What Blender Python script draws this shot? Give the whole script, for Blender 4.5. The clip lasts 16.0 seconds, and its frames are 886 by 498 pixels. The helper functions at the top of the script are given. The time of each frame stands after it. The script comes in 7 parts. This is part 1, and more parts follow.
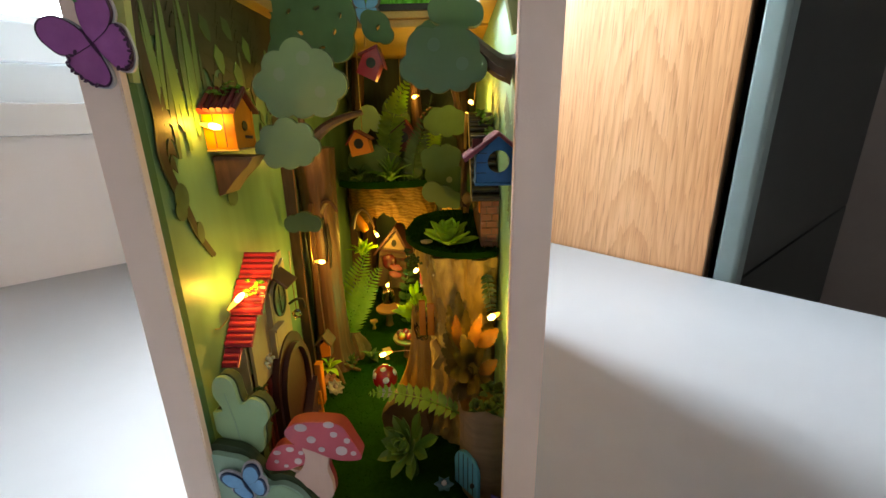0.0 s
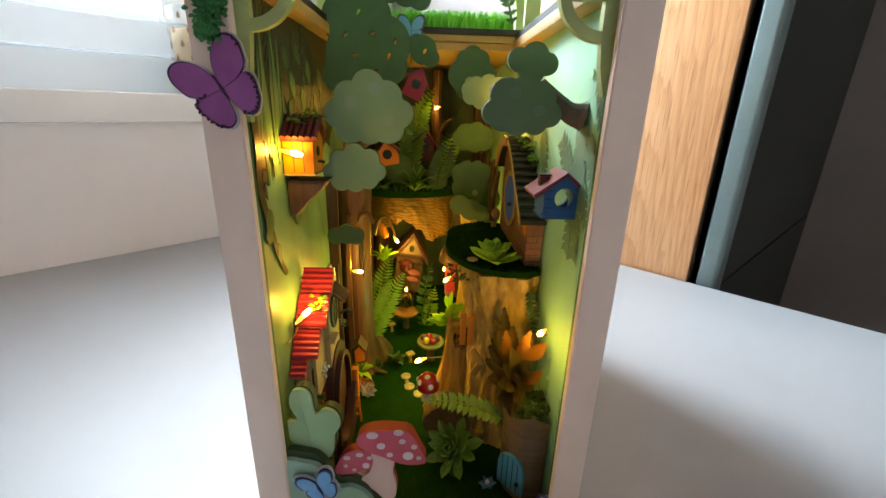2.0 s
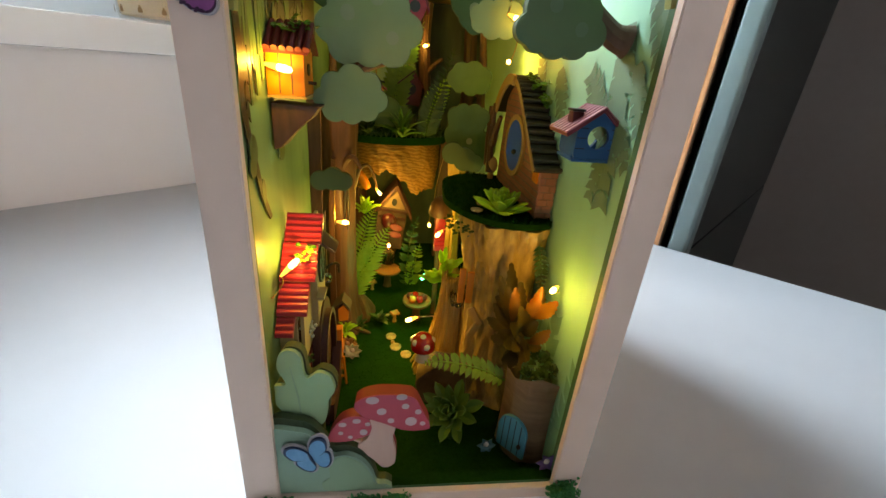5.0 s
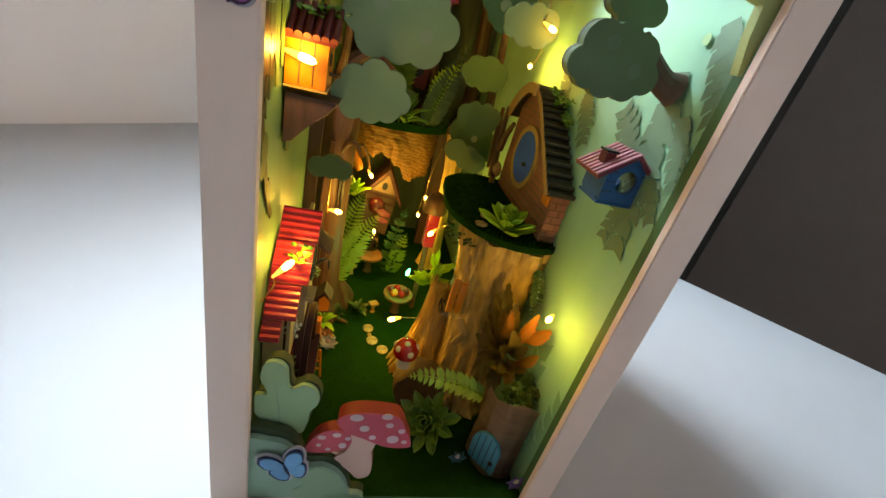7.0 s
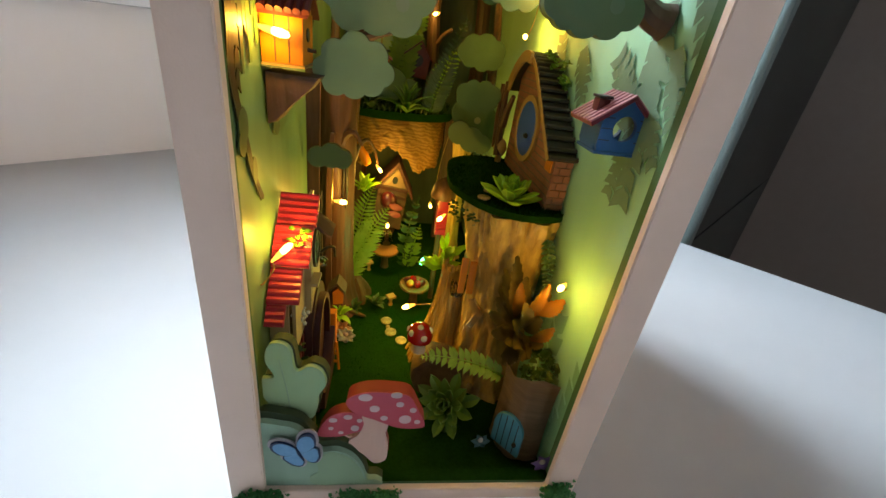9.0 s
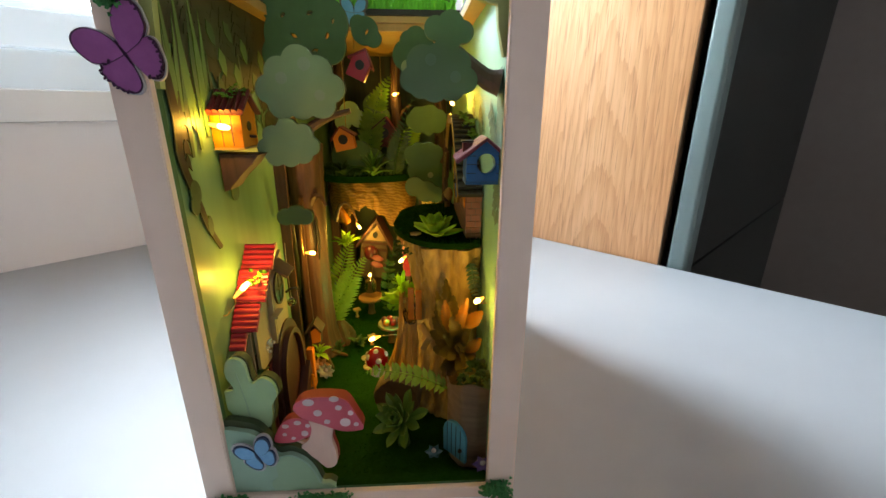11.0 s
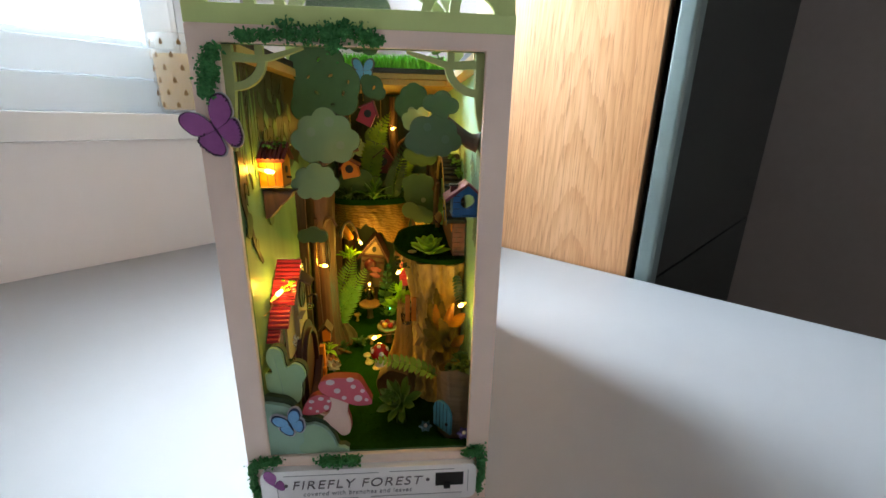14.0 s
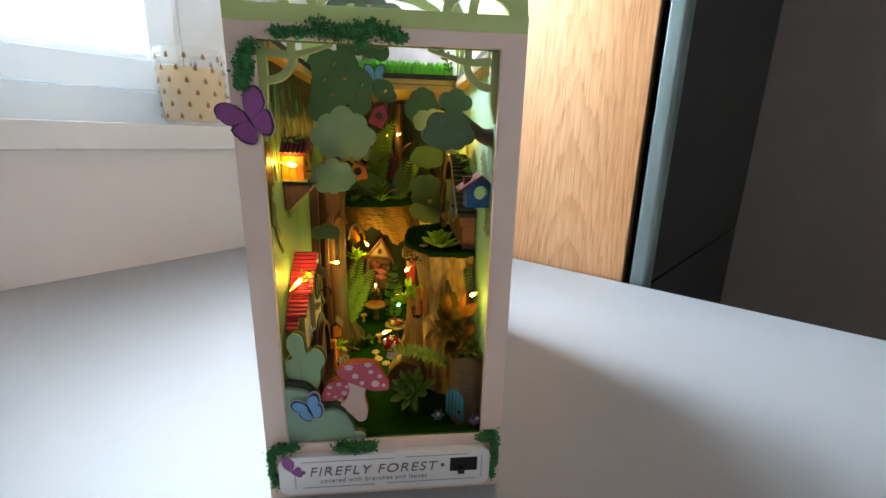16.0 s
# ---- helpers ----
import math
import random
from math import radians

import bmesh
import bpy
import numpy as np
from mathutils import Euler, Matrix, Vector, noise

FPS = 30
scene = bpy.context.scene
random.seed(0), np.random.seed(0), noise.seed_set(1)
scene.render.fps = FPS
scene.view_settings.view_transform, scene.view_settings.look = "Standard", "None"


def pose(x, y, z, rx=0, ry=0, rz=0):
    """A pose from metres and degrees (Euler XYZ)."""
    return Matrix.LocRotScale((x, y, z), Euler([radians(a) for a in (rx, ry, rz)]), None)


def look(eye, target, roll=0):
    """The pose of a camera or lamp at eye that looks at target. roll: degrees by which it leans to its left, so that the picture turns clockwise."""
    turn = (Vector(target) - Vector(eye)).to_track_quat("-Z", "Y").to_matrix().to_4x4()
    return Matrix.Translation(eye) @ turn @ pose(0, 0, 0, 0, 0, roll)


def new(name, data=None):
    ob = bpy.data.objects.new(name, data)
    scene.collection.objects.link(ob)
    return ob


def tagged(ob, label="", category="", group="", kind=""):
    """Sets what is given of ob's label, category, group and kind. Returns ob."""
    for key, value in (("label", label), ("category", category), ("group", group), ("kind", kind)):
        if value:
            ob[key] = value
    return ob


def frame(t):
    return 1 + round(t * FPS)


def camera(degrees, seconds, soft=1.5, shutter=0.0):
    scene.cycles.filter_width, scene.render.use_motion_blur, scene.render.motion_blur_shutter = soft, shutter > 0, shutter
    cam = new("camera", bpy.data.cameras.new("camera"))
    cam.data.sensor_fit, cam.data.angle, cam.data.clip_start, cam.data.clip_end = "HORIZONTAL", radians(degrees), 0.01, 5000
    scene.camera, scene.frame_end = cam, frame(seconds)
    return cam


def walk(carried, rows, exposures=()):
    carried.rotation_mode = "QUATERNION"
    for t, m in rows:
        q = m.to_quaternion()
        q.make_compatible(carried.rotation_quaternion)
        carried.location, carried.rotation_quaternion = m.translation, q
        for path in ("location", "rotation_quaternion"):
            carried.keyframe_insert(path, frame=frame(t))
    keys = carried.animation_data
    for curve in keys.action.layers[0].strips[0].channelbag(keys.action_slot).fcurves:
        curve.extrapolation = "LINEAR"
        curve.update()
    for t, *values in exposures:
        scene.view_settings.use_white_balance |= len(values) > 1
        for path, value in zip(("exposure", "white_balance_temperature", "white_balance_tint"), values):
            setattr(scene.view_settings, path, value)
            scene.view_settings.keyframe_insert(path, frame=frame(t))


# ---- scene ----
cam = camera(93.82, 16.0)
PATH = [
    (0, (0.0315, -0.1028, 0.1605), (-0.0214, 1.8041, -0.4404), -0.96),
    (0.5, (0.0304, -0.1042, 0.1615), (-0.0133, 1.8062, -0.4287), -0.71),
    (1, (0.0292, -0.1046, 0.1626), (0.0012, 1.8047, -0.4322), -0.07),
    (1.5, (0.0242, -0.1062, 0.1636), (0.0429, 1.7961, -0.4538), 0.87),
    (2, (0.0004, -0.1105, 0.1749), (0.0788, 1.7815, -0.4690), 1.68),
    (2.5, (-0.0129, -0.1020, 0.1686), (0.1123, 1.7679, -0.5298), 2.09),
    (3, (-0.0098, -0.1015, 0.1669), (0.1646, 1.7551, -0.5558), 1.98),
    (3.5, (-0.0069, -0.1030, 0.1630), (0.1589, 1.7553, -0.5576), 0.95),
    (4, (-0.0066, -0.1006, 0.1598), (0.1642, 1.7395, -0.6050), 0.88),
    (4.2, (-0.0075, -0.1008, 0.1593), (0.1835, 1.7360, -0.6087), 1.14),
    (6.3, (-0.0277, -0.0824, 0.1754), (0.3505, 1.6752, -0.7008), 12.55),
    (6.5, (-0.0293, -0.0824, 0.1765), (0.3698, 1.6674, -0.7060), 13.27),
    (7, (-0.0266, -0.0812, 0.1725), (0.4080, 1.6495, -0.7306), 15.19),
    (7.5, (-0.0237, -0.0813, 0.1716), (0.4256, 1.6410, -0.7404), 15.79),
    (8, (-0.0277, -0.0798, 0.1746), (0.3998, 1.6509, -0.7321), 14.78),
    (8.5, (-0.0289, -0.0790, 0.1750), (0.3537, 1.6609, -0.7339), 12.45),
    (9, (-0.0152, -0.0842, 0.1634), (0.2708, 1.6768, -0.7404), 8.30),
    (9.2, (-0.0036, -0.0915, 0.1619), (0.2467, 1.6827, -0.7266), 6.74),
    (11.3, (0.0236, -0.1188, 0.1667), (0.1288, 1.7834, -0.4421), 0.19),
    (11.5, (0.0242, -0.1197, 0.1679), (0.1437, 1.7876, -0.4220), 0.62),
    (12, (0.0199, -0.1271, 0.1771), (0.1417, 1.7942, -0.3647), 0.92),
    (12.5, (0.0210, -0.1352, 0.1917), (0.1486, 1.7924, -0.3258), 0.98),
    (13, (0.0225, -0.1453, 0.2054), (0.1568, 1.7814, -0.3142), 0.94),
    (13.5, (0.0241, -0.1523, 0.2016), (0.1674, 1.7635, -0.3547), 1.15),
    (14, (0.0184, -0.1606, 0.1832), (0.1834, 1.7408, -0.4146), 1.33),
    (14.5, (0.0113, -0.1653, 0.1755), (0.1903, 1.7346, -0.4233), 1.57),
    (15, (0.0065, -0.1645, 0.1712), (0.2006, 1.7427, -0.3989), 1.61),
    (15.5, (0.0075, -0.1707, 0.1736), (0.2081, 1.7441, -0.3679), 1.59),
    (16, (0.0069, -0.1719, 0.1729), (0.2127, 1.7490, -0.3448), 1.38),
]
walk(cam, [(t, look(eye, target, roll)) for t, eye, target, roll in PATH], [(0.0, 0.28, 7050, 15), (1.5, 0.28, 7000, 15), (3.0, 0.24, 6880, 14), (9.0, 0.25, 6780, 13.5), (12.5, 0.19, 6780, 14), (16.0, 0.14, 6700, 14)])

# ---- world and light ----
R2 = math.sqrt(0.5)
WALL_B, PANEL_A = 0.516, 0.420      # window wall and oak panel, in the room's own axes (turned 45 degrees)


def ab(a, b, z):
    """Room axes to world: a runs along the window wall, b towards it."""
    return Vector(((a - b) * R2, (a + b) * R2, z))


ROOM = Matrix.Rotation(radians(45), 4, "Z")

world = bpy.data.worlds.new("World")
scene.world = world
world.use_nodes = True
_sky = world.node_tree.nodes.new("ShaderNodeTexSky")
_sky.sky_type, _sky.sun_disc = "NISHITA", False
_sky.sun_elevation, _sky.sun_rotation = radians(35), radians(-50)
_sky.air_density, _sky.dust_density = 1.0, 3.0
world.node_tree.links.new(_sky.outputs[0], world.node_tree.nodes["Background"].inputs[0])
world.node_tree.nodes["Background"].inputs[1].default_value = 0.12

WINDOW_A0, WINDOW_A1, WINDOW_Z0, WINDOW_Z1 = -0.085, 0.104, 0.266, 0.62
PANE2_A0, PANE2_A1, PANE2_Z0 = 0.150, 0.330, 0.42    # made-up second pane out of view, added to light the desk's right
# First lamp reaches behind the frame; the second is added, with no pane seen.
for a0, a1, b, z0, z1, watts in ((-0.13, 0.145, 0.642, 0.186, 0.64, 3.5), (PANE2_A0, 0.285, 0.627, PANE2_Z0, 0.755, 11.0)):
    _l = bpy.data.lights.new("window_and_added_light", "AREA")
    _l.shape, _l.size, _l.size_y = "RECTANGLE", a1 - a0, z1 - z0
    _l.energy, _l.color = watts * 1.04, (0.665, 0.86, 1.0)
    _l.spread = radians(122)
    _o = new("window_and_added_light", _l)
    _o.matrix_world = ROOM @ Matrix.Translation(((a0 + a1) / 2, b, (z0 + z1) / 2)) @ Euler((radians(-90), 0, 0)).to_matrix().to_4x4()

# ---- materials ----


def mat(name, c1, c2=None, scale=300.0, rough=0.6, bump=0.1, bscale=None, metal=0.0, stretch=(1, 1, 1), contrast=0.25, coat=0.0, rand=0.0, sss=0.0, trans=0.0, spec=None):
    """Procedural surface: two colours mixed by two scales of grain, with fine relief."""
    m = bpy.data.materials.new(name)
    m.use_nodes = True
    nt = m.node_tree
    n, ln = nt.nodes, nt.links
    bs = n["Principled BSDF"]
    tc = n.new("ShaderNodeTexCoord")
    mp = n.new("ShaderNodeMapping")
    mp.inputs["Scale"].default_value = stretch
    ln.new(tc.outputs["Object"], mp.inputs[0])
    n1 = n.new("ShaderNodeTexNoise")
    n1.inputs["Scale"].default_value, n1.inputs["Detail"].default_value = scale, 4
    n2 = n.new("ShaderNodeTexNoise")
    n2.inputs["Scale"].default_value, n2.inputs["Detail"].default_value = scale * 0.17, 2
    for q in (n1, n2):
        ln.new(mp.outputs[0], q.inputs["Vector"])
    ad = n.new("ShaderNodeMath")
    ad.operation = "MULTIPLY_ADD"
    ad.inputs[1].default_value = 0.5
    ln.new(n1.outputs["Fac"], ad.inputs[0])
    hf = n.new("ShaderNodeMath")
    hf.operation = "MULTIPLY"
    hf.inputs[1].default_value = 0.5
    ln.new(n2.outputs["Fac"], hf.inputs[0])
    ln.new(hf.outputs[0], ad.inputs[2])
    rp = n.new("ShaderNodeValToRGB")
    rp.color_ramp.elements[0].position, rp.color_ramp.elements[1].position = 0.5 - contrast, 0.5 + contrast
    c2 = c2 or tuple(x * 0.8 for x in c1)
    rp.color_ramp.elements[0].color, rp.color_ramp.elements[1].color = (*c2, 1), (*c1, 1)
    ln.new(ad.outputs[0], rp.inputs[0])
    col = rp.outputs[0]
    if rand:
        oi = n.new("ShaderNodeObjectInfo")
        hs = n.new("ShaderNodeHueSaturation")
        mr = n.new("ShaderNodeMapRange")
        mr.inputs["To Min"].default_value, mr.inputs["To Max"].default_value = 1 - rand, 1 + rand
        ln.new(oi.outputs["Random"], mr.inputs[0])
        ln.new(mr.outputs[0], hs.inputs["Value"])
        ln.new(col, hs.inputs["Color"])
        col = hs.outputs[0]
    ln.new(col, bs.inputs["Base Color"])
    bs.inputs["Roughness"].default_value, bs.inputs["Metallic"].default_value = rough, metal
    bs.inputs["Coat Weight"].default_value = coat
    if trans:
        bs.inputs["Transmission Weight"].default_value = trans
    if spec is not None:
        bs.inputs["Specular IOR Level"].default_value = spec
    if sss:
        bs.inputs["Subsurface Weight"].default_value, bs.inputs["Subsurface Scale"].default_value = sss, 0.001
    if bump:
        bp = n.new("ShaderNodeBump")
        bp.inputs["Strength"].default_value, bp.inputs["Distance"].default_value = bump, 0.0006
        n3 = n.new("ShaderNodeTexNoise")
        n3.inputs["Scale"].default_value, n3.inputs["Detail"].default_value = bscale or scale * 2, 3
        ln.new(mp.outputs[0], n3.inputs["Vector"])
        ln.new(n3.outputs["Fac"], bp.inputs["Height"])
        ln.new(bp.outputs[0], bs.inputs["Normal"])
    return m


def glow(name, color, strength):
    m = bpy.data.materials.new(name)
    m.use_nodes = True
    b = m.node_tree.nodes["Principled BSDF"]
    b.inputs["Base Color"].default_value = (*color, 1)
    b.inputs["Emission Color"].default_value, b.inputs["Emission Strength"].default_value = (*color, 1), strength
    return m


def glass(name, color=(1, 1, 1), rough=0.02, ior=1.45):
    m = bpy.data.materials.new(name)
    m.use_nodes = True
    b = m.node_tree.nodes["Principled BSDF"]
    b.inputs["Base Color"].default_value = (*color, 1)
    b.inputs["Transmission Weight"].default_value, b.inputs["Roughness"].default_value, b.inputs["IOR"].default_value = 1.0, rough, ior
    return m


M_TABLE = mat("white_laminate", (0.455, 0.468, 0.485), (0.435, 0.448, 0.465), 40, 0.5, 0.03, 900, spec=0.3)
M_WALL = mat("white_wall_paint", (0.91, 0.87, 0.855), (0.88, 0.84, 0.825), 12, 0.75, 0.06, 250)
M_FARWALL = mat("white_far_wall_paint", (0.92, 0.885, 0.85), (0.90, 0.865, 0.83), 12, 0.8, 0.06, 250)
M_CEILING = mat("grey_beige_ceiling_paint", (0.50, 0.475, 0.45), (0.47, 0.445, 0.42), 12, 0.8, 0.06, 250)
M_SIDEWALL = mat("taupe_side_paint", (0.80, 0.765, 0.75), (0.77, 0.735, 0.72), 12, 0.75, 0.06, 250)
# Taupe darkened to stand for the shaded wall in the corner.
M_CORNERSHADE = mat("shaded_corner_taupe", (0.36, 0.29, 0.265), (0.33, 0.265, 0.24), 30, 0.6, 0.05, 400)
M_TAUPE = mat("taupe_paint", (0.78, 0.69, 0.635), (0.75, 0.66, 0.605), 12, 0.8, 0.06, 250)
M_SILL = mat("white_gloss_paint", (0.90, 0.895, 0.885), (0.87, 0.865, 0.855), 20, 0.22, 0.02, 120)
M_UPVC = mat("white_upvc", (0.93, 0.965, 0.985), (0.915, 0.95, 0.97), 25, 0.25, 0.01, 200)
M_DARK = mat("dark_brown_panel", (0.25, 0.202, 0.187), (0.225, 0.178, 0.164), 60, 0.5, 0.03, 600)
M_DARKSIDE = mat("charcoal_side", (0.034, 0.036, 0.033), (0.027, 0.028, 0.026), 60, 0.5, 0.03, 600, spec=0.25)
M_EDGE = mat("grey_green_edge", (0.150, 0.192, 0.186), (0.132, 0.172, 0.167), 60, 0.38, 0.03, spec=0.6)
M_OAKEDGE = mat("oak_edge_band", (0.20, 0.10, 0.045), (0.13, 0.065, 0.03), 200, 0.5, 0.05)
M_GAPSHADE = mat("black_gap_shade", (0.012, 0.009, 0.008), None, 60, 0.7, 0.0)
M_ROOMFLOOR = mat("beige_carpet", (0.66, 0.60, 0.54), (0.56, 0.50, 0.44), 60, 0.9, 0.2)
M_CREAM = mat("cream_board", (0.90, 0.685, 0.585), (0.84, 0.635, 0.54), 90, 0.62, 0.08, 1500)
M_PLY = mat("green_printed_ply", (0.055, 0.15, 0.05), (0.04, 0.11, 0.035), 120, 0.6, 0.06)
M_LEFTPRINT = mat("green_forest_print", (0.19, 0.34, 0.17), (0.08, 0.17, 0.075), 60, 0.42, 0.02, stretch=(1, 1, 0.10), contrast=0.13)
M_RIGHTPRINT = mat("mint_forest_print", (0.38, 0.70, 0.48), (0.27, 0.55, 0.35), 45, 0.62, 0.02, stretch=(1, 1, 0.16), contrast=0.17)
M_BACKPRINT = mat("dark_forest_print", (0.10, 0.15, 0.085), (0.012, 0.014, 0.008), 70, 0.5, 0.02, stretch=(1, 1, 0.22), contrast=0.13)
M_FERNPRINT = mat("fern_print", (0.175, 0.30, 0.18), (0.12, 0.215, 0.13), 150, 0.62, 0.0)
M_TUFTPRINT = mat("grass_tuft_print", (0.24, 0.50, 0.28), (0.15, 0.36, 0.19), 60, 0.62, 0.0, stretch=(1, 1, 0.3))
M_VINEPRINT = mat("vine_print", (0.045, 0.026, 0.018), (0.025, 0.018, 0.012), 200, 0.45, 0.0)
M_BLADEPRINT = mat("grass_blade_print", (0.16, 0.27, 0.085), (0.08, 0.15, 0.045), 60, 0.5, 0.0, stretch=(1, 1, 0.2))
M_DARKPRINT = mat("dark_olive_print", (0.050, 0.050, 0.026), (0.018, 0.020, 0.010), 120, 0.45, 0.0, contrast=0.15)
M_LEAFPRINT = mat("leaf_print", (0.085, 0.14, 0.06), (0.045, 0.085, 0.032), 220, 0.42, 0.0, contrast=0.15)
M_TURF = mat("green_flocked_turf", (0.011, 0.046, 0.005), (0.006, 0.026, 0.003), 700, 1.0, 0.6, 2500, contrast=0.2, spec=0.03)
M_BRIGHTTURF = mat("bright_grass", (0.22, 0.70, 0.06), (0.11, 0.46, 0.04), 900, 0.7, 0.2, rand=0.2)
M_OLIVE = mat("olive_painted_board", (0.40, 0.45, 0.17), (0.36, 0.41, 0.15), 150, 0.55, 0.05, 1200)
M_CROWN = mat("lime_painted_board", (0.60, 0.70, 0.27), (0.55, 0.65, 0.245), 150, 0.55, 0.05, 1200)
M_MOSS = mat("moss", (0.085, 0.33, 0.10), (0.025, 0.15, 0.04), 1500, 0.95, 0.6, 4000, contrast=0.15)
M_WHITE = mat("white_card", (0.95, 0.90, 0.90), (0.92, 0.87, 0.87), 150, 0.5, 0.03)
M_INK = mat("grey_ink", (0.15, 0.115, 0.125), None, 200, 0.6, 0.0)
M_PALEINK = mat("pale_grey_ink", (0.42, 0.38, 0.40), None, 200, 0.6, 0.0)
M_BLACK = mat("black_plastic", (0.012, 0.011, 0.013), None, 200, 0.4, 0.05)
M_PURPLE = mat("purple_wing", (0.37, 0.10, 0.33), (0.25, 0.055, 0.235), 350, 0.5, 0.05)
M_PURPLEDK = mat("dark_purple_wing_edge", (0.05, 0.008, 0.05), None, 300, 0.5, 0.03)
M_BLUEWING = mat("blue_wing", (0.17, 0.42, 0.70), (0.09, 0.29, 0.58), 700, 0.45, 0.05)
M_BLUEDK = mat("dark_blue_wing_edge", (0.012, 0.035, 0.11), None, 300, 0.5, 0.03)
M_WINGRIM = mat("pale_lilac_rim", (0.50, 0.47, 0.53), None, 300, 0.5, 0.05)
M_BOARD_LT = mat("sage_board", (0.24, 0.305, 0.175), (0.20, 0.265, 0.145), 120, 0.7, 0.05, 1500, spec=0.2)
M_BOARD_MINT = mat("mint_board", (0.31, 0.45, 0.30), (0.27, 0.40, 0.265), 120, 0.7, 0.05, 1500, spec=0.2)
M_BOARD_SAGE = mat("grey_sage_board", (0.21, 0.31, 0.185), (0.18, 0.27, 0.155), 120, 0.7, 0.05, 1500, spec=0.2)
M_BOARD_TEAL = mat("teal_board", (0.31, 0.46, 0.36), (0.27, 0.41, 0.31), 120, 0.7, 0.05, 1500, spec=0.2)
M_BOARD_DK = mat("dark_green_board", (0.085, 0.155, 0.075), (0.058, 0.11, 0.052), 150, 0.7, 0.05, 1500, spec=0.2)
M_BOARD_CROWN = mat("forest_green_board", (0.13, 0.19, 0.105), (0.11, 0.165, 0.088), 120, 0.7, 0.05, 1500, spec=0.2)
M_BOARD_LEAF = mat("pale_green_leaf_board", (0.36, 0.53, 0.31), (0.31, 0.47, 0.27), 120, 0.7, 0.05, 1500, spec=0.2)
M_BOARD_LIME = mat("lime_leaf_board", (0.50, 0.69, 0.38), (0.44, 0.62, 0.33), 120, 0.7, 0.05, 1500, spec=0.2)
M_SPOT2 = mat("printed_crown_spot", (0.155, 0.225, 0.145), None, 120, 0.7, 0.0, spec=0.2)
M_SPOT = mat("printed_spot", (0.25, 0.30, 0.20), None, 120, 0.55, 0.0)
M_EDGEDK = mat("dark_green_board_edge", (0.045, 0.07, 0.03), (0.03, 0.05, 0.02), 300, 0.7, 0.1)
M_CUTOUT = mat("leaf_cutout_print", (0.16, 0.19, 0.095), (0.08, 0.10, 0.05), 200, 0.5, 0.0)
M_BARK = mat("purple_brown_bark", (0.095, 0.046, 0.038), (0.045, 0.022, 0.02), 160, 0.55, 0.25, stretch=(3, 3, 0.5), contrast=0.15)
M_LIMB = mat("reddish_brown_limb_board", (0.13, 0.066, 0.045), (0.08, 0.04, 0.028), 120, 0.6, 0.2, stretch=(3, 3, 0.5), contrast=0.15)
M_TRUNK = mat("brown_tree_board", (0.135, 0.062, 0.038), (0.030, 0.014, 0.010), 110, 0.5, 0.2, stretch=(3, 3, 0.3), contrast=0.14)
M_STUMP = mat("straw_bark_paper", (0.60, 0.40, 0.11), (0.21, 0.12, 0.035), 150, 0.5, 0.7, 380, stretch=(2.6, 2.6, 0.6), contrast=0.16)


def ringed():
    """Printed cut wood: wavy growth rings, light and dark."""
    m = mat("ringed_wood_print", (0.62, 0.35, 0.11), (0.46, 0.25, 0.075), 130, 0.55, 0.2)
    n, ln = m.node_tree.nodes, m.node_tree.links
    tc = n.new("ShaderNodeTexCoord")
    mp = n.new("ShaderNodeMapping")
    mp.inputs["Scale"].default_value, mp.inputs["Location"].default_value = (0.55, 1, 1), (0.004, 0, -0.05)
    ln.new(tc.outputs["Object"], mp.inputs[0])
    w = n.new("ShaderNodeTexWave")
    w.wave_type, w.rings_direction = "RINGS", "Y"
    w.inputs["Scale"].default_value, w.inputs["Distortion"].default_value, w.inputs["Detail"].default_value, w.inputs["Detail Scale"].default_value = 150, 9.0, 4, 1.6
    ln.new(mp.outputs[0], w.inputs[0])
    mx = n.new("ShaderNodeMix")
    mx.data_type, mx.blend_type = "RGBA", "MULTIPLY"
    mx.inputs[0].default_value = 0.75
    bs = n["Principled BSDF"]
    old = bs.inputs["Base Color"].links[0].from_socket
    rp = n.new("ShaderNodeValToRGB")
    rp.color_ramp.elements[0].color, rp.color_ramp.elements[1].color = (0.42, 0.36, 0.3, 1), (1, 1, 1, 1)
    ln.new(w.outputs["Fac"], rp.inputs[0])
    ln.new(old, mx.inputs[6])
    ln.new(rp.outputs[0], mx.inputs[7])
    ln.new(mx.outputs[2], bs.inputs["Base Color"])
    return m


M_RING = ringed()
# Yellower, brighter copy of the bark paper; bulb light is put into its colour.
M_LITSTRAW = mat("lit_straw_paper", (0.72, 0.49, 0.13), (0.32, 0.19, 0.045), 140, 0.5, 0.9, 300, stretch=(2.2, 2.2, 0.45), contrast=0.15)
M_LOG = mat("dark_log", (0.13, 0.072, 0.033), (0.06, 0.032, 0.015), 220, 0.75, 0.5, contrast=0.15)
M_BARKPAPER = mat("brown_bark_paper", (0.44, 0.29, 0.17), (0.27, 0.17, 0.10), 150, 0.65, 0.4, stretch=(0.5, 0.5, 4), contrast=0.15)
# Darkened for the shade low on the back cottage; also used for brown boards.
M_COTTAGE = mat("darkened_brown_board", (0.10, 0.058, 0.042), (0.06, 0.034, 0.026), 150, 0.65, 0.2, contrast=0.15)
M_WOOD = mat("light_basswood", (0.52, 0.32, 0.10), (0.42, 0.25, 0.075), 200, 0.55, 0.1, stretch=(4, 4, 0.5))
M_TABLEWOOD = mat("dark_turned_wood", (0.24, 0.125, 0.045), (0.15, 0.075, 0.03), 200, 0.5, 0.1)
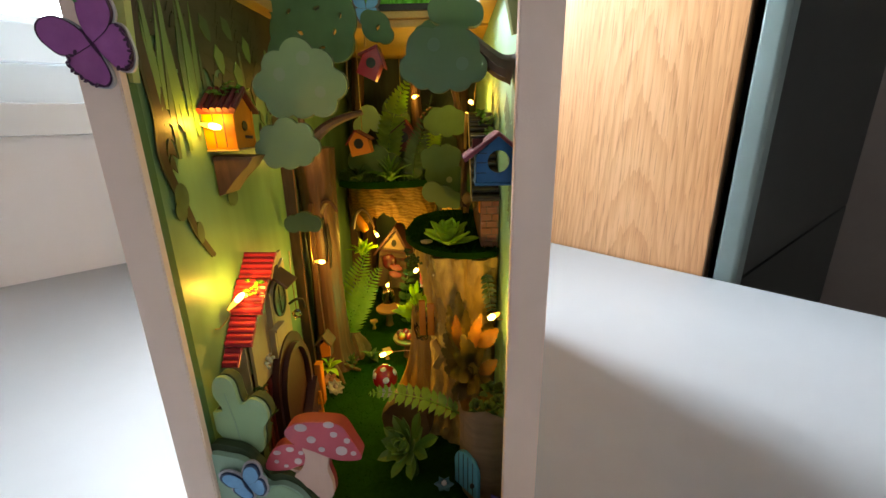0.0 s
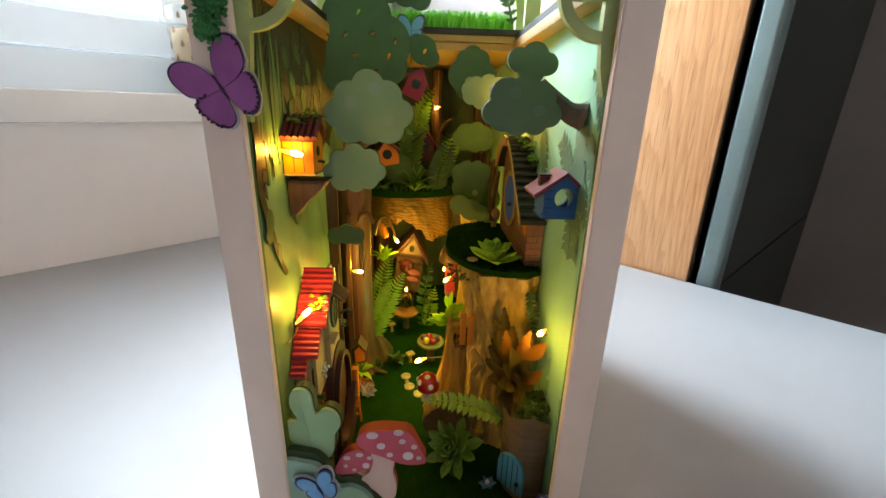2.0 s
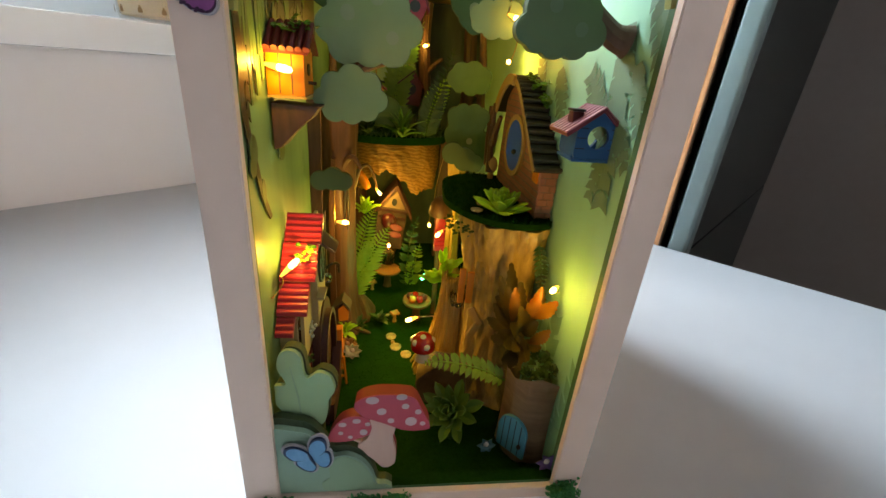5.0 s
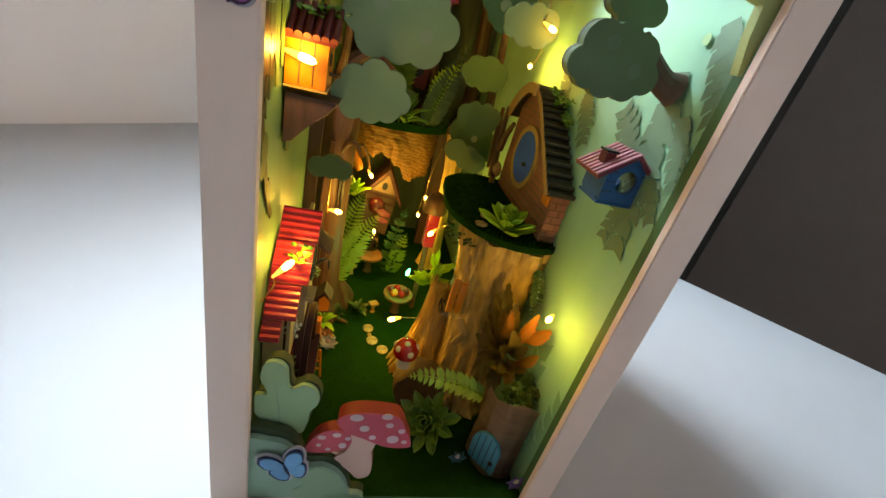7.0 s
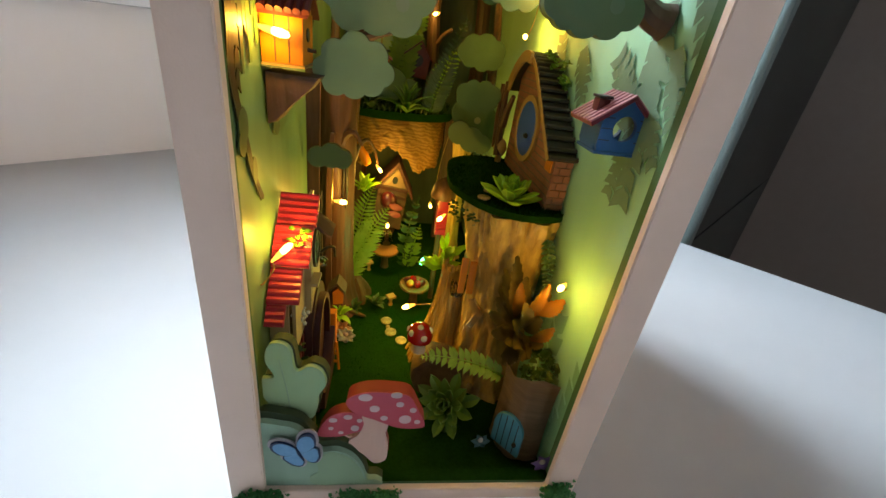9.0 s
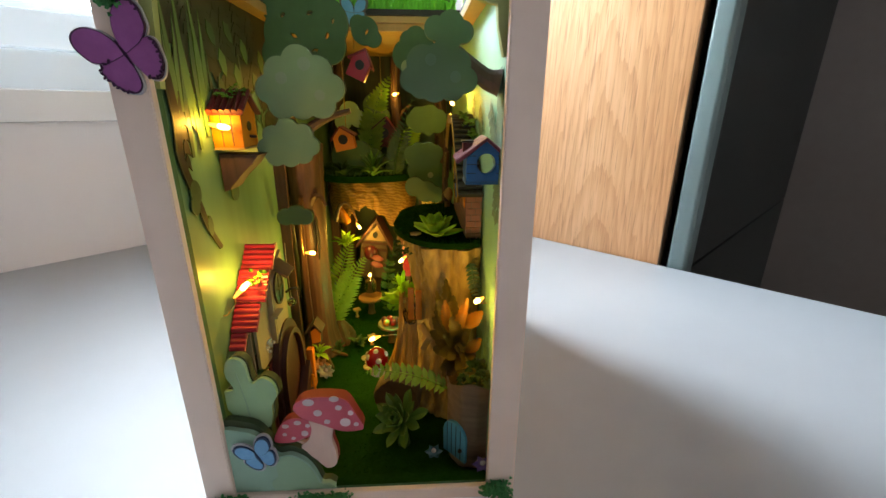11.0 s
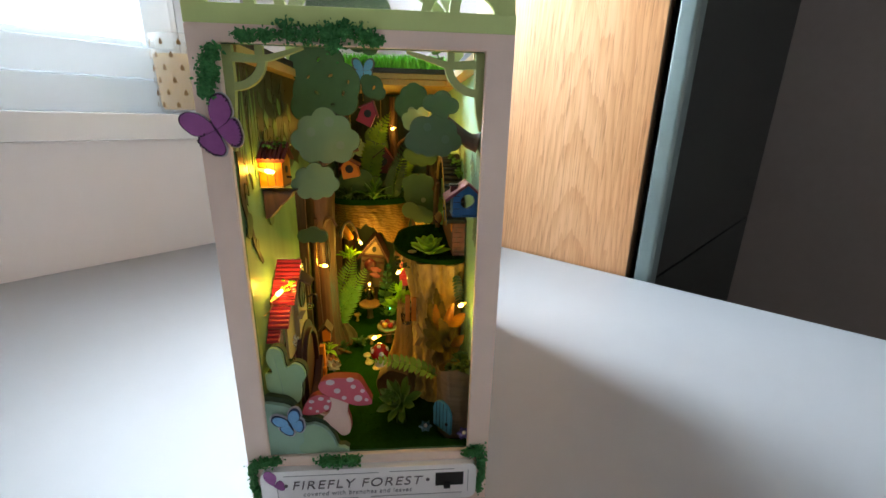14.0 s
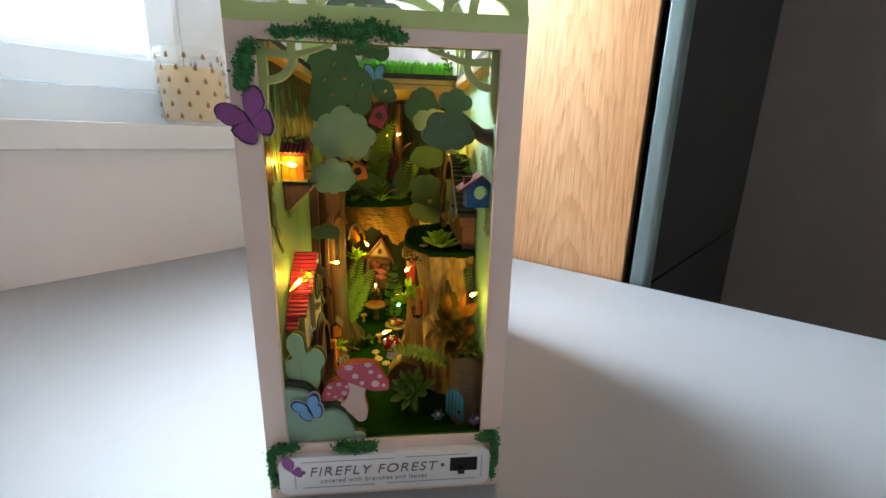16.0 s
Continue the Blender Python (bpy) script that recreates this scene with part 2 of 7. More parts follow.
M_YELLOW = mat("yellow_stained_wood", (0.72, 0.235, 0.006), (0.60, 0.18, 0.004), 160, 0.5, 0.1, stretch=(4, 4, 0.5))
M_BEIGE = mat("beige_wood", (0.42, 0.34, 0.19), (0.34, 0.27, 0.14), 160, 0.6, 0.1, stretch=(3, 3, 0.6))
M_RED = mat("red_lacquer", (0.38, 0.02, 0.055), (0.28, 0.012, 0.038), 300, 0.32, 0.08)
M_REDDK = mat("dark_red_stain", (0.15, 0.014, 0.016), (0.09, 0.009, 0.011), 250, 0.45, 0.1)
M_ROSE = mat("dusky_red_bead", (0.075, 0.005, 0.014), (0.05, 0.003, 0.009), 300, 0.4, 0.05)
M_DULLPINK = mat("dull_pink_petal", (0.24, 0.045, 0.065), (0.17, 0.03, 0.045), 300, 0.5, 0.05)
M_GABLE = mat("dull_beige_gable", (0.26, 0.17, 0.115), (0.18, 0.115, 0.075), 200, 0.65, 0.15)
M_OXBLOOD = mat("dull_oxblood_stain", (0.055, 0.012, 0.013), (0.035, 0.008, 0.009), 250, 0.6, 0.1)
M_ROOFDK = mat("dark_brown_roof", (0.024, 0.016, 0.014), (0.014, 0.010, 0.009), 300, 0.5, 0.15)
M_ROOFRIB = mat("dark_grey_brown_rib", (0.050, 0.039, 0.034), (0.032, 0.025, 0.022), 300, 0.45, 0.15)
M_BRICK = mat("miniature_brick_print", (0.42, 0.18, 0.115), (0.27, 0.105, 0.065), 300, 0.7, 0.3)
M_MORTAR = mat("grey_mortar", (0.25, 0.18, 0.13), None, 300, 0.85, 0.2)
M_BLUE = mat("blue_paint", (0.035, 0.14, 0.37), (0.025, 0.105, 0.30), 220, 0.6, 0.08, spec=0.3)
M_BLUEDOOR = mat("cornflower_blue_paint", (0.025, 0.125, 0.74), (0.02, 0.105, 0.66), 220, 0.45, 0.08)
M_TEALDOOR = mat("teal_blue_paint", (0.10, 0.37, 0.50), (0.075, 0.30, 0.43), 220, 0.5, 0.1)
M_PINK = mat("pink_stripe", (0.55, 0.20, 0.25), (0.47, 0.15, 0.20), 300, 0.5, 0.1)
M_MAROON = mat("maroon_stripe", (0.20, 0.02, 0.05), None, 300, 0.5, 0.1)
M_CAP = mat("pink_red_cap_print", (0.58, 0.085, 0.125), (0.51, 0.068, 0.10), 180, 0.5, 0.05)
M_CAPEDGE = mat("red_cap_edge", (0.30, 0.03, 0.028), (0.24, 0.022, 0.02), 250, 0.6, 0.1)
M_CAPSPOT = mat("pale_cap_spot", (0.72, 0.56, 0.58), None, 200, 0.5, 0.0)
M_STEM = mat("peach_stem", (0.75, 0.51, 0.43), (0.64, 0.41, 0.34), 120, 0.5, 0.05, stretch=(4, 4, 0.5))
M_GLOSSRED = mat("glossy_red_bead", (0.36, 0.008, 0.008), None, 200, 0.12, 0.0, coat=0.6)
M_GLOSSWHITE = mat("glossy_white", (0.72, 0.66, 0.58), None, 200, 0.25, 0.0)
M_LEAF = mat("plastic_leaf", (0.09, 0.23, 0.02), (0.055, 0.15, 0.012), 400, 0.38, 0.1, rand=0.15)
M_LEAFMID = mat("mid_green_plastic_leaf", (0.13, 0.24, 0.035), (0.07, 0.15, 0.02), 400, 0.38, 0.1, rand=0.15)
M_LEAFDK = mat("dark_plastic_leaf", (0.036, 0.088, 0.015), (0.019, 0.050, 0.008), 400, 0.38, 0.1, rand=0.15)
M_LEAFLT = mat("yellow_green_leaf", (0.50, 0.76, 0.06), (0.36, 0.60, 0.04), 400, 0.38, 0.1, rand=0.15)
M_FERN = mat("fern_green", (0.32, 0.50, 0.06), (0.18, 0.33, 0.035), 400, 0.42, 0.1)
M_ORANGELEAF = mat("orange_plastic_leaf", (0.50, 0.17, 0.012), (0.26, 0.17, 0.015), 120, 0.4, 0.1, rand=0.2)
M_BROWNLEAF = mat("brown_autumn_leaf", (0.27, 0.165, 0.028), (0.11, 0.105, 0.020), 90, 0.45, 0.15, rand=0.2)
M_ORANGE = mat("orange_paint", (0.62, 0.20, 0.02), (0.52, 0.15, 0.015), 200, 0.5, 0.1)
M_PEACH = mat("peach_petal", (0.62, 0.33, 0.17), (0.5, 0.25, 0.12), 300, 0.55, 0.1)
M_PALEBLUE = mat("pale_petal", (0.62, 0.66, 0.60), (0.5, 0.56, 0.5), 300, 0.5, 0.1)
M_LILAC = mat("lilac_petal", (0.16, 0.10, 0.28), (0.10, 0.06, 0.2), 300, 0.5, 0.1)
M_CRYSTAL = glass("clear_crystal", (0.9, 0.85, 0.7), 0.05, 1.5)
M_TEALCRYSTAL = mat("teal_bead", (0.09, 0.20, 0.22), None, 300, 0.15, 0.0, coat=0.5)
M_STONE = mat("speckled_stone", (0.55, 0.42, 0.22), (0.25, 0.17, 0.08), 1500, 0.5, 0.3, contrast=0.1)
M_WIRE = mat("copper_wire", (0.55, 0.36, 0.16), None, 300, 0.35, 0.0, metal=1.0)
M_BULB = glow("warm_bulb", (1.0, 0.56, 0.12), 14.0)
# Glowing orange base imitates the soft halo around a bulb.
M_BULBBASE = glow("warm_bulb_base", (1.0, 0.45, 0.05), 2.6)
M_GREENBULB = glow("green_bulb", (0.05, 1.0, 0.32), 14.0)
M_WAX = mat("cream_wax", (0.94, 0.76, 0.46), (0.91, 0.71, 0.41), 60, 0.45, 0.02)


def thin_glass(name, haze):
    """Thin clear glass with a faint milky haze, of which light is bent too little to show."""
    m = bpy.data.materials.new(name)
    m.use_nodes = True
    n, ln = m.node_tree.nodes, m.node_tree.links
    bs = n["Principled BSDF"]
    bs.inputs["Base Color"].default_value, bs.inputs["Roughness"].default_value = (0.9, 0.93, 0.93, 1), 0.08
    t, x = n.new("ShaderNodeBsdfTransparent"), n.new("ShaderNodeMixShader")
    x.inputs[0].default_value = haze
    ln.new(t.outputs[0], x.inputs[1])
    ln.new(bs.outputs[0], x.inputs[2])
    ln.new(x.outputs[0], n["Material Output"].inputs["Surface"])
    return m


M_CLEARGLASS = thin_glass("candle_glass", 0.16)
M_MOTIF = mat("amber_motif", (0.30, 0.17, 0.06), None, 300, 0.5, 0.0)
M_PANE = glass("window_pane", (1, 1, 1), 0.0, 1.05)


def oak():
    """Varnished oak veneer: arched cathedral figure that runs out into straight grain, with fine dark pores."""
    m = bpy.data.materials.new("oak_veneer")
    m.use_nodes = True
    n, ln = m.node_tree.nodes, m.node_tree.links
    bs = n["Principled BSDF"]
    tc = n.new("ShaderNodeTexCoord")

    def noise_of(scale, detail, distortion=0.0):
        mp = n.new("ShaderNodeMapping")
        mp.inputs["Scale"].default_value = scale
        ln.new(tc.outputs["Object"], mp.inputs[0])
        t = n.new("ShaderNodeTexNoise")
        t.inputs["Scale"].default_value, t.inputs["Detail"].default_value, t.inputs["Distortion"].default_value = 1.0, detail, distortion
        ln.new(mp.outputs[0], t.inputs["Vector"])
        return t.outputs["Fac"]

    def calc(op, a, b, c=None):
        k = n.new("ShaderNodeMath")
        k.operation = op
        for i, v in enumerate((a, b, c)):
            if v is None:
                continue
            if isinstance(v, (int, float)):
                k.inputs[i].default_value = v
            else:
                ln.new(v, k.inputs[i])
        return k.outputs[0]

    def ramp(v, p0, p1, c0, c1):
        r = n.new("ShaderNodeValToRGB")
        r.color_ramp.elements[0].position, r.color_ramp.elements[1].position = p0, p1
        r.color_ramp.elements[0].color, r.color_ramp.elements[1].color = c0, c1
        ln.new(v, r.inputs[0])
        return r.outputs[0]

    def tint(col, by, f):
        x = n.new("ShaderNodeMix")
        x.data_type, x.blend_type = "RGBA", "MULTIPLY"
        x.inputs[0].default_value = f
        ln.new(col, x.inputs[6])
        ln.new(by, x.inputs[7])
        return x.outputs[2]

    sp = n.new("ShaderNodeSeparateXYZ")
    ln.new(tc.outputs["Object"], sp.inputs[0])
    across = calc("ADD", calc("MULTIPLY_ADD", noise_of((1, 3, 1.6), 1.0), 0.05, -0.025), calc("SUBTRACT", sp.outputs["Y"], 0.088))
    rings = calc("MULTIPLY", calc("MULTIPLY", across, across), 1150.0)
    rings = calc("MULTIPLY_ADD", sp.outputs["Z"], 15.0, rings)
    rings = calc("MULTIPLY_ADD", noise_of((1, 60, 3.0), 3.0, 0.3), 2.6, rings)
    saw = calc("FRACT", rings, 0.0)
    late = ramp(saw, 0.45, 0.98, (1, 1, 1, 1), (0.74, 0.58, 0.44, 1))
    base = ramp(noise_of((1, 9, 0.8), 2.0), 0.35, 0.68, (0.78, 0.40, 0.185, 1), (0.85, 0.485, 0.255, 1))
    fibre = ramp(noise_of((1, 420, 9), 3.0), 0.36, 0.60, (0.84, 0.74, 0.62, 1), (1, 1, 1, 1))
    pore = noise_of((1, 760, 26), 2.0)
    dark = ramp(pore, 0.30, 0.42, (0.50, 0.34, 0.20, 1), (1, 1, 1, 1))
    ln.new(tint(tint(tint(base, late, 0.5), fibre, 0.7), dark, 0.6), bs.inputs["Base Color"])
    bs.inputs["Roughness"].default_value = 0.42
    bp = n.new("ShaderNodeBump")
    bp.inputs["Strength"].default_value, bp.inputs["Distance"].default_value = 0.15, 0.0004
    ln.new(pore, bp.inputs["Height"])
    ln.new(bp.outputs[0], bs.inputs["Normal"])
    return m


M_OAK = oak()


def let_through(m, k):
    """Lets part of the light through a material, as thin plastic leaves do."""
    n, ln = m.node_tree.nodes, m.node_tree.links
    bs = n["Principled BSDF"]
    t, x = n.new("ShaderNodeBsdfTranslucent"), n.new("ShaderNodeMixShader")
    ln.new(bs.inputs["Base Color"].links[0].from_socket, t.inputs["Color"])
    x.inputs[0].default_value = k
    ln.new(bs.outputs[0], x.inputs[1])
    ln.new(t.outputs[0], x.inputs[2])
    ln.new(x.outputs[0], n["Material Output"].inputs["Surface"])


let_through(M_WAX, 0.5)
# Frame plastic made translucent so the lamp set behind brightens it.
let_through(M_UPVC, 0.2)
for _m in (M_LEAFLT, M_FERN, M_ORANGELEAF, M_BROWNLEAF):
    let_through(_m, 0.42)

# ---- mesh helpers (millimetres) ----
MM = 0.001
rng = random.Random(7)


def V(*p):
    return Vector(p)


def mesh_of(bm, name, scale=MM, smooth=35):
    me = bpy.data.meshes.new(name)
    bmesh.ops.recalc_face_normals(bm, faces=bm.faces[:])
    bm.to_mesh(me)
    bm.free()
    me.transform(Matrix.Scale(scale, 4))
    if smooth:
        me.shade_smooth()
        me.set_sharp_from_angle(angle=radians(smooth))
    return me


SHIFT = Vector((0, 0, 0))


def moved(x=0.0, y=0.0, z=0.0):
    """Shifts what is built next to fit the camera's view, until it is called again."""
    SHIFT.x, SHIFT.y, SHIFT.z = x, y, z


def fit_view(p):
    """Shifts built coordinates, in millimetres, to fit the camera's view: the inside goes a little lower, narrower and
    nearer to the opening.
    """
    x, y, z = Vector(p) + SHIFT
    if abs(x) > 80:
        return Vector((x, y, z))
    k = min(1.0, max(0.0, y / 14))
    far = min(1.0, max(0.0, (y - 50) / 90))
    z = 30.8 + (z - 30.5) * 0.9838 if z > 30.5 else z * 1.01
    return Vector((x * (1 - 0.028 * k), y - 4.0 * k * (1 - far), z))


def view_fitted(me):
    """Moves a mesh in metres from where it was built to where it fits the view."""
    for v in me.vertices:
        v.co = fit_view(v.co / MM) * MM
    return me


def thing(name, at, label, category, group="", kind=""):
    """An Empty at the base of a thing, in millimetres."""
    ob = new(name)
    ob.location = fit_view(at) * MM
    ob.empty_display_size = 0.005
    return tagged(ob, label, category, group, kind)


def part(name, bm, material, parent, label="", smooth=35):
    """One mesh under a thing or a part; bm is in world millimetres."""
    me = view_fitted(mesh_of(bm, name, smooth=smooth))
    root = parent
    while root.parent:
        root = root.parent
    me.transform(Matrix.Translation(-root.location))
    me.materials.append(material)
    ob = new(name, me)
    ob.parent = parent
    return tagged(ob, label)


def solo(name, bm, material, at, label, category, group="", kind="", smooth=35):
    """A thing of one mesh; bm is in world millimetres."""
    me = view_fitted(mesh_of(bm, name, smooth=smooth))
    me.transform(Matrix.Translation(fit_view(at) * -MM))
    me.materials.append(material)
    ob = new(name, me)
    ob.location = fit_view(at) * MM
    return tagged(ob, label, category, group, kind)


def B():
    return bmesh.new()


def box(bm, x0, x1, y0, y1, z0, z1, m=None, bevel=0.0):
    vs = [bm.verts.new((x, y, z)) for x in (x0, x1) for y in (y0, y1) for z in (z0, z1)]
    fs = [bm.faces.new([vs[i] for i in q]) for q in ((0, 1, 3, 2), (4, 6, 7, 5), (0, 4, 5, 1), (2, 3, 7, 6), (0, 2, 6, 4), (1, 5, 7, 3))]
    if bevel:
        es = {e for f in fs for e in f.edges}
        r = bmesh.ops.bevel(bm, geom=list(es), offset=bevel, segments=2, affect="EDGES", profile=0.6)
        vs = list({v for f in r["faces"] for v in f.verts} | {v for v in vs if v.is_valid})
    if m:
        for v in vs:
            v.co = m @ v.co
    return bm


def plate(bm, pts, d0, d1, axis="y", bevel=0.0, m=None):
    """A flat outline (list of 2D points) given thickness from d0 to d1 across the axis."""
    def put(u, v, d):
        return {"y": (u, d, v), "x": (d, u, v), "z": (u, v, d)}[axis]
    lo = [bm.verts.new(put(u, v, d0)) for u, v in pts]
    hi = [bm.verts.new(put(u, v, d1)) for u, v in pts]
    f0, f1 = bm.faces.new(lo), bm.faces.new(hi[::-1])
    n = len(pts)
    for i in range(n):
        bm.faces.new((lo[i], hi[i], hi[(i + 1) % n], lo[(i + 1) % n]))
    vs = lo + hi
    if bevel:
        es = list(f0.edges) + list(f1.edges)
        r = bmesh.ops.bevel(bm, geom=es, offset=bevel, segments=2, affect="EDGES", profile=0.5, clamp_overlap=True)
        vs = list({v for f in r["faces"] for v in f.verts} | {v for v in vs if v.is_valid})
    if m:
        for v in vs:
            v.co = m @ v.co
    return bm


def stroke(bm, pts, width, d0, d1, axis="y", m=None):
    """A band of the given width (or list of widths) along a 2D line, as a thick board."""
    n = len(pts)
    ws = width if isinstance(width, (list, tuple)) else [width] * n
    left, right = [], []
    for i, (u, v) in enumerate(pts):
        a, b = pts[max(i - 1, 0)], pts[min(i + 1, n - 1)]
        t = Vector((b[0] - a[0], b[1] - a[1])).normalized()
        k = Vector((-t.y, t.x)) * ws[i] / 2
        left.append((u + k.x, v + k.y))
        right.append((u - k.x, v - k.y))
    def put(u, v, d):
        return {"y": (u, d, v), "x": (d, u, v), "z": (u, v, d)}[axis]
    rows = [[bm.verts.new(put(*p, d)) for p in side] for d in (d0, d1) for side in (left, right)]
    l0, r0, l1, r1 = rows
    for i in range(n - 1):
        bm.faces.new((l0[i], l0[i + 1], r0[i + 1], r0[i]))
        bm.faces.new((l1[i], r1[i], r1[i + 1], l1[i + 1]))
        bm.faces.new((l0[i], l1[i], l1[i + 1], l0[i + 1]))
        bm.faces.new((r0[i], r0[i + 1], r1[i + 1], r1[i]))
    for i in (0, n - 1):
        bm.faces.new((l0[i], r0[i], r1[i], l1[i]))
    if m:
        for v in l0 + r0 + l1 + r1:
            v.co = m @ v.co
    return bm


def smooth_line(pts, k=6):
    """Catmull-Rom through the points."""
    out = []
    P = [Vector(p) for p in pts]
    for i in range(len(P) - 1):
        p0, p1, p2, p3 = P[max(i - 1, 0)], P[i], P[i + 1], P[min(i + 2, len(P) - 1)]
        for j in range(k):
            t = j / k
            out.append(0.5 * (2 * p1 + (p2 - p0) * t + (2 * p0 - 5 * p1 + 4 * p2 - p3) * t * t + (3 * p1 - p0 - 3 * p2 + p3) * t ** 3))
    out.append(P[-1])
    return out


def closed_line(pts, k=6):
    P = [Vector(p) for p in pts]
    n, out = len(P), []
    for i in range(n):
        p0, p1, p2, p3 = P[i - 1], P[i], P[(i + 1) % n], P[(i + 2) % n]
        for j in range(k):
            t = j / k
            out.append(0.5 * (2 * p1 + (p2 - p0) * t + (2 * p0 - 5 * p1 + 4 * p2 - p3) * t * t + (3 * p1 - p0 - 3 * p2 + p3) * t ** 3))
    return [tuple(p) for p in out]


def tube(bm, pts, r, n=7, caps=True):
    """A round bar along 3D points; r is one radius or one for each point."""
    P = [Vector(p) for p in pts]
    rs = r if isinstance(r, (list, tuple)) else [r] * len(P)
    rings, prev = [], None
    for i, p in enumerate(P):
        t = (P[min(i + 1, len(P) - 1)] - P[max(i - 1, 0)]).normalized()
        if prev is None:
            a = t.orthogonal().normalized()
        else:
            a = (prev - t * prev.dot(t)).normalized()
        prev = a
        b = t.cross(a)
        rings.append([bm.verts.new(p + (a * math.cos(q) + b * math.sin(q)) * rs[i]) for q in (2 * math.pi * j / n for j in range(n))])
    for u, v in zip(rings, rings[1:]):
        for j in range(n):
            bm.faces.new((u[j], u[(j + 1) % n], v[(j + 1) % n], v[j]))
    if caps:
        bm.faces.new(rings[0][::-1])
        bm.faces.new(rings[-1])
    return bm


def lathe(bm, prof, n=20, c=(0, 0, 0), a0=0.0, a1=360.0, wob=None, caps=True):
    """Turns a profile of (radius, height) about the upright axis at c. wob(angle, height) scales the radius."""
    full = a1 - a0 >= 359.9
    k = n if full else n + 1
    rows = []
    for r, z in prof:
        row = []
        for j in range(k):
            q = radians(a0 + (a1 - a0) * j / n)
            s = wob(q, z) if wob else 1.0
            row.append(bm.verts.new((c[0] + r * s * math.cos(q), c[1] + r * s * math.sin(q), c[2] + z)))
        rows.append(row)
    for u, v in zip(rows, rows[1:]):
        for j in range(n):
            bm.faces.new((u[j], u[(j + 1) % k], v[(j + 1) % k], v[j]))
    if full and caps:
        bm.faces.new(rows[0][::-1])
        bm.faces.new(rows[-1])
    return bm


def ball(bm, c, r, sub=2, squash=(1, 1, 1)):
    bmesh.ops.create_icosphere(bm, subdivisions=sub, radius=1.0, matrix=Matrix.Translation(c) @ Matrix.Diagonal((r * squash[0], r * squash[1], r * squash[2], 1)))
    return bm


def leaf(bm, base, tip, width, normal, cup=0.25, arch=0.15, n=5, shape=1.0, thick=0.35):
    """A thick leaf from base to tip, cupped across and arched along, pointed at the end."""
    base, tip, normal = Vector(base), Vector(tip), Vector(normal).normalized()
    ax = tip - base
    L = ax.length
    side = ax.cross(normal).normalized()
    up = side.cross(ax).normalized()
    top, bot = [], []
    for i in range(n + 1):
        s = i / n
        w = width / 2 * (math.sin(math.pi * min(1.0, s ** (0.75 * shape) * 0.94 + 0.06))) ** 0.8
        c = base + ax * s + up * (arch * L * math.sin(math.pi * s))
        top.append([bm.verts.new(c + side * w * k + up * (cup * w * abs(k))) for k in (-1, 0, 1)])
        bot.append([bm.verts.new(c + side * w * k * 0.9 + up * (cup * w * abs(k) - thick)) for k in (-1, 0, 1)])
    for i in range(n):
        for j in (0, 1):
            bm.faces.new((top[i][j], top[i + 1][j], top[i + 1][j + 1], top[i][j + 1]))
            bm.faces.new((bot[i][j], bot[i][j + 1], bot[i + 1][j + 1], bot[i + 1][j]))
        for j in (0, 2):
            bm.faces.new((top[i][j], bot[i][j], bot[i + 1][j], top[i + 1][j]))
    for row in (0, n):
        for j in (0, 1):
            bm.faces.new((top[row][j], top[row][j + 1], bot[row][j + 1], bot[row][j]))
    return bm


def cloud_outline(circles, n=72):
    """Outer outline of overlapping circles (x, z, r), as seen from their middle."""
    cx = sum(c[0] * c[2] for c in circles) / sum(c[2] for c in circles)
    cz = sum(c[1] * c[2] for c in circles) / sum(c[2] for c in circles)
    out = []
    for i in range(n):
        q = 2 * math.pi * i / n
        d = Vector((math.cos(q), math.sin(q)))
        best = 0.5
        for x, z, r in circles:
            o = Vector((cx - x, cz - z))
            b, c = o.dot(d), o.dot(o) - r * r
            disc = b * b - c
            if disc > 0:
                best = max(best, -b + math.sqrt(disc))
        out.append((cx + d.x * best, cz + d.y * best))
    return out


def circle2(cx, cz, rx, rz=None, n=16, a0=0.0, a1=360.0, rot=0.0):
    rz = rz or rx
    k = n if a1 - a0 >= 359.9 else n + 1
    cr, sr = math.cos(radians(rot)), math.sin(radians(rot))
    out = []
    for i in range(k):
        q = radians(a0 + (a1 - a0) * i / n)
        u, v = rx * math.cos(q), rz * math.sin(q)
        out.append((cx + u * cr - v * sr, cz + u * sr + v * cr))
    return out


# ---- the room ----


def room_box(name, a0, a1, b0, b1, z0, z1, material, label, category, bevel=0.0, kind="structure"):
    """A block in the room's axes, metres."""
    bm = B()
    box(bm, a0, a1, b0, b1, z0, z1, bevel=bevel)
    me = mesh_of(bm, name, scale=1.0, smooth=30)
    me.materials.append(material)
    ob = new(name, me)
    ob.matrix_world = ROOM
    return tagged(ob, label, category, kind=kind)


def room_part(name, a0, a1, b0, b1, z0, z1, material, parent, label="", bevel=0.0):
    bm = B()
    box(bm, a0, a1, b0, b1, z0, z1, bevel=bevel)
    me = mesh_of(bm, name, scale=1.0, smooth=30)
    me.materials.append(material)
    ob = new(name, me)
    ob.parent = parent
    return tagged(ob, label)


# Unseen room shell; its size and tones are chosen to tune bounce light.
FAR_A, FAR_B, LOW, HIGH = -1.45, -1.4, -0.74, 1.40
room_box("floor", FAR_A, 1.5, FAR_B, WALL_B, LOW - 0.05, LOW, M_ROOMFLOOR, "unseen beige floor, toned for bounce light", "floor")
room_box("ceiling", FAR_A, 1.5, FAR_B, WALL_B, HIGH, HIGH + 0.05, M_CEILING, "unseen grey-beige ceiling, darkened to cut bounce light", "ceiling")
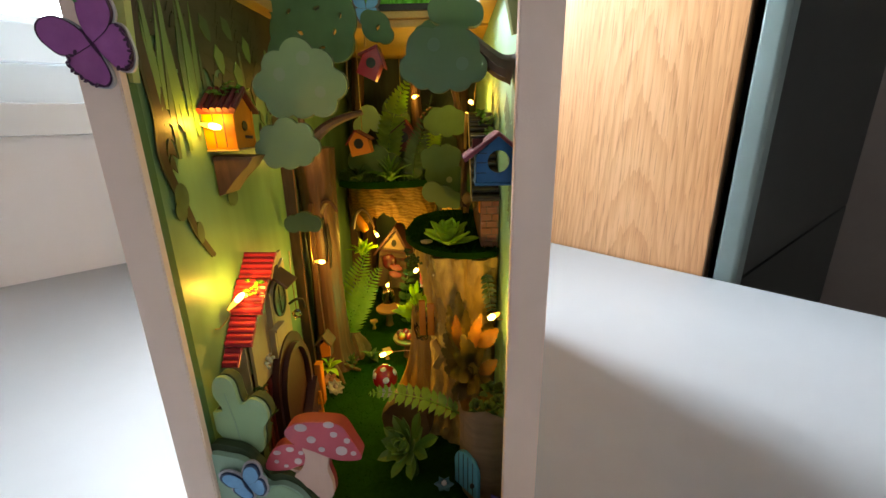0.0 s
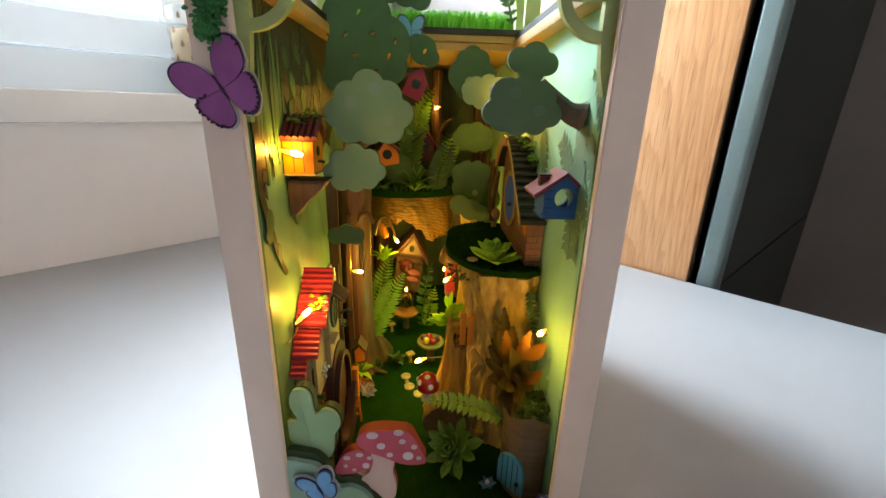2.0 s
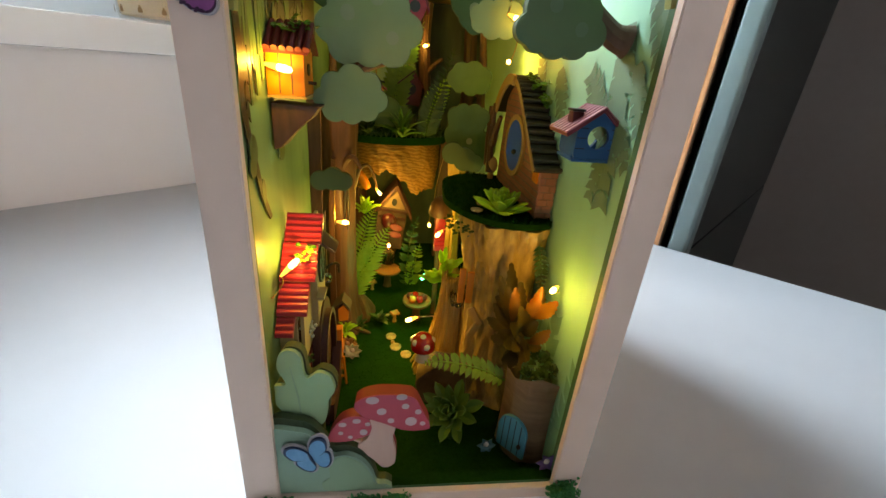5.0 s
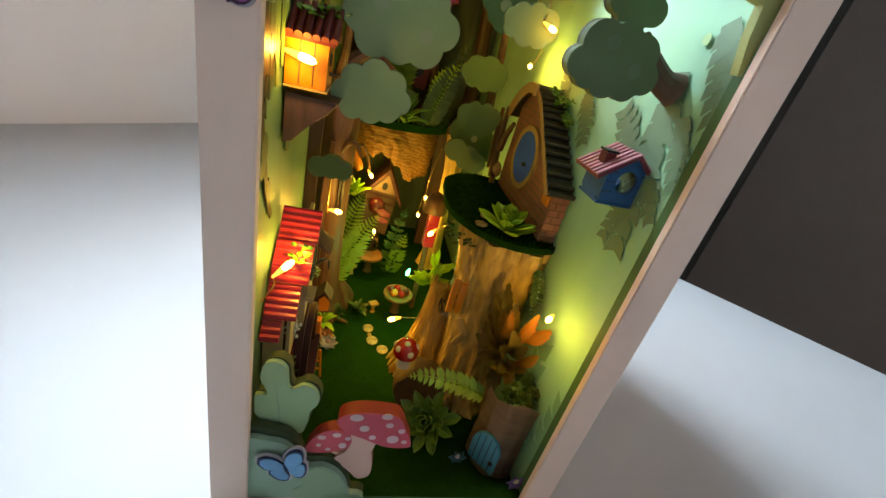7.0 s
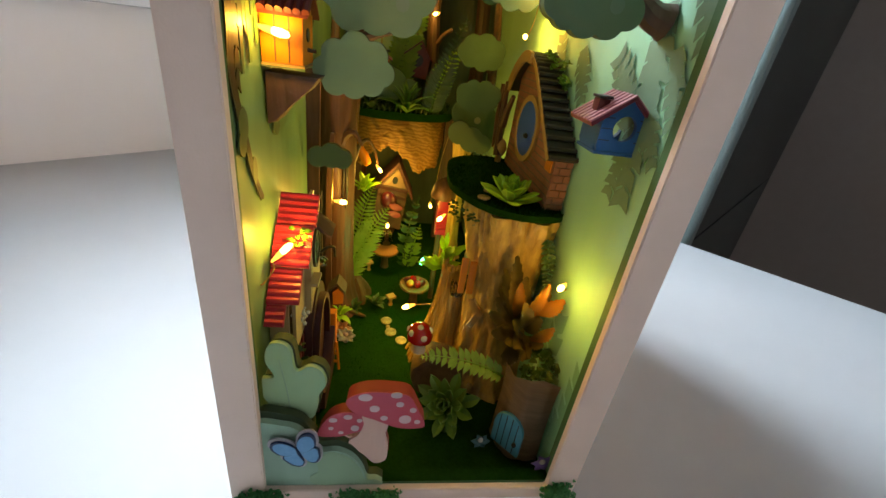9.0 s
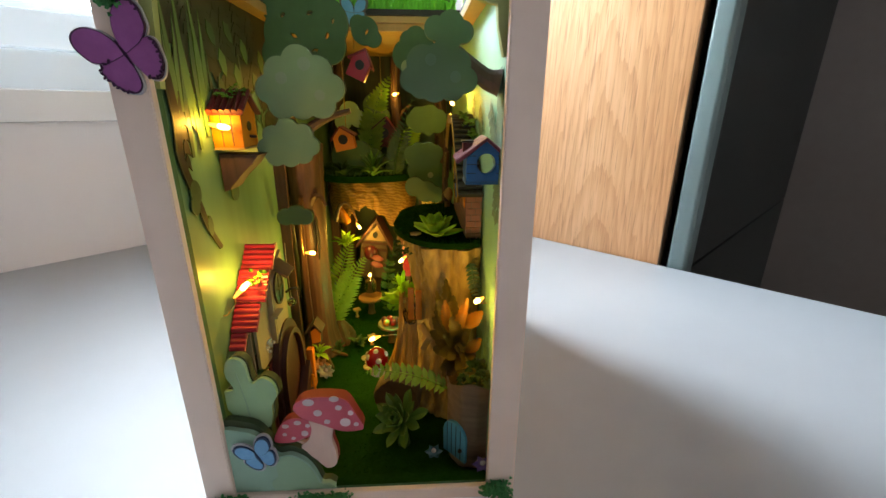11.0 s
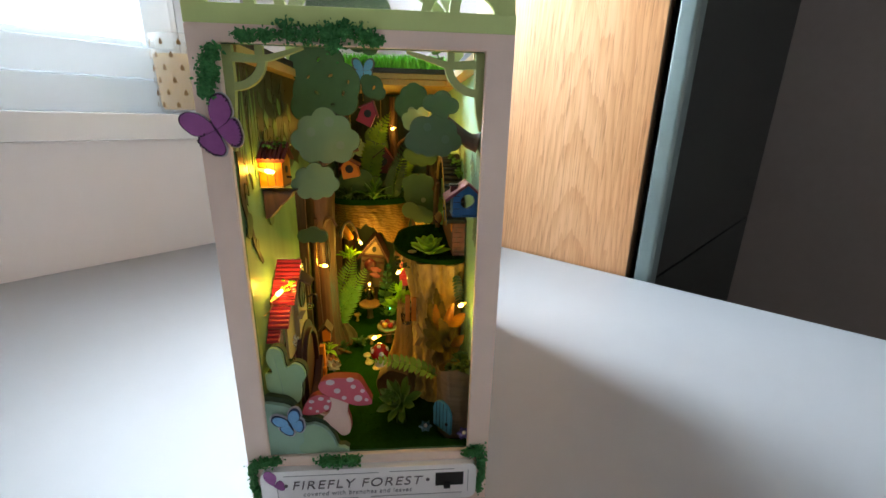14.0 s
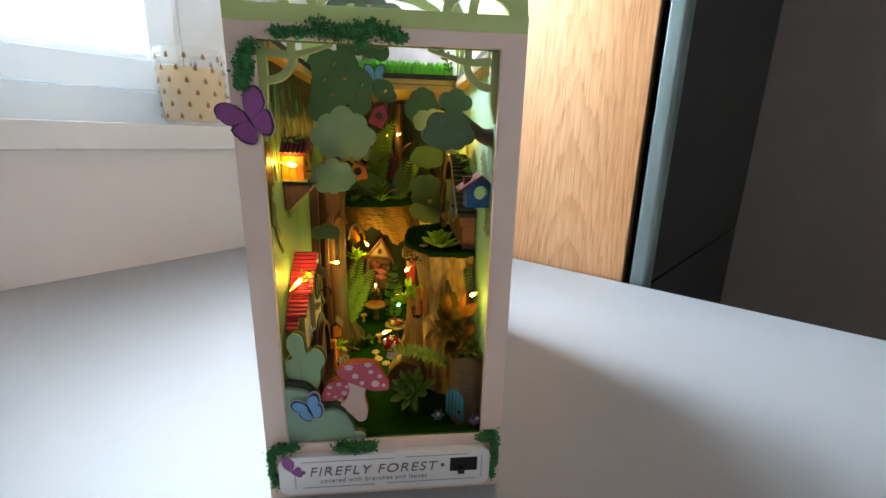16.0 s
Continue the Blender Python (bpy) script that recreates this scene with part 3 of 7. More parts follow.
room_box("wall_south", FAR_A, 1.5, FAR_B - 0.1, FAR_B, LOW, HIGH, M_TAUPE, "unseen taupe wall, toned for bounce light", "wall")
room_box("wall_west", FAR_A - 0.1, FAR_A, FAR_B, WALL_B, LOW, HIGH, M_FARWALL, "unseen white wall, toned for bounce light", "wall")
room_box("wall_east", 1.5, 1.6, FAR_B, WALL_B, LOW, HIGH, M_WALL, "plain wall behind the cupboards", "wall")
# window wall: below, above and beside the opening
W0, W1 = WALL_B, WALL_B + 0.16
OPEN0, OPEN1, OPENZ0, OPENZ1 = -0.175, 0.372, 0.160, 0.80
room_box("wall_window_below", FAR_A, 1.5, W0, W1, LOW, OPENZ0, M_WALL, "off-white painted wall below the window", "wall")
room_box("wall_window_above", FAR_A, 1.5, W0, W1, OPENZ1, HIGH, M_WALL, "off-white painted wall above the window", "wall")
room_box("wall_window_side", OPEN1, 1.5, W0, W1, OPENZ0, OPENZ1, M_SIDEWALL, "taupe painted wall beside the window", "wall")
room_box("wall_window_end", FAR_A, OPEN0, W0, W1, OPENZ0, OPENZ1, M_WALL, "off-white painted wall beside the window", "wall")
room_box("window_sill", OPEN0 - 0.04, OPEN1 + 0.05, W0 - 0.016, W0, 0.150, 0.182, M_SILL, "white gloss painted window sill nosing", "sill", bevel=0.004)
room_box("window_sill_top", OPEN0, OPEN1, W0, W1, OPENZ0, 0.182, M_SILL, "white gloss painted window sill top", "sill")

window = tagged(new("window_1"), "white plastic framed window, bright daylight outside", "window", kind="structure")
window.matrix_world = ROOM
FB0, FB1 = 0.579, 0.634
ZT = OPENZ1 - 0.04
room_part("window_frame", OPEN0, OPEN1, FB0, FB1, 0.182, 0.226, M_UPVC, window, bevel=0.004)
room_part("window_frame", OPEN0, OPEN1, FB0, FB1, ZT, OPENZ1, M_UPVC, window, bevel=0.004)
room_part("window_frame", OPEN1 - 0.042, OPEN1, FB0, FB1, PANE2_Z0, ZT, M_UPVC, window, bevel=0.004)
room_part("window_frame", OPEN0, OPEN0 + 0.045, FB0, FB1, 0.226, ZT, M_UPVC, window, bevel=0.004)
room_part("mullion", WINDOW_A1 + 0.036, PANE2_A0, FB0 + 0.004, FB1, 0.226, ZT, M_UPVC, window, bevel=0.004)
SB0, SB1 = 0.571, 0.624
room_part("sash", OPEN0 + 0.045, WINDOW_A1 + 0.035, SB0, SB1, 0.2261, 0.266, M_UPVC, window, bevel=0.005)
room_part("sash", OPEN0 + 0.045, WINDOW_A1 + 0.035, SB0, SB1, WINDOW_Z1, ZT - 0.001, M_UPVC, window, bevel=0.005)
room_part("sash", WINDOW_A1, WINDOW_A1 + 0.035, SB0, SB1, 0.266, WINDOW_Z1, M_UPVC, window, bevel=0.005)
room_part("sash", OPEN0 + 0.046, WINDOW_A0, SB0, SB1, 0.266, WINDOW_Z1, M_UPVC, window, bevel=0.005)
# Stands in for the white reveal, under the added pane.
room_part("lower_panel", PANE2_A0, 0.245, SB0 + 0.012, SB1, 0.227, PANE2_Z0 - 0.001, M_UPVC, window, "white panel in place of the reveal, below the added pane", bevel=0.003)
room_part("glazing_bead", WINDOW_A0, WINDOW_A1, SB0 + 0.012, SB0 + 0.020, 0.266, 0.275, M_UPVC, window, bevel=0.002)
room_box("wall_window_infill", 0.246, OPEN1, 0.564, W1, 0.183, PANE2_Z0 - 0.001, M_SIDEWALL, "taupe painted wall beside the window panel", "wall")
_p = room_part("pane", WINDOW_A0, WINDOW_A1, 0.601, 0.605, 0.266, WINDOW_Z1, M_PANE, window)
_p.visible_shadow = False
_p = room_part("pane", PANE2_A0, OPEN1 - 0.042, 0.601, 0.605, PANE2_Z0, ZT, M_PANE, window)
_p.visible_shadow = False

# desk in the corner, with the tall oak and dark cupboards at its end
desk = tagged(new("desk"), "white laminate desk top in the corner by the window", "desk")
desk.matrix_world = ROOM
room_part("desk_top", -1.3, PANEL_A, -0.62, WALL_B - 0.001, -0.028, 0.0, M_TABLE, desk, bevel=0.0015)
for a in (-1.22, 0.36):
    for b in (-0.56, 0.46):
        room_part("leg", a, a + 0.05, b, b + 0.05, LOW, -0.028, M_TABLE, desk)
_b = B()
box(_b, PANEL_A + 0.004, PANEL_A + 0.024, 0.0128, 0.262, LOW, HIGH - 0.002, bevel=0.001)
_m = mesh_of(_b, "veneer_face", scale=1.0, smooth=30)
_m.materials.append(M_OAK)
oak_panel = tagged(new("oak_side_panel"), "tall oak veneer panel standing at the desk's end", "panel")
oak_panel.matrix_world = ROOM
_o = new("veneer_face", _m)
_o.parent = oak_panel
room_part("edge_band", PANEL_A + 0.0045, PANEL_A + 0.0235, 0.0120, 0.0127, LOW, HIGH - 0.002, M_OAKEDGE, oak_panel, "darker brown edge band")
cup = tagged(new("dark_cupboard"), "tall dark brown cupboard with a grey-green door edge", "cupboard")
cup.matrix_world = ROOM
# Black strip paints the shade inside the gap.
room_part("shadow_gap", PANEL_A + 0.05, PANEL_A + 0.06, 0.0036, 0.0115, LOW, HIGH - 0.002, M_GAPSHADE, cup, "black strip standing for the shade in the gap")
# door edge: a flat front that rolls back into the dark side
_b = B()
def bend(a, b, r, q0):
    """A quarter round of radius r about (a, b)."""
    return [(a + r * math.cos(radians(q0 + 15 * k)), b + r * math.sin(radians(q0 + 15 * k))) for k in range(7)]


plate(_b, [(PANEL_A + 0.030, 0.0036)] + bend(PANEL_A + 0.0095, 0.0011, 0.0025, 90) + bend(PANEL_A + 0.0125, -0.0105, 0.0055, 180) + [(PANEL_A + 0.030, -0.0172)], LOW, HIGH - 0.002, axis="z")
_m = mesh_of(_b, "door_edge", scale=1.0, smooth=30)
_m.materials.append(M_EDGE)
_o = tagged(new("door_edge", _m), "rounded grey-green door edge")
_o.parent = cup
_b = B()
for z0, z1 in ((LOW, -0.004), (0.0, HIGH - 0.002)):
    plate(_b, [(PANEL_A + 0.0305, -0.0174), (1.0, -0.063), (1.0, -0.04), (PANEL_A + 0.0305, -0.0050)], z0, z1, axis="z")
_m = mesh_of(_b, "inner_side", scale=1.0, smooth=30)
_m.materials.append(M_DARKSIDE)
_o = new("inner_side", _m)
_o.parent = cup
room_part("back", 1.001, 1.02, -1.35, -0.04, LOW, HIGH - 0.002, M_DARK, cup, "dark brown back panel")

# Added panel; the corner's shade is put into its colour.
room_part("corner_panel", PANEL_A + 0.006, PANEL_A + 0.024, 0.263, WALL_B - 0.002, LOW, HIGH - 0.002, M_CORNERSHADE, cup, "added corner panel, its taupe darkened for shade")

# candle on the sill
CA, CB, CZ = 0.143, 0.543, 0.1822
cc = ab(CA, CB, CZ) * 1000
candle = thing("candle_jar", cc, "clear glass candle jar with rows of small amber motifs, cream wax", "candle")
prof = [(34, 0), (39, 2), (40.5, 8), (41.5, 50), (42, 98), (40.2, 98), (39.6, 50), (38.5, 9), (36, 5), (0.1, 5)]
part("glass", lathe(B(), prof, 40, cc, caps=False), M_CLEARGLASS, candle)
part("wax", lathe(B(), [(0.1, 5.6), (36, 6), (38.2, 10), (39.2, 50), (39.5, 74), (0.1, 75)], 40, cc, caps=False), M_WAX, candle)
part("wick", tube(B(), [cc + V(0, 0, 75), cc + V(1, 0, 84)], 0.8), M_INK, candle)
for row in range(6):
    for j in range(12):
        q = 2 * math.pi * (j + 0.5 * (row % 2)) / 12
        z, r = 8 + row * 15.2, 42.1
        mx = Matrix.Translation(cc + V(r * math.cos(q), r * math.sin(q), z)) @ Matrix.Rotation(q + math.pi / 2, 4, "Z")
        part("motif", plate(B(), [(0.95 * u, 1.05 * v) for u, v in ((-2.2, 0), (2.2, 0), (2.4, 2), (2.0, 4.2), (0.9, 5.0), (0.9, 6.6), (-0.9, 6.6), (-0.9, 5.0), (-2.0, 4.2), (-2.4, 2))], -0.3, 0.1, m=mx), M_MOTIF, candle, smooth=0)

# ---- the case of the book nook ----
HALF, IN, TOPZ = 56.5, 46.4, 215.0
BACK = 232.0
case = thing("book_nook_case", (0, 0, 0), "tall cream-faced miniature forest box standing on the desk", "miniature case")


def ring(bm, x0, x1, z0, z1, X0, X1, Z0, Z1, y0, y1, bevel=0.0):
    """A flat frame: outer rectangle X0..Z1, opening x0..z1."""
    o = [(X0, Z0), (X1, Z0), (X1, Z1), (X0, Z1)]
    i = [(x0, z0), (x1, z0), (x1, z1), (x0, z1)]
    vs = [[bm.verts.new((u, y, v)) for u, v in p] for y in (y0, y1) for p in (o, i)]
    fo, fi, bo, bi = vs
    for k in range(4):
        j = (k + 1) % 4
        bm.faces.new((fo[k], fo[j], fi[j], fi[k]))
        bm.faces.new((bo[k], bi[k], bi[j], bo[j]))
        bm.faces.new((fo[k], bo[k], bo[j], fo[j]))
        bm.faces.new((fi[k], fi[j], bi[j], bi[k]))
    if bevel:
        bmesh.ops.bevel(bm, geom=bm.edges[:], offset=bevel, segments=2, affect="EDGES")
    return bm


part("front_frame", ring(B(), -IN, IN, 30.5, 209.2, -HALF, HALF, 0, TOPZ, 0, 3.2, 0.35), M_CREAM, case, "cream painted front frame")
part("inner_frame", ring(B(), -48.2, 48.2, 31.2, 209.4, -50.4, 50.4, 26, 214, 3.3, 9.0), M_PLY, case, "green inner frame")
part("side_panel", box(B(), -HALF, -53.2, 3.4, BACK + 3, 0, TOPZ - 0.2), M_CREAM, case)
part("side_panel", box(B(), 53.2, HALF, 3.4, BACK + 3, 0, TOPZ - 0.2), M_CREAM, case)
part("print_panel", box(B(), -53.0, -50.5, 9.2, BACK - 0.2, 24.2, 214), M_LEFTPRINT, case, "green forest print")
part("print_panel", box(B(), 50.5, 53.0, 9.2, BACK - 0.2, 24.2, 214), M_RIGHTPRINT, case, "mint forest print")
part("back_panel", box(B(), -53.0, 53.0, BACK, BACK + 3, 0.2, 226), M_BACKPRINT, case)
part("base", box(B(), -53.0, 53.0, 3.5, BACK - 0.2, 0.2, 22.8), M_CREAM, case)
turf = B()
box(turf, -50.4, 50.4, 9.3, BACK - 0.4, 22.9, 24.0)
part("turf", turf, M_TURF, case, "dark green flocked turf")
# Dark strip laid over the frame's lower lip stands for its shade.
part("lip_shade_strip", box(B(), -48.1, 48.1, 3.35, 9.15, 31.25, 31.6), M_TURF, case)

# printed plants on the side walls


def fern_print(tip, root, w, x0, x1, n=8, core=0.58):
    """A flat broad fern silhouette on a side wall, from its root to its tip, in (y, z): a tapered middle and pointed fingers, each a hair above the last."""
    a, b = Vector(root), Vector(tip)
    d = b - a
    t = d.normalized()
    nn = Vector((-t.y, t.x))
    h = d.length / n
    front, back, up = (x0, x1, -0.0006) if x0 > 0 else (x1, x0, 0.0006)
    span = lambda f: w * (0.5 + 0.5 * math.sin(math.pi * (0.12 + 0.75 * f))) * (1 - 0.35 * f)
    bm = B()
    sides = [[a + d * f + nn * sg * span(f) * core * (1 - 0.75 * f * f) for f in (0, 0.25, 0.5, 0.75)] for sg in (1, -1)]
    plate(bm, [tuple(p) for p in sides[0]] + [tuple(b)] + [tuple(p) for p in sides[1][::-1]], min(front, back), max(front, back), axis="x")
    for k in range(n):
        f = (k + 0.15) / n
        for sg in (-1, 1):
            front += up
            p, ww, e = a + d * f, span(f), rng.uniform(0.75, 1.2)
            pts = [p, p + nn * sg * ww * (core + 0.2 * e) + t * h * 0.35, p + nn * sg * ww * e + t * h * 1.25, p + nn * sg * ww * core * 0.6 + t * h * 1.0, p + t * h * 0.9]
            plate(bm, [tuple(q) for q in pts], min(front, back), max(front, back), axis="x")
    return bm


for i, (tip, root, w, n) in enumerate((((23, 130), (30, 180), 8.5, 9), ((48, 167), (30, 150), 8.0, 7), ((13, 153), (21, 170), 5.0, 6), ((65, 151), (74, 168), 7.0, 6), ((9, 168), (21, 192), 6.5, 7), ((15, 143), (26, 158), 5.0, 6), ((31, 130), (28, 150), 5.0, 6), ((96, 172), (90, 150), 8.0, 6))):
    part("printed_fern", fern_print(tip, root, w, 50.482 - 0.006 * i, 50.495, n), M_FERNPRINT, case, smooth=0)
# Made-up tufts stand in for the print's darker green lower down.
for i, (y, z, w) in enumerate(((14, 74, 7), (24, 60, 8), (36, 82, 9), (50, 70, 10), (66, 90, 12), (86, 84, 12), (18, 46, 6), (30, 50, 7))):
    part("printed_tuft", fern_print((y + (2 if i % 2 else -2), z), (y, 24.5), w, 50.482 - 0.006 * i, 50.495, 6, 0.6), M_TUFTPRINT, case, smooth=0)
for y, z, r in ((26, 188, 1.4), (24, 40, 1.0)):
    part("printed_dot", plate(B(), circle2(y, z, r, n=14), 50.3, 50.49, axis="x"), M_BOARD_LIME, case)
vine = smooth_line([(15, 205), (16, 190), (18, 172), (18.5, 163), (17, 154), (19, 146), (23, 136), (26, 128), (32, 119)], 5)
part("printed_vine", stroke(B(), [tuple(p) for p in vine], [3.4 - 2.2 * (i / (len(vine) - 1)) ** 1.5 for i in range(len(vine))], -50.49, -50.12, axis="x"), M_VINEPRINT, case)
part("printed_vine", stroke(B(), [(y - 1.3, z) for y, z in [tuple(p) for p in vine]], [3.6 - 2.6 * i / (len(vine) - 1) for i in range(len(vine))], -50.49, -50.14, axis="x"), M_DARKPRINT, case)
low = [(14, 196), (20, 184), (24, 190), (29, 178), (34, 186), (38, 172), (44, 184), (49, 174), (56, 186), (60, 168), (66, 180), (74, 170), (80, 182), (88, 166), (98, 176), (106, 160), (118, 172)]
part("printed_thicket", plate(B(), [(118, 212), (14, 212)] + [tuple(p) for p in smooth_line(low, 2)], -50.49, -50.46, axis="x"), M_DARKPRINT, case, "dark printed thicket", smooth=0)
for i, (tip, root, w) in enumerate((((32, 172), (34, 210), 8), ((44, 180), (46, 210), 9), ((60, 168), (60, 210), 11), ((78, 176), (78, 210), 12), ((98, 160), (96, 210), 14), ((22, 186), (24, 210), 6))):
    part("printed_foliage", fern_print(tip, root, w, -50.49, -50.44 + 0.02 * i, 6, 0.62), M_DARKPRINT, case, "dark printed foliage", smooth=0)
for i, (y, z0, z1, w) in enumerate(((38, 168, 186, 2.2), (69, 166, 190, 2.4))):
    part("printed_trunk", stroke(B(), [(y, z0), (y + 1.2, (z0 + z1) / 2), (y + 0.4, z1)], [w, w * 0.8, w * 0.4], -50.49, -50.28 + 0.02 * i, axis="x"), M_CUTOUT, case, smooth=0)
for i, (tip, root, w) in enumerate((((24, 170), (27, 198), 6.5), ((42, 176), (40, 200), 7), ((58, 176), (60, 202), 8), ((84, 176), (84, 204), 9), ((33, 190), (36, 209), 6), ((70, 188), (72, 208), 7), ((20, 150), (22, 172), 4))):
    part("printed_foliage", fern_print(tip, root, 0.7 * w, -50.49, -50.31 + 0.02 * i, 5, 0.35), M_DARKPRINT, case, "dark printed foliage", smooth=0)


for i, (y, z, ry, rz) in enumerate(((21, 141, 3.2, 4.2), (19.5, 137, 2.6, 3.0), (26.5, 128.5, 1.8, 3.6), (49, 136, 3.4, 3.4))):
    part("printed_leaf", plate(B(), circle2(y, z, ry, rz, 18), -50.49, -50.10 + 0.02 * i, axis="x"), M_LEAFPRINT, case, smooth=0)
for i, (y, z0, z1, lean, w) in enumerate(((18, 156, 190, 1, 2.4), (21, 160, 202, -1, 2.8), (24, 152, 184, 2, 2.6), (27, 162, 205, 1, 3.0), (30, 154, 192, -2, 2.8), (33, 164, 200, 2, 2.8), (36, 158, 188, 0, 2.6), (40, 166, 198, 2, 2.6), (44, 164, 186, -1, 2.2), (22.5, 166, 194, 3, 2.2), (38, 170, 206, -2, 2.4))):
    h = z1 - z0
    pts = [(y - w * 0.3, z0), (y - w * 0.5 + lean * 0.3, z0 + h * 0.45), (y - w * 0.2 + lean * 0.8, z0 + h * 0.8), (y + lean, z1), (y + w * 0.3 + lean * 0.7, z0 + h * 0.72), (y + w * 0.5 + lean * 0.2, z0 + h * 0.4), (y + w * 0.3, z0)]
    part("printed_blade", plate(B(), pts, -50.49, -50.20 + 0.006 * i, axis="x"), (M_BLADEPRINT, M_LEAFPRINT)[i % 3 == 2], case, "green printed grass blade", smooth=0)
for i, (y, z, a, L) in enumerate(((47, 196, -60, 9), (54, 188, -75, 10), (60, 198, -50, 9), (66, 184, -80, 10), (50, 178, -65, 8), (74, 194, -70, 10), (82, 182, -60, 11), (92, 192, -75, 11), (58, 174, -100, 9))):
    c, d = Vector((y, z)), Vector((math.cos(radians(a)), math.sin(radians(a)))) * L
    q = Vector((-d.y, d.x)) * 0.3
    part("printed_leaf", plate(B(), [tuple(c), tuple(c + d * 0.35 + q), tuple(c + d * 0.75 + q * 0.7), tuple(c + d), tuple(c + d * 0.75 - q * 0.7), tuple(c + d * 0.35 - q)], -50.49, -50.16 + 0.004 * i, axis="x"), (M_LEAFPRINT, M_BLADEPRINT)[i % 2], case, smooth=0)
fringe = random.Random(23)
for i in range(26):
    f = i / 25
    y, z = 22 + 74 * f + fringe.uniform(-3, 3), 176 - 10 * math.sin(3.0 * f) + fringe.uniform(-9, 12)
    a, L = radians(fringe.uniform(235, 300)), fringe.uniform(5, 10)
    tip = (y + L * math.cos(a), z + L * math.sin(a))
    mid = (y + 0.45 * L * math.cos(a), z + 0.45 * L * math.sin(a))
    nx, nz = -math.sin(a) * L * 0.22, math.cos(a) * L * 0.22
    part("printed_leaf", plate(B(), [(y, z), (mid[0] + nx, mid[1] + nz), tip, (mid[0] - nx, mid[1] - nz)], -50.49, -50.34 + 0.007 * i, axis="x"), (M_DARKPRINT, M_LEAFPRINT, M_DARKPRINT)[i % 3], case, smooth=0)

# corner brackets inside the opening
def bracket(sgn, horiz, drop):
    th = thing("corner_bracket", (sgn * 44, 4, 200), "olive painted scrolled corner bracket inside the frame", "bracket", "corner brackets")
    x = lambda u: sgn * u
    bm = B()
    stroke(bm, [(x(45.6), 209), (x(45.6), 196), (x(45.9), 188), (x(46.6), drop)], [4.0, 4.0, 3.0, 1.0], 4.6, 7.4)
    part("post", bm, M_OLIVE, th)
    bm = B()
    pts = smooth_line([(x(43.5), 205), (x(34), 204.6), (x(27), 206.2), (x(horiz), 208.8)], 5)
    stroke(bm, [tuple(p) for p in pts], [3.2 - 2.2 * i / (len(pts) - 1) for i in range(len(pts))], 4.5, 7.3)
    part("rail", bm, M_OLIVE, th)
    part("stub", box(B(), min(x(32.9), x(35.5)), max(x(32.9), x(35.5)), 4.3, 7.1, 205.6, 209.0), M_OLIVE, th)
    bm = B()
    pts = [(x(44.5) - x(1) * 11.0 * math.sin(q), 195.6 + 9.4 - 10.0 * math.cos(q) + 0.0) for q in [math.pi / 2 * i / 10 for i in range(11)]]
    stroke(bm, pts, 2.8, 4.75, 7.55)
    part("scroll", bm, M_OLIVE, th)


bracket(-1, 19, 172)
bracket(1, 18, 181)

# arched crown on top
crown = thing("arch_ornament", (0, 1, TOPZ), "lime green painted arched crown on the box top", "crown")
ARCH = lambda q, w=0.0: ((56.0 - w) * math.cos(q), 221.0 + (50.0 - w) * math.sin(q))


def arch_band(bm, y0, y1, w, q0=0.0, q1=180.0):
    stroke(bm, [ARCH(radians(q0 + (q1 - q0) * i / 40), w / 2) for i in range(41)], w, y0, y1)
    return bm


part("base_bar", box(B(), -HALF, HALF, 0.2, 3.2, TOPZ, 221.4, bevel=0.3), M_CROWN, crown)
part("arch", arch_band(B(), 0.2, 3.2, 6.0, 0.0, 180), M_CROWN, crown)
for sg in (-1, 1):
    pts = [(sg * (50 - 15.5 * math.sin(q)), 221.0 + 16 * math.cos(q)) for q in [math.pi / 2 * i / 10 for i in range(11)]]
    part("petal", stroke(B(), pts, 3.6, 0.4, 3.0), M_CROWN, crown)
    pts = [(sg * (37.5 + 13.0 * math.cos(q)), 221.0 + 8.5 * math.sin(q)) for q in [math.pi * i / 12 for i in range(13)]]
    part("petal", stroke(B(), pts, 3.4, 0.6, 2.8), M_CROWN, crown)
M_ACETATE = bpy.data.materials.new("hazy_acetate")
M_ACETATE.use_nodes = True
_n, _k = M_ACETATE.node_tree.nodes, M_ACETATE.node_tree.links
_n["Principled BSDF"].inputs["Base Color"].default_value, _n["Principled BSDF"].inputs["Roughness"].default_value = (0.55, 0.54, 0.55, 1), 0.25
_t, _x = _n.new("ShaderNodeBsdfTransparent"), _n.new("ShaderNodeMixShader")
# Share of plain grey that paints the pane's haze and reflections.
_x.inputs[0].default_value = 0.12
_k.new(_t.outputs[0], _x.inputs[1])
_k.new(_n["Principled BSDF"].outputs[0], _x.inputs[2])
_k.new(_x.outputs[0], _n["Material Output"].inputs["Surface"])
part("acetate_pane", plate(B(), [(-52, 221.2)] + [ARCH(radians(180 - 180 * i / 40), 3.5) for i in range(41)] + [(52, 221.2)], 3.3, 3.6), M_ACETATE, crown, "hazy acetate pane, with grey mixed in for reflections").visible_shadow = False
for y, w, rx, rz, zc in ((104, 7.0, 52, 49.5, 227.0), (146, 6.0, 55, 47.0, 226.0)):
    pts = [((rx - w / 2) * math.cos(radians(4.5 * i)), zc + (rz - w / 2) * math.sin(radians(4.5 * i))) for i in range(41)]
    part("rear_arch", stroke(B(), [(pts[0][0], 214.2)] + pts + [(pts[-1][0], 214.2)], w, y, y + 3), M_CROWN, crown)

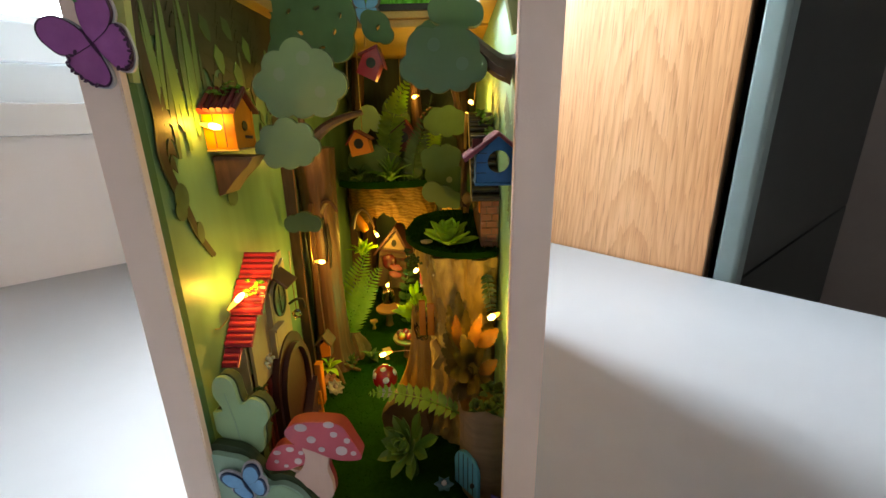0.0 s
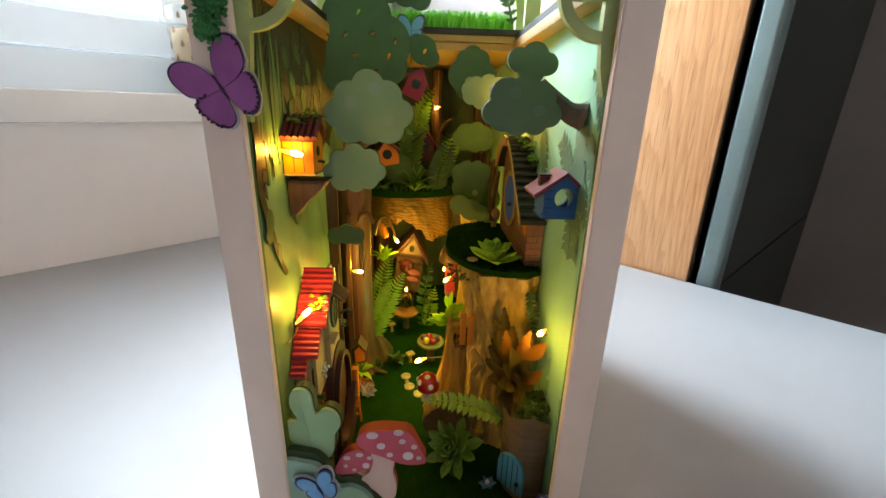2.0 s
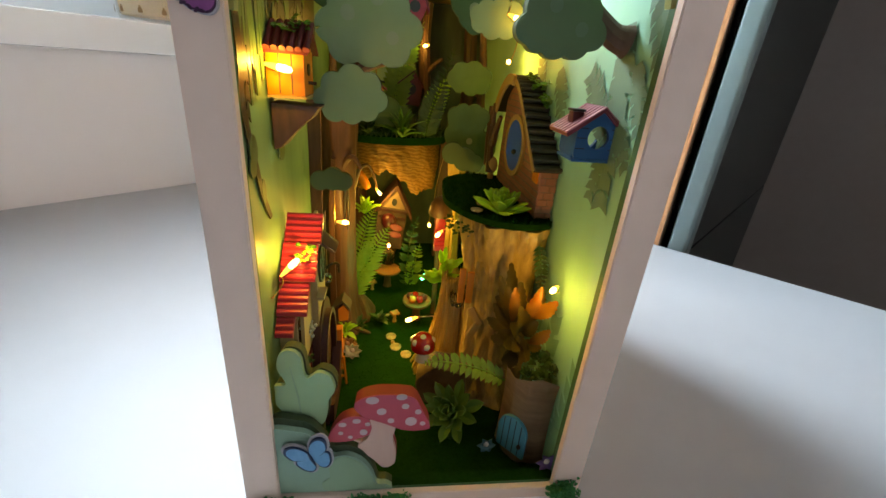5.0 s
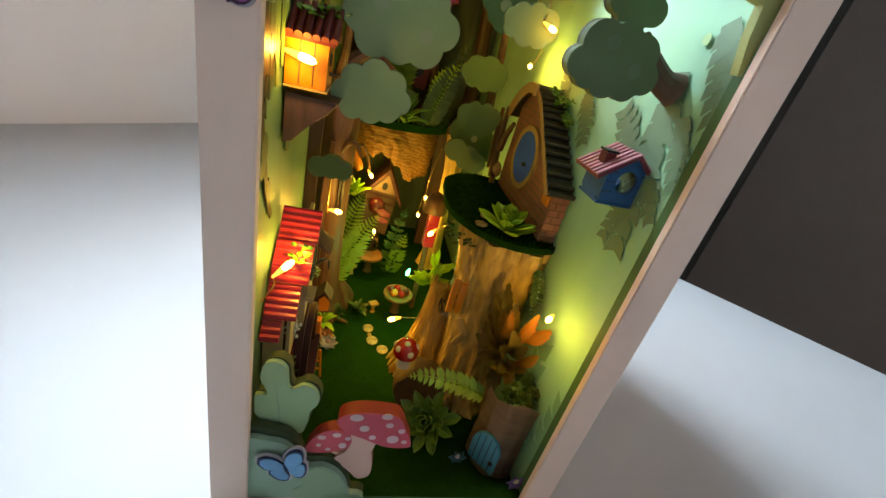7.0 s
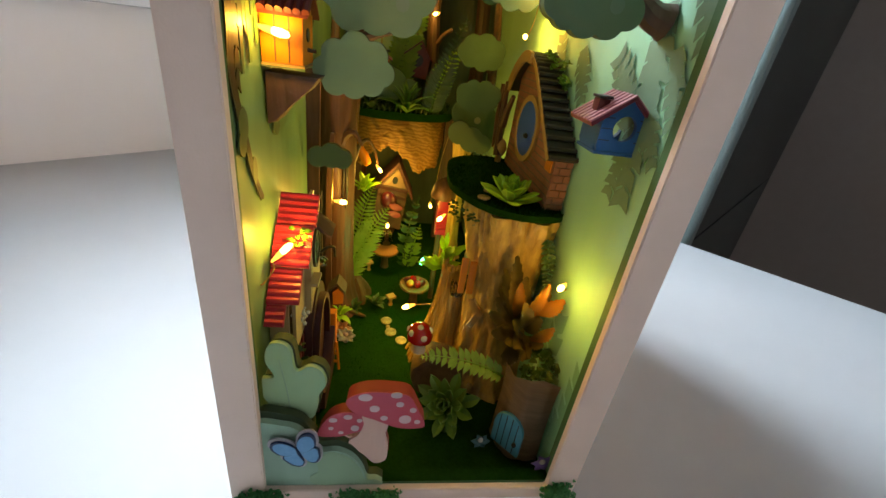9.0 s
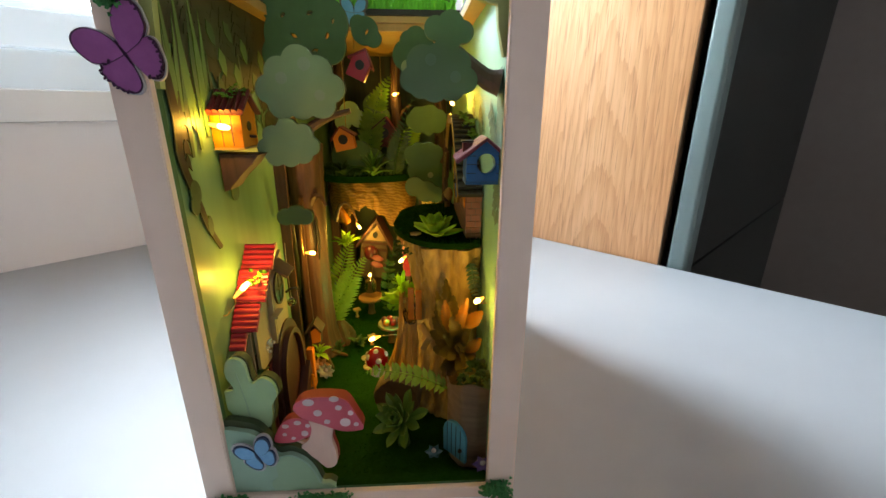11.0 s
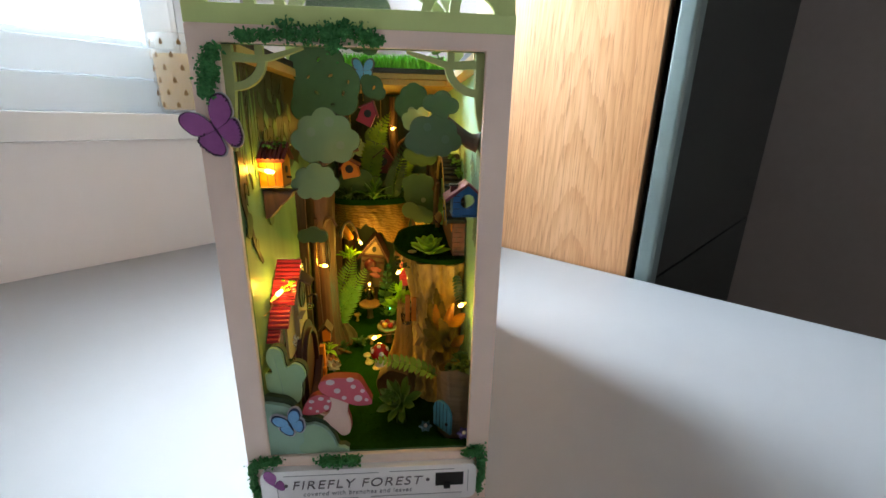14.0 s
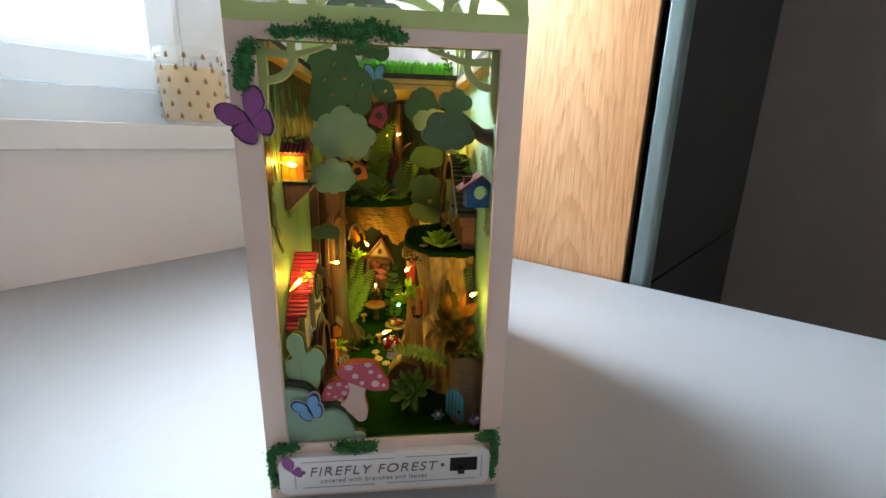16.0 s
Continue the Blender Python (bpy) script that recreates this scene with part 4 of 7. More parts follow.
# roof deck with grass
deck = thing("roof_deck", (0, 160, 205), "layered wooden roof deck with a dark edge inside the box top", "deck")
part("board", box(B(), -50.3, 50.3, 119.5, BACK - 0.5, 212.6, 215.4, bevel=0.2), M_ROOFDK, deck)
part("under_board", box(B(), -50.3, 50.3, 120.5, BACK - 0.5, 209.4, 212.4), M_WOOD, deck)
part("under_board", box(B(), -50.3, 50.3, 122, BACK - 0.5, 205.6, 209.0), M_WOOD, deck)
for sg in (-1, 1):
    part("side_beam", box(B(), min(sg * 50.3, sg * 43.5), max(sg * 50.3, sg * 43.5), 9.5, 119.3, 206, 210, bevel=0.2), M_WOOD, deck)
    part("side_beam", box(B(), min(sg * 50.3, sg * 44.5), max(sg * 50.3, sg * 44.5), 9.5, 119.3, 210.2, 213.4), M_ROOFDK, deck)


def blades(bm, n, fx, h0, h1, w):
    for _ in range(n):
        x, y, z = fx()
        h = rng.uniform(h0, h1)
        a = rng.uniform(0, 2 * math.pi)
        lx, ly = rng.uniform(-0.4, 0.4) * h, rng.uniform(-0.4, 0.4) * h
        dx, dy = w * math.cos(a), w * math.sin(a)
        v = [bm.verts.new(p) for p in ((x - dx, y - dy, z), (x + dx, y + dy, z), (x + dx * 0.6 + lx * 0.4, y + dy * 0.6 + ly * 0.4, z + h * 0.6), (x - dx * 0.6 + lx * 0.4, y - dy * 0.6 + ly * 0.4, z + h * 0.6), (x + lx, y + ly, z + h))]
        bm.faces.new((v[0], v[1], v[2], v[3]))
        bm.faces.new((v[3], v[2], v[4]))
    return bm


solo("roof_grass", blades(B(), 6500, lambda: (rng.uniform(-43, 43), 120.0 + 105 * rng.random() ** 2, 215.3), 4.0, 9.5, 0.5), M_BRIGHTTURF, (0, 160, 213.2), "bright green synthetic grass on the roof deck", "grass", kind="stuff", smooth=0)
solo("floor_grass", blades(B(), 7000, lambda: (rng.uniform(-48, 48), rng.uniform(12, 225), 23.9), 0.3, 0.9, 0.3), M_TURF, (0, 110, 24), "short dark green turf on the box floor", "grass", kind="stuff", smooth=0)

# ---- things on the front of the case ----
GOLD = math.pi * (3 - math.sqrt(5))


def moss_clump(at, spots, n, size, label):
    """Crumbly moss: many small uneven grains heaped along a few spots (x, z, spread x, spread z)."""
    bm = B()
    for _ in range(n * 8):
        x, z, sx, sz = rng.choice(spots)
        sx, sz = sx * 0.95, sz * 0.95
        c = V(x + rng.gauss(0, sx), at[1] - rng.uniform(0.2, 4.0), z + rng.gauss(0, sz))
        r = rng.uniform(0.25, 0.72) * size
        bmesh.ops.create_icosphere(bm, subdivisions=1, radius=r, matrix=Matrix.Translation(c) @ Euler((rng.random() * 6, rng.random() * 6, 0)).to_matrix().to_4x4() @ Matrix.Diagonal((1, rng.uniform(0.6, 1), rng.uniform(0.5, 1), 1)))
    for v in bm.verts:
        v.co += noise.noise_vector(v.co * 1.7) * 0.5
    solo("moss_clump", bm, M_MOSS, at, label, "moss", "moss on the frame", smooth=0)


moss_clump((-49, 0, 199), [(-47.5, 206, 1.2, 1), (-49.5, 202, 1.5, 1.5), (-50.5, 197, 1.4, 1.8), (-51, 193, 1.2, 1.2), (-48.5, 199, 1.0, 2)], 130, 1.1, "crumbly green moss clump glued to the cream frame side")
moss_clump((-14, 0, 211), [(-36, 211, 2, 0.9), (-29, 211.5, 2, 1), (-22, 213, 1.8, 1.6), (-16, 212, 2.2, 1.4), (-9, 213, 2.5, 1.6), (-3, 214, 1.6, 1.6), (3, 212.5, 2, 1.5), (7, 211, 1.4, 0.9), (-7, 209.5, 1.4, 1.4)], 330, 0.95, "long band of green moss along the frame's top rail")
moss_clump((-49, 0, 24), [(-44, 30.5, 2, 0.8), (-49, 30, 2, 1.1), (-53.5, 27, 1, 1.8), (-54, 20, 0.8, 3), (-53, 13, 0.8, 2)], 150, 0.95, "green moss clump on the frame's lower corner")
moss_clump((-14, 0, 29), [(-20, 29.5, 2.0, 1), (-14, 29, 2.5, 1.3), (-8, 29.6, 1.8, 1.1)], 120, 1.0, "green moss clump on the frame's lower rail")
moss_clump((51, 0, 24), [(47, 31, 1.4, 1), (51, 31.5, 1.6, 1.4), (53, 26, 1.2, 2), (53.5, 19, 1, 2.6), (52.5, 11, 0.7, 2)], 160, 0.95, "green moss clump on the frame's lower corner")


FORE = [(0.02, 0.0), (0.06, 0.38), (0.22, 0.72), (0.48, 0.96), (0.76, 1.02), (0.95, 0.92), (1.02, 0.70), (0.97, 0.44), (0.86, 0.20), (0.56, 0.02), (0.25, -0.02)]
HIND = [(0.02, 0.0), (0.25, 0.02), (0.55, 0.06), (0.78, 0.02), (0.86, -0.16), (0.80, -0.40), (0.70, -0.66), (0.52, -0.86), (0.34, -0.92), (0.15, -0.80), (0.05, -0.45)]


def wing(base, c, scale, turn, side, grow=1.0):
    """A wing outline about the butterfly's middle c, mirrored by side and grown about its own middle."""
    pts = closed_line(base, 4)
    mx, mz = sum(p[0] for p in pts) / len(pts), sum(p[1] for p in pts) / len(pts)
    q = radians(turn)
    out = []
    for i, (x, z) in enumerate(pts):
        x, z = (mx + (x - mx) * grow) * side * scale, (mz + (z - mz) * grow) * scale
        out.append((c[0] + x * math.cos(q) - z * math.sin(q), c[1] + x * math.sin(q) + z * math.cos(q)))
    return out if side > 0 else out[::-1]


def butterfly(at, c, y, scale, turn, fill, rim, label, dark=None, group="", edge=1.07, inset=0.04):
    th = thing("butterfly_ornament", at, label, "butterfly ornament", group)
    i = 0
    for base in (HIND, FORE):
        for side in (-1, 1):
            o = -0.12 * i
            back = part("wing", plate(B(), wing(base, c, scale, turn, side, edge), y + 0.35 + 0.05 * i, y + 1.2), rim, th)
            part("wing_edge", plate(B(), wing(base, c, scale, turn, side, 1.0), y + o - 0.06, y + 0.34), dark or fill, back)
            inner = wing(base, c, scale, turn, side, 0.985)
            k = inset
            part("wing_colour", plate(B(), [(u + (c[0] - u) * k, v + (c[1] - v) * k) for u, v in inner], y + o - 0.10, y + o - 0.03), fill, back)
            i += 1
    return th



bf = butterfly((-51, -1, 180), (-49.7, 180.2), -1.5, 9.5, 30, M_PURPLE, M_WINGRIM, "purple printed butterfly with a pale edge glued on the frame", M_PURPLEDK, inset=0.035)
for base, side in ((HIND, -1), (HIND, 1), (FORE, 1)):
    rim_pts = wing(base, (-49.7, 180.2), 9.5, 30, side, 0.93)
    for k in range(14, 38, 2) if base is HIND else range(16, 26, 3):
        u, v = rim_pts[k % len(rim_pts)]
        part("wing_spot", plate(B(), circle2(u, v, 0.62, 0.30, 9, rot=37 * k), -2.2, -1.9), M_PURPLEDK, bf)
part("body", stroke(B(), [(-48.0, 177.2), (-49.7, 180.4), (-51.3, 183.0)], [0.25, 0.7, 0.25], -2.15, -1.7), M_PURPLEDK, bf)

# name plate
plaque = thing("name_plate", (0, -3.4, 15), "white rounded name plate with grey lettering and a switch slot", "sign")


def round_rect(x0, x1, z0, z1, r, n=5):
    out = []
    for cx, cz, a in ((x1 - r, z1 - r, 0), (x0 + r, z1 - r, 90), (x0 + r, z0 + r, 180), (x1 - r, z0 + r, 270)):
        out += [(cx + r * math.cos(radians(a + 90 * i / n)), cz + r * math.sin(radians(a + 90 * i / n))) for i in range(n + 1)]
    return out


part("card", plate(B(), round_rect(-50.6, 50.8, 4.8, 25.6, 4), -3.4, -0.02, bevel=0.3), M_WHITE, plaque)


def lettering(text, x0, x1, z, size, shear, material, parent, y=-3.62, offset=0.0):
    """Raised letters between x0 and x1, feet at z."""
    cu = bpy.data.curves.new("lettering", "FONT")
    cu.body, cu.size, cu.shear, cu.extrude, cu.offset, cu.space_character = text, size, shear, 0.1, offset, 1.15
    ob = bpy.data.objects.new("lettering", cu)
    scene.collection.objects.link(ob)
    me = bpy.data.meshes.new_from_object(ob.evaluated_get(bpy.context.evaluated_depsgraph_get()))
    bpy.data.objects.remove(ob)
    xs = [v.co.x for v in me.vertices]
    k = (x1 - x0) / (max(xs) - min(xs))
    me.transform(Matrix.Translation((x0, y, z)) @ Matrix.Rotation(math.pi / 2, 4, "X") @ Matrix.Diagonal((k, 1, 1, 1)) @ Matrix.Translation((-min(xs), 0, 0)))
    me.transform(Matrix.Scale(MM, 4))
    root = parent
    me.transform(Matrix.Translation(-root.location))
    me.materials.append(material)
    o = new("lettering", me)
    o.parent = parent
    return o


lettering("FIREFLY FOREST", -36.2, 25.0, 15.1, 7.2, 0.22, M_INK, plaque, offset=-0.05)
lettering("covered with branches and leaves", -31.5, 19.5, 11.0, 3.5, 0.1, M_PALEINK, plaque)
for x in (-39.2, 27.3):
    part("dot", plate(B(), circle2(x, 17.3, 0.9, n=12), -3.65, -3.4), M_INK, plaque)
for x0, x1, z in ((-40, 4, 22.6), (9, 40, 22.8), (-40, -6, 8.2), (0, 44, 8.4)):
    part("line", box(B(), x0, x1, -3.5, -3.39, z, z + 0.35), M_PALEINK, plaque)
part("frame_line", box(B(), -43.4, -43.1, -3.5, -3.39, 8, 16), M_PALEINK, plaque)
part("frame_line", box(B(), 46.6, 46.9, -3.5, -3.39, 9, 22), M_PALEINK, plaque)
sl = part("switch_slot", box(B(), 31, 44.5, -3.6, -3.38, 13.4, 21.0), M_BLACK, plaque, "black switch slot")
part("switch", box(B(), 35, 38.2, -4.4, -3.3, 12.0, 15.5, bevel=0.2), M_BLACK, sl)
part("printed_butterfly", plate(B(), wing(FORE, (-45, 17.8), 6.6, 60, 1), -3.55, -3.39), M_PURPLE, plaque)
part("printed_butterfly", plate(B(), wing(HIND, (-45, 17.8), 5.6, 40, 1), -3.6, -3.39), M_PURPLE, plaque)

# ---- boards behind the opening, lower corner ----
pts = closed_line([(-48.2, 58.6), (-41, 58.8), (-36.2, 57), (-32.6, 52.2), (-29.6, 47.4), (-25.0, 47.6), (-20.2, 44.6), (-17.0, 39.4), (-15.2, 34.0), (-12.2, 33.4), (-10.0, 31.0), (-14, 30.95), (-24, 30.9), (-36, 30.9), (-48.2, 30.9), (-48.3, 44)], 5)
pts = [(max(-48.3, x), max(30.9, z)) for x, z in pts]
th = thing("bush_board", (-32, 6, 31), "grey-green printed bush cut-out at the front of the box", "bush cutout")
part("board", plate(B(), pts, 2.2, 4.8), M_BOARD_TEAL, th)
part("highlight", plate(B(), closed_line([(-28.0, 46.6), (-25.0, 46.9), (-20.6, 44.0), (-17.5, 39.0), (-15.9, 34.2), (-12.6, 33.0), (-11.2, 31.3), (-20, 31.2), (-31, 31.2), (-33, 35), (-30.5, 38), (-30.6, 43)], 5), 2.0, 2.25), M_BOARD_MINT, th, "lighter printed lobe")
part("edge", plate(B(), [(x * 0.985 - 0.6, z + 2.6) if z > 34 else (x, z) for x, z in pts], 4.9, 8.6), M_EDGEDK, th, "dark board edge")
moved(2.5, -6, 5.5)
pts = closed_line([(-49.5, 50), (-48, 55.5), (-51.3, 61), (-51, 66), (-46.5, 67), (-48.6, 73), (-47.5, 78.5), (-44.3, 79.6), (-41.6, 77), (-40.4, 69.5), (-36.5, 71.5), (-33, 69.5), (-31.8, 64.5), (-34, 60), (-34.4, 55), (-37, 50)], 6)
pts = [(max(-49.9, x), z) for x, z in pts]
th = thing("leaf_board", (-41, 18, 50), "pale green oak-leaf shaped bush cut-out behind the front bush", "bush cutout")
part("board", plate(B(), pts, 15.5, 17.4), M_BOARD_LEAF, th)
part("vein", stroke(B(), [(-42, 51), (-43, 62), (-44.8, 74)], [0.5, 0.4, 0.2], 15.35, 15.55), M_BOARD_MINT, th)
part("edge", plate(B(), [(x + 0.5, z + 0.4) for x, z in pts], 17.5, 21), M_EDGEDK, th, "dark board edge")
part("foot", box(B(), -47, -36, 17, 21, 24, 52), M_EDGEDK, th)

moved()
bf = butterfly((-37, 2, 51), (-35.2, 50.0), -0.6, 6.6, 24, M_BLUEWING, M_WINGRIM, "small blue butterfly with pale rims on the bush cut-out", M_BLUEDK, edge=1.22, inset=0.09)
part("body", tube(B(), [(-34.0, -1.1, 47.0), (-35.2, -1.3, 50.2), (-36.2, -1.1, 52.8)], [0.25, 0.5, 0.25]), M_BLUEDK, bf)

# mushrooms
def mushroom_board(cap, stem, y0, depth, spots, label):
    xs = [p[0] for p in cap]
    th = thing("mushroom_board", (sum(xs) / len(xs), y0 + depth / 2, 31), label, "mushroom cutout", "mushroom cut-outs")
    c = closed_line(cap, 6)
    body = part("cap", plate(B(), c, y0, y0 + depth), M_CAPEDGE, th, "red cap with a darker edge")
    part("cap_print", plate(B(), c, y0 - 0.3, y0 - 0.02), M_CAP, body)
    for x, z, r, k in spots:
        part("spot", plate(B(), circle2(x, z, r * 0.78, r * 0.78 * max(k, 0.7), 18), y0 - 0.5, y0 - 0.25), M_CAPSPOT, body)
    s2 = closed_line(stem, 6)
    part("stem", plate(B(), s2, y0 + 0.4, y0 + depth * 0.5), M_STEM, th, "pale peach stem")
    part("stem_edge", plate(B(), [(x + 0.25, z) for x, z in s2], y0 + depth * 0.5 + 0.05, y0 + depth * 0.9), M_CAPEDGE, th)


moved(1.2, -3.6, 2.7)
mushroom_board([(-24.0, 63.6), (-22.2, 66.6), (-17.2, 68.2), (-9.8, 68.0), (-5.4, 66.6), (-2.3, 60.6), (-0.0, 55.2), (-1.2, 53.4), (-8, 53.4), (-15, 56.6), (-21.3, 59.6)],
               [(-18.8, 58.5), (-18.6, 54), (-20, 49.5), (-23.0, 45.5), (-18, 40), (-14.5, 36.0), (-11.0, 37.5), (-10.6, 43), (-11.8, 49), (-11.4, 56)], 8.6, 6.5,
               [(-18.5, 66.2, 2.6, 0.7), (-9.5, 67.4, 2.2, 0.55), (-15.6, 61.6, 1.9, 0.9), (-8.2, 63.6, 1.5, 0.9), (-6.2, 57.2, 2.4, 0.95), (-12.6, 57.7, 1.4, 0.9), (-2.4, 56.2, 1.2, 0.9), (-4.1, 61.2, 1.3, 1.0)],
               "pink-red spotted toadstool cut-out with a peach stem")
moved()
moved(3.2, -5.5, 4.5)
mushroom_board([(-34.3, 47), (-32, 53.5), (-28.5, 56.6), (-24, 57), (-20.3, 54.5), (-20, 50), (-24, 48), (-28, 46.5)],
               [(-28, 47.4), (-24, 46), (-19, 46), (-15.5, 44), (-15.8, 40), (-20, 42.5), (-24, 44.6)], 11.5, 5.0,
               [(-29.8, 53.8, 1.6, 0.7), (-25.4, 55.2, 1.7, 0.55), (-30.4, 50.2, 1.0, 0.9), (-23.2, 50.4, 1.6, 1.0), (-21.9, 53.8, 1.1, 0.9), (-27.4, 48.4, 1.0, 0.8)],
               "smaller pink-red spotted toadstool cut-out beside the large one")

moved()
# ---- cloud-shaped tree crowns ----


def lobes(cx, cz, rx, rz, n, r, ph=0.0):
    """Circles round an ellipse, for a scalloped cloud outline."""
    out = [(cx, cz, min(rx, rz) * 0.72), (cx - rx * 0.4, cz, rz * 0.6), (cx + rx * 0.4, cz, rz * 0.6)]
    for i in range(n):
        q = ph + 2 * math.pi * i / n
        k = 1 + 0.16 * math.sin(5.3 * i + cx)
        out.append((cx + (rx - r) * math.cos(q), cz + (rz - r) * math.sin(q), r * k))
    return out


def pierced(outline, holes, y0, y1):
    """A flat board in the x-z plane with its outline and holes cut right through."""
    bm = B()
    loops = []
    for pts in [outline] + holes:
        vs = [bm.verts.new((u, y0, v)) for u, v in pts]
        loops.append([bm.edges.new((vs[i], vs[(i + 1) % len(vs)])) for i in range(len(vs))])
    bmesh.ops.triangle_fill(bm, use_beauty=True, use_dissolve=False, edges=[e for l in loops for e in l], normal=(0, -1, 0))
    ext = bmesh.ops.extrude_face_region(bm, geom=bm.faces[:])
    for g in ext["geom"]:
        if isinstance(g, bmesh.types.BMVert):
            g.co.y = y1
    bmesh.ops.recalc_face_normals(bm, faces=bm.faces[:])
    return bm


def leaf_hole(u, v, r, a):
    """A small leaf-shaped opening."""
    c, s_ = math.cos(radians(a)), math.sin(radians(a))
    pts = [(-r, 0), (-0.4 * r, 0.5 * r), (0.45 * r, 0.48 * r), (1.05 * r, 0.1 * r), (0.5 * r, -0.42 * r), (-0.3 * r, -0.4 * r)]
    return [(u + x * c - y * s_, v + x * s_ + y * c) for x, y in pts]


def crown_board(circles, y, material, label, thick=2.2, spots=(), edge=M_EDGEDK, holes=(), spot=None):
    pts = cloud_outline(circles, 120)
    cx = sum(p[0] for p in pts) / len(pts)
    zl = min(p[1] for p in pts)
    th = thing("tree_crown_board", (cx, y, zl), label, "tree crown cutout")
    cut = [leaf_hole(*h) for h in holes]
    b = part("board", pierced(pts, cut, y, y + thick * 0.6), material, th)
    part("edge", pierced([(cx + (u - cx) * 1.004 + 0.15, v + 0.12) for u, v in pts], cut, y + thick * 0.6 + 0.02, y + thick), edge, th)
    for u, v, r in spots:
        part("spot", plate(B(), circle2(u, v, r, r, 22), y - 0.05, y + 0.03), spot or M_SPOT, b)
    return th


crown_board([(-22.4, 183.6, 6.0), (-29.6, 180, 5.6), (-15.4, 180.4, 5.6), (-34, 174, 5.2), (-10.6, 174.4, 5.2), (-29.6, 168.8, 5.6), (-22.2, 168.4, 5.4), (-14.8, 169, 5.6), (-22, 176, 10)], 54, M_BOARD_LT, "sage green cloud-shaped tree crown cut-out", 2.6, [(-20, 183, 2.4), (-29, 178, 2.2), (-15, 172, 2.0)])
crown_board([(-27.6, 159.2, 4.4), (-33.4, 157.2, 3.8), (-22.2, 157.6, 4.0), (-36.2, 152.8, 3.5), (-19.4, 153.2, 3.5), (-33, 149.8, 4.0), (-27.6, 149.4, 4.0), (-22.6, 150.4, 3.8), (-28, 154, 6)], 50, M_BOARD_SAGE, "mint green cloud-shaped tree crown cut-out", 2.2)
crown_board([(-36, 212, 11), (-33, 198, 13), (-20, 203, 11.5), (-26, 214, 9), (-18, 194, 8), (-40, 190, 8)], 90, M_BOARD_DK, "large dark green tree crown cut-out with leaf-shaped holes", 2.5, holes=((-31, 215, 1.8, 60), (-25, 207, 1.8, 20), (-33, 198, 1.7, -30), (-18, 198, 1.7, 70), (-24, 192, 1.6, 10), (-37, 206, 1.6, 40), (-15, 204, 1.4, 80)))
crown_board([(-3, 203, 6.5), (1, 199.5, 4), (-6, 206, 4)], 106, M_BOARD_DK, "small dark green crown cut-out with a leaf-shaped hole", 2.2, holes=((-2, 202.5, 1.6, 60),))
moved(1.2, 2.6, 0)
th = crown_board([(28.3, 178, 7.2), (19.8, 176, 3.8), (23.6, 181, 5.4), (29, 182, 5.0), (34, 180.6, 5.0), (37.2, 176, 4.0), (33, 173.6, 4.0), (27.2, 173.4, 4.2), (22.5, 174, 3.6)], 23.5, M_BOARD_CROWN, "forest green two-lobed crown on a branch from the wall", 4.2, [(26, 182, 1.8), (34, 177, 1.8)], spot=M_SPOT2)
moved(1.6, 9.0, 0.4)
upper = cloud_outline([(27.4, 191.6, 3.7), (32.4, 192.6, 4.4), (36.6, 190.6, 3.4), (31.6, 188.4, 4.2), (32, 190.5, 4.6)], 80)
part("board", plate(B(), upper, 23.7, 26.2), M_BOARD_CROWN, th)
part("edge", plate(B(), [(u + 0.15, v + 0.12) for u, v in upper], 26.22, 27.9), M_EDGEDK, th)
moved(-2, -2, 1)
crown_board([(-37.5, 115.5, 5.0), (-43, 114.5, 4.2), (-33, 114.5, 4.0)], 88, M_BOARD_CROWN, "small dark teal crown cut-out on the trunk", 2.0)
moved()
crown_board(lobes(22, 193, 10.5, 13, 10, 4.5, 0.3), 112, M_BOARD_DK, "dark green crown cut-out hanging in the box", 2.2, [(21, 190, 2.4)])
crown_board(lobes(26, 184.6, 11.5, 7.5, 8, 3.8, 0.6), 88, M_BOARD_LT, "small sage crown cut-out lit yellow by a bulb", 2.0)
crown_board(lobes(27.6, 160, 13, 9, 7, 5, 0.4), 144, M_BOARD_DK, "olive green crown cut-out at the back", 2.0)
crown_board(lobes(25.4, 142, 11.5, 8, 7, 4.5, 0.2), 124, M_BOARD_DK, "olive green crown cut-out at the back", 2.0)
moved(0.5, 0, -2.5)
crown_board([(-18, 247, 11), (-26, 241, 8), (-9, 244, 9), (2, 240, 7.5), (-4, 238, 6)], 80, M_BOARD_DK, "dark green crown cut-out rising above the roof", 2.4, holes=((-20, 245.5, 2.9, 10), (-10, 246, 2.2, 0), (-27.5, 240, 1.9, 80), (-15.5, 239, 1.9, 70), (-4.5, 236.5, 2.4, 70)))
moved()
crown_board([(-31, 228, 6), (-22, 230, 6.5), (-12, 227, 6), (-4, 226, 5)], 76, M_BOARD_DK, "low dark green bush cut-out above the roof", 2.4)
crown_board([(-27, 229, 6), (-20, 231, 6.5), (-12, 229.5, 6.5), (-5, 227, 5.4)], 115.2, M_BOARD_DK, "dark green bush cut-out on the roof deck's edge", 2.4)
crown_board([(23, 131, 7.5), (33, 128, 8), (28, 122, 7), (39, 124, 7)], 138, M_BOARD_DK, "dark olive bush cut-out behind the cottage turf", 2.0, [(30, 128, 1.8)])
crown_board([(20, 122, 6), (27, 119, 6.5), (33, 117, 5)], 131, M_BOARD_CROWN, "small green bush cut-out behind the cottage turf", 2.0)
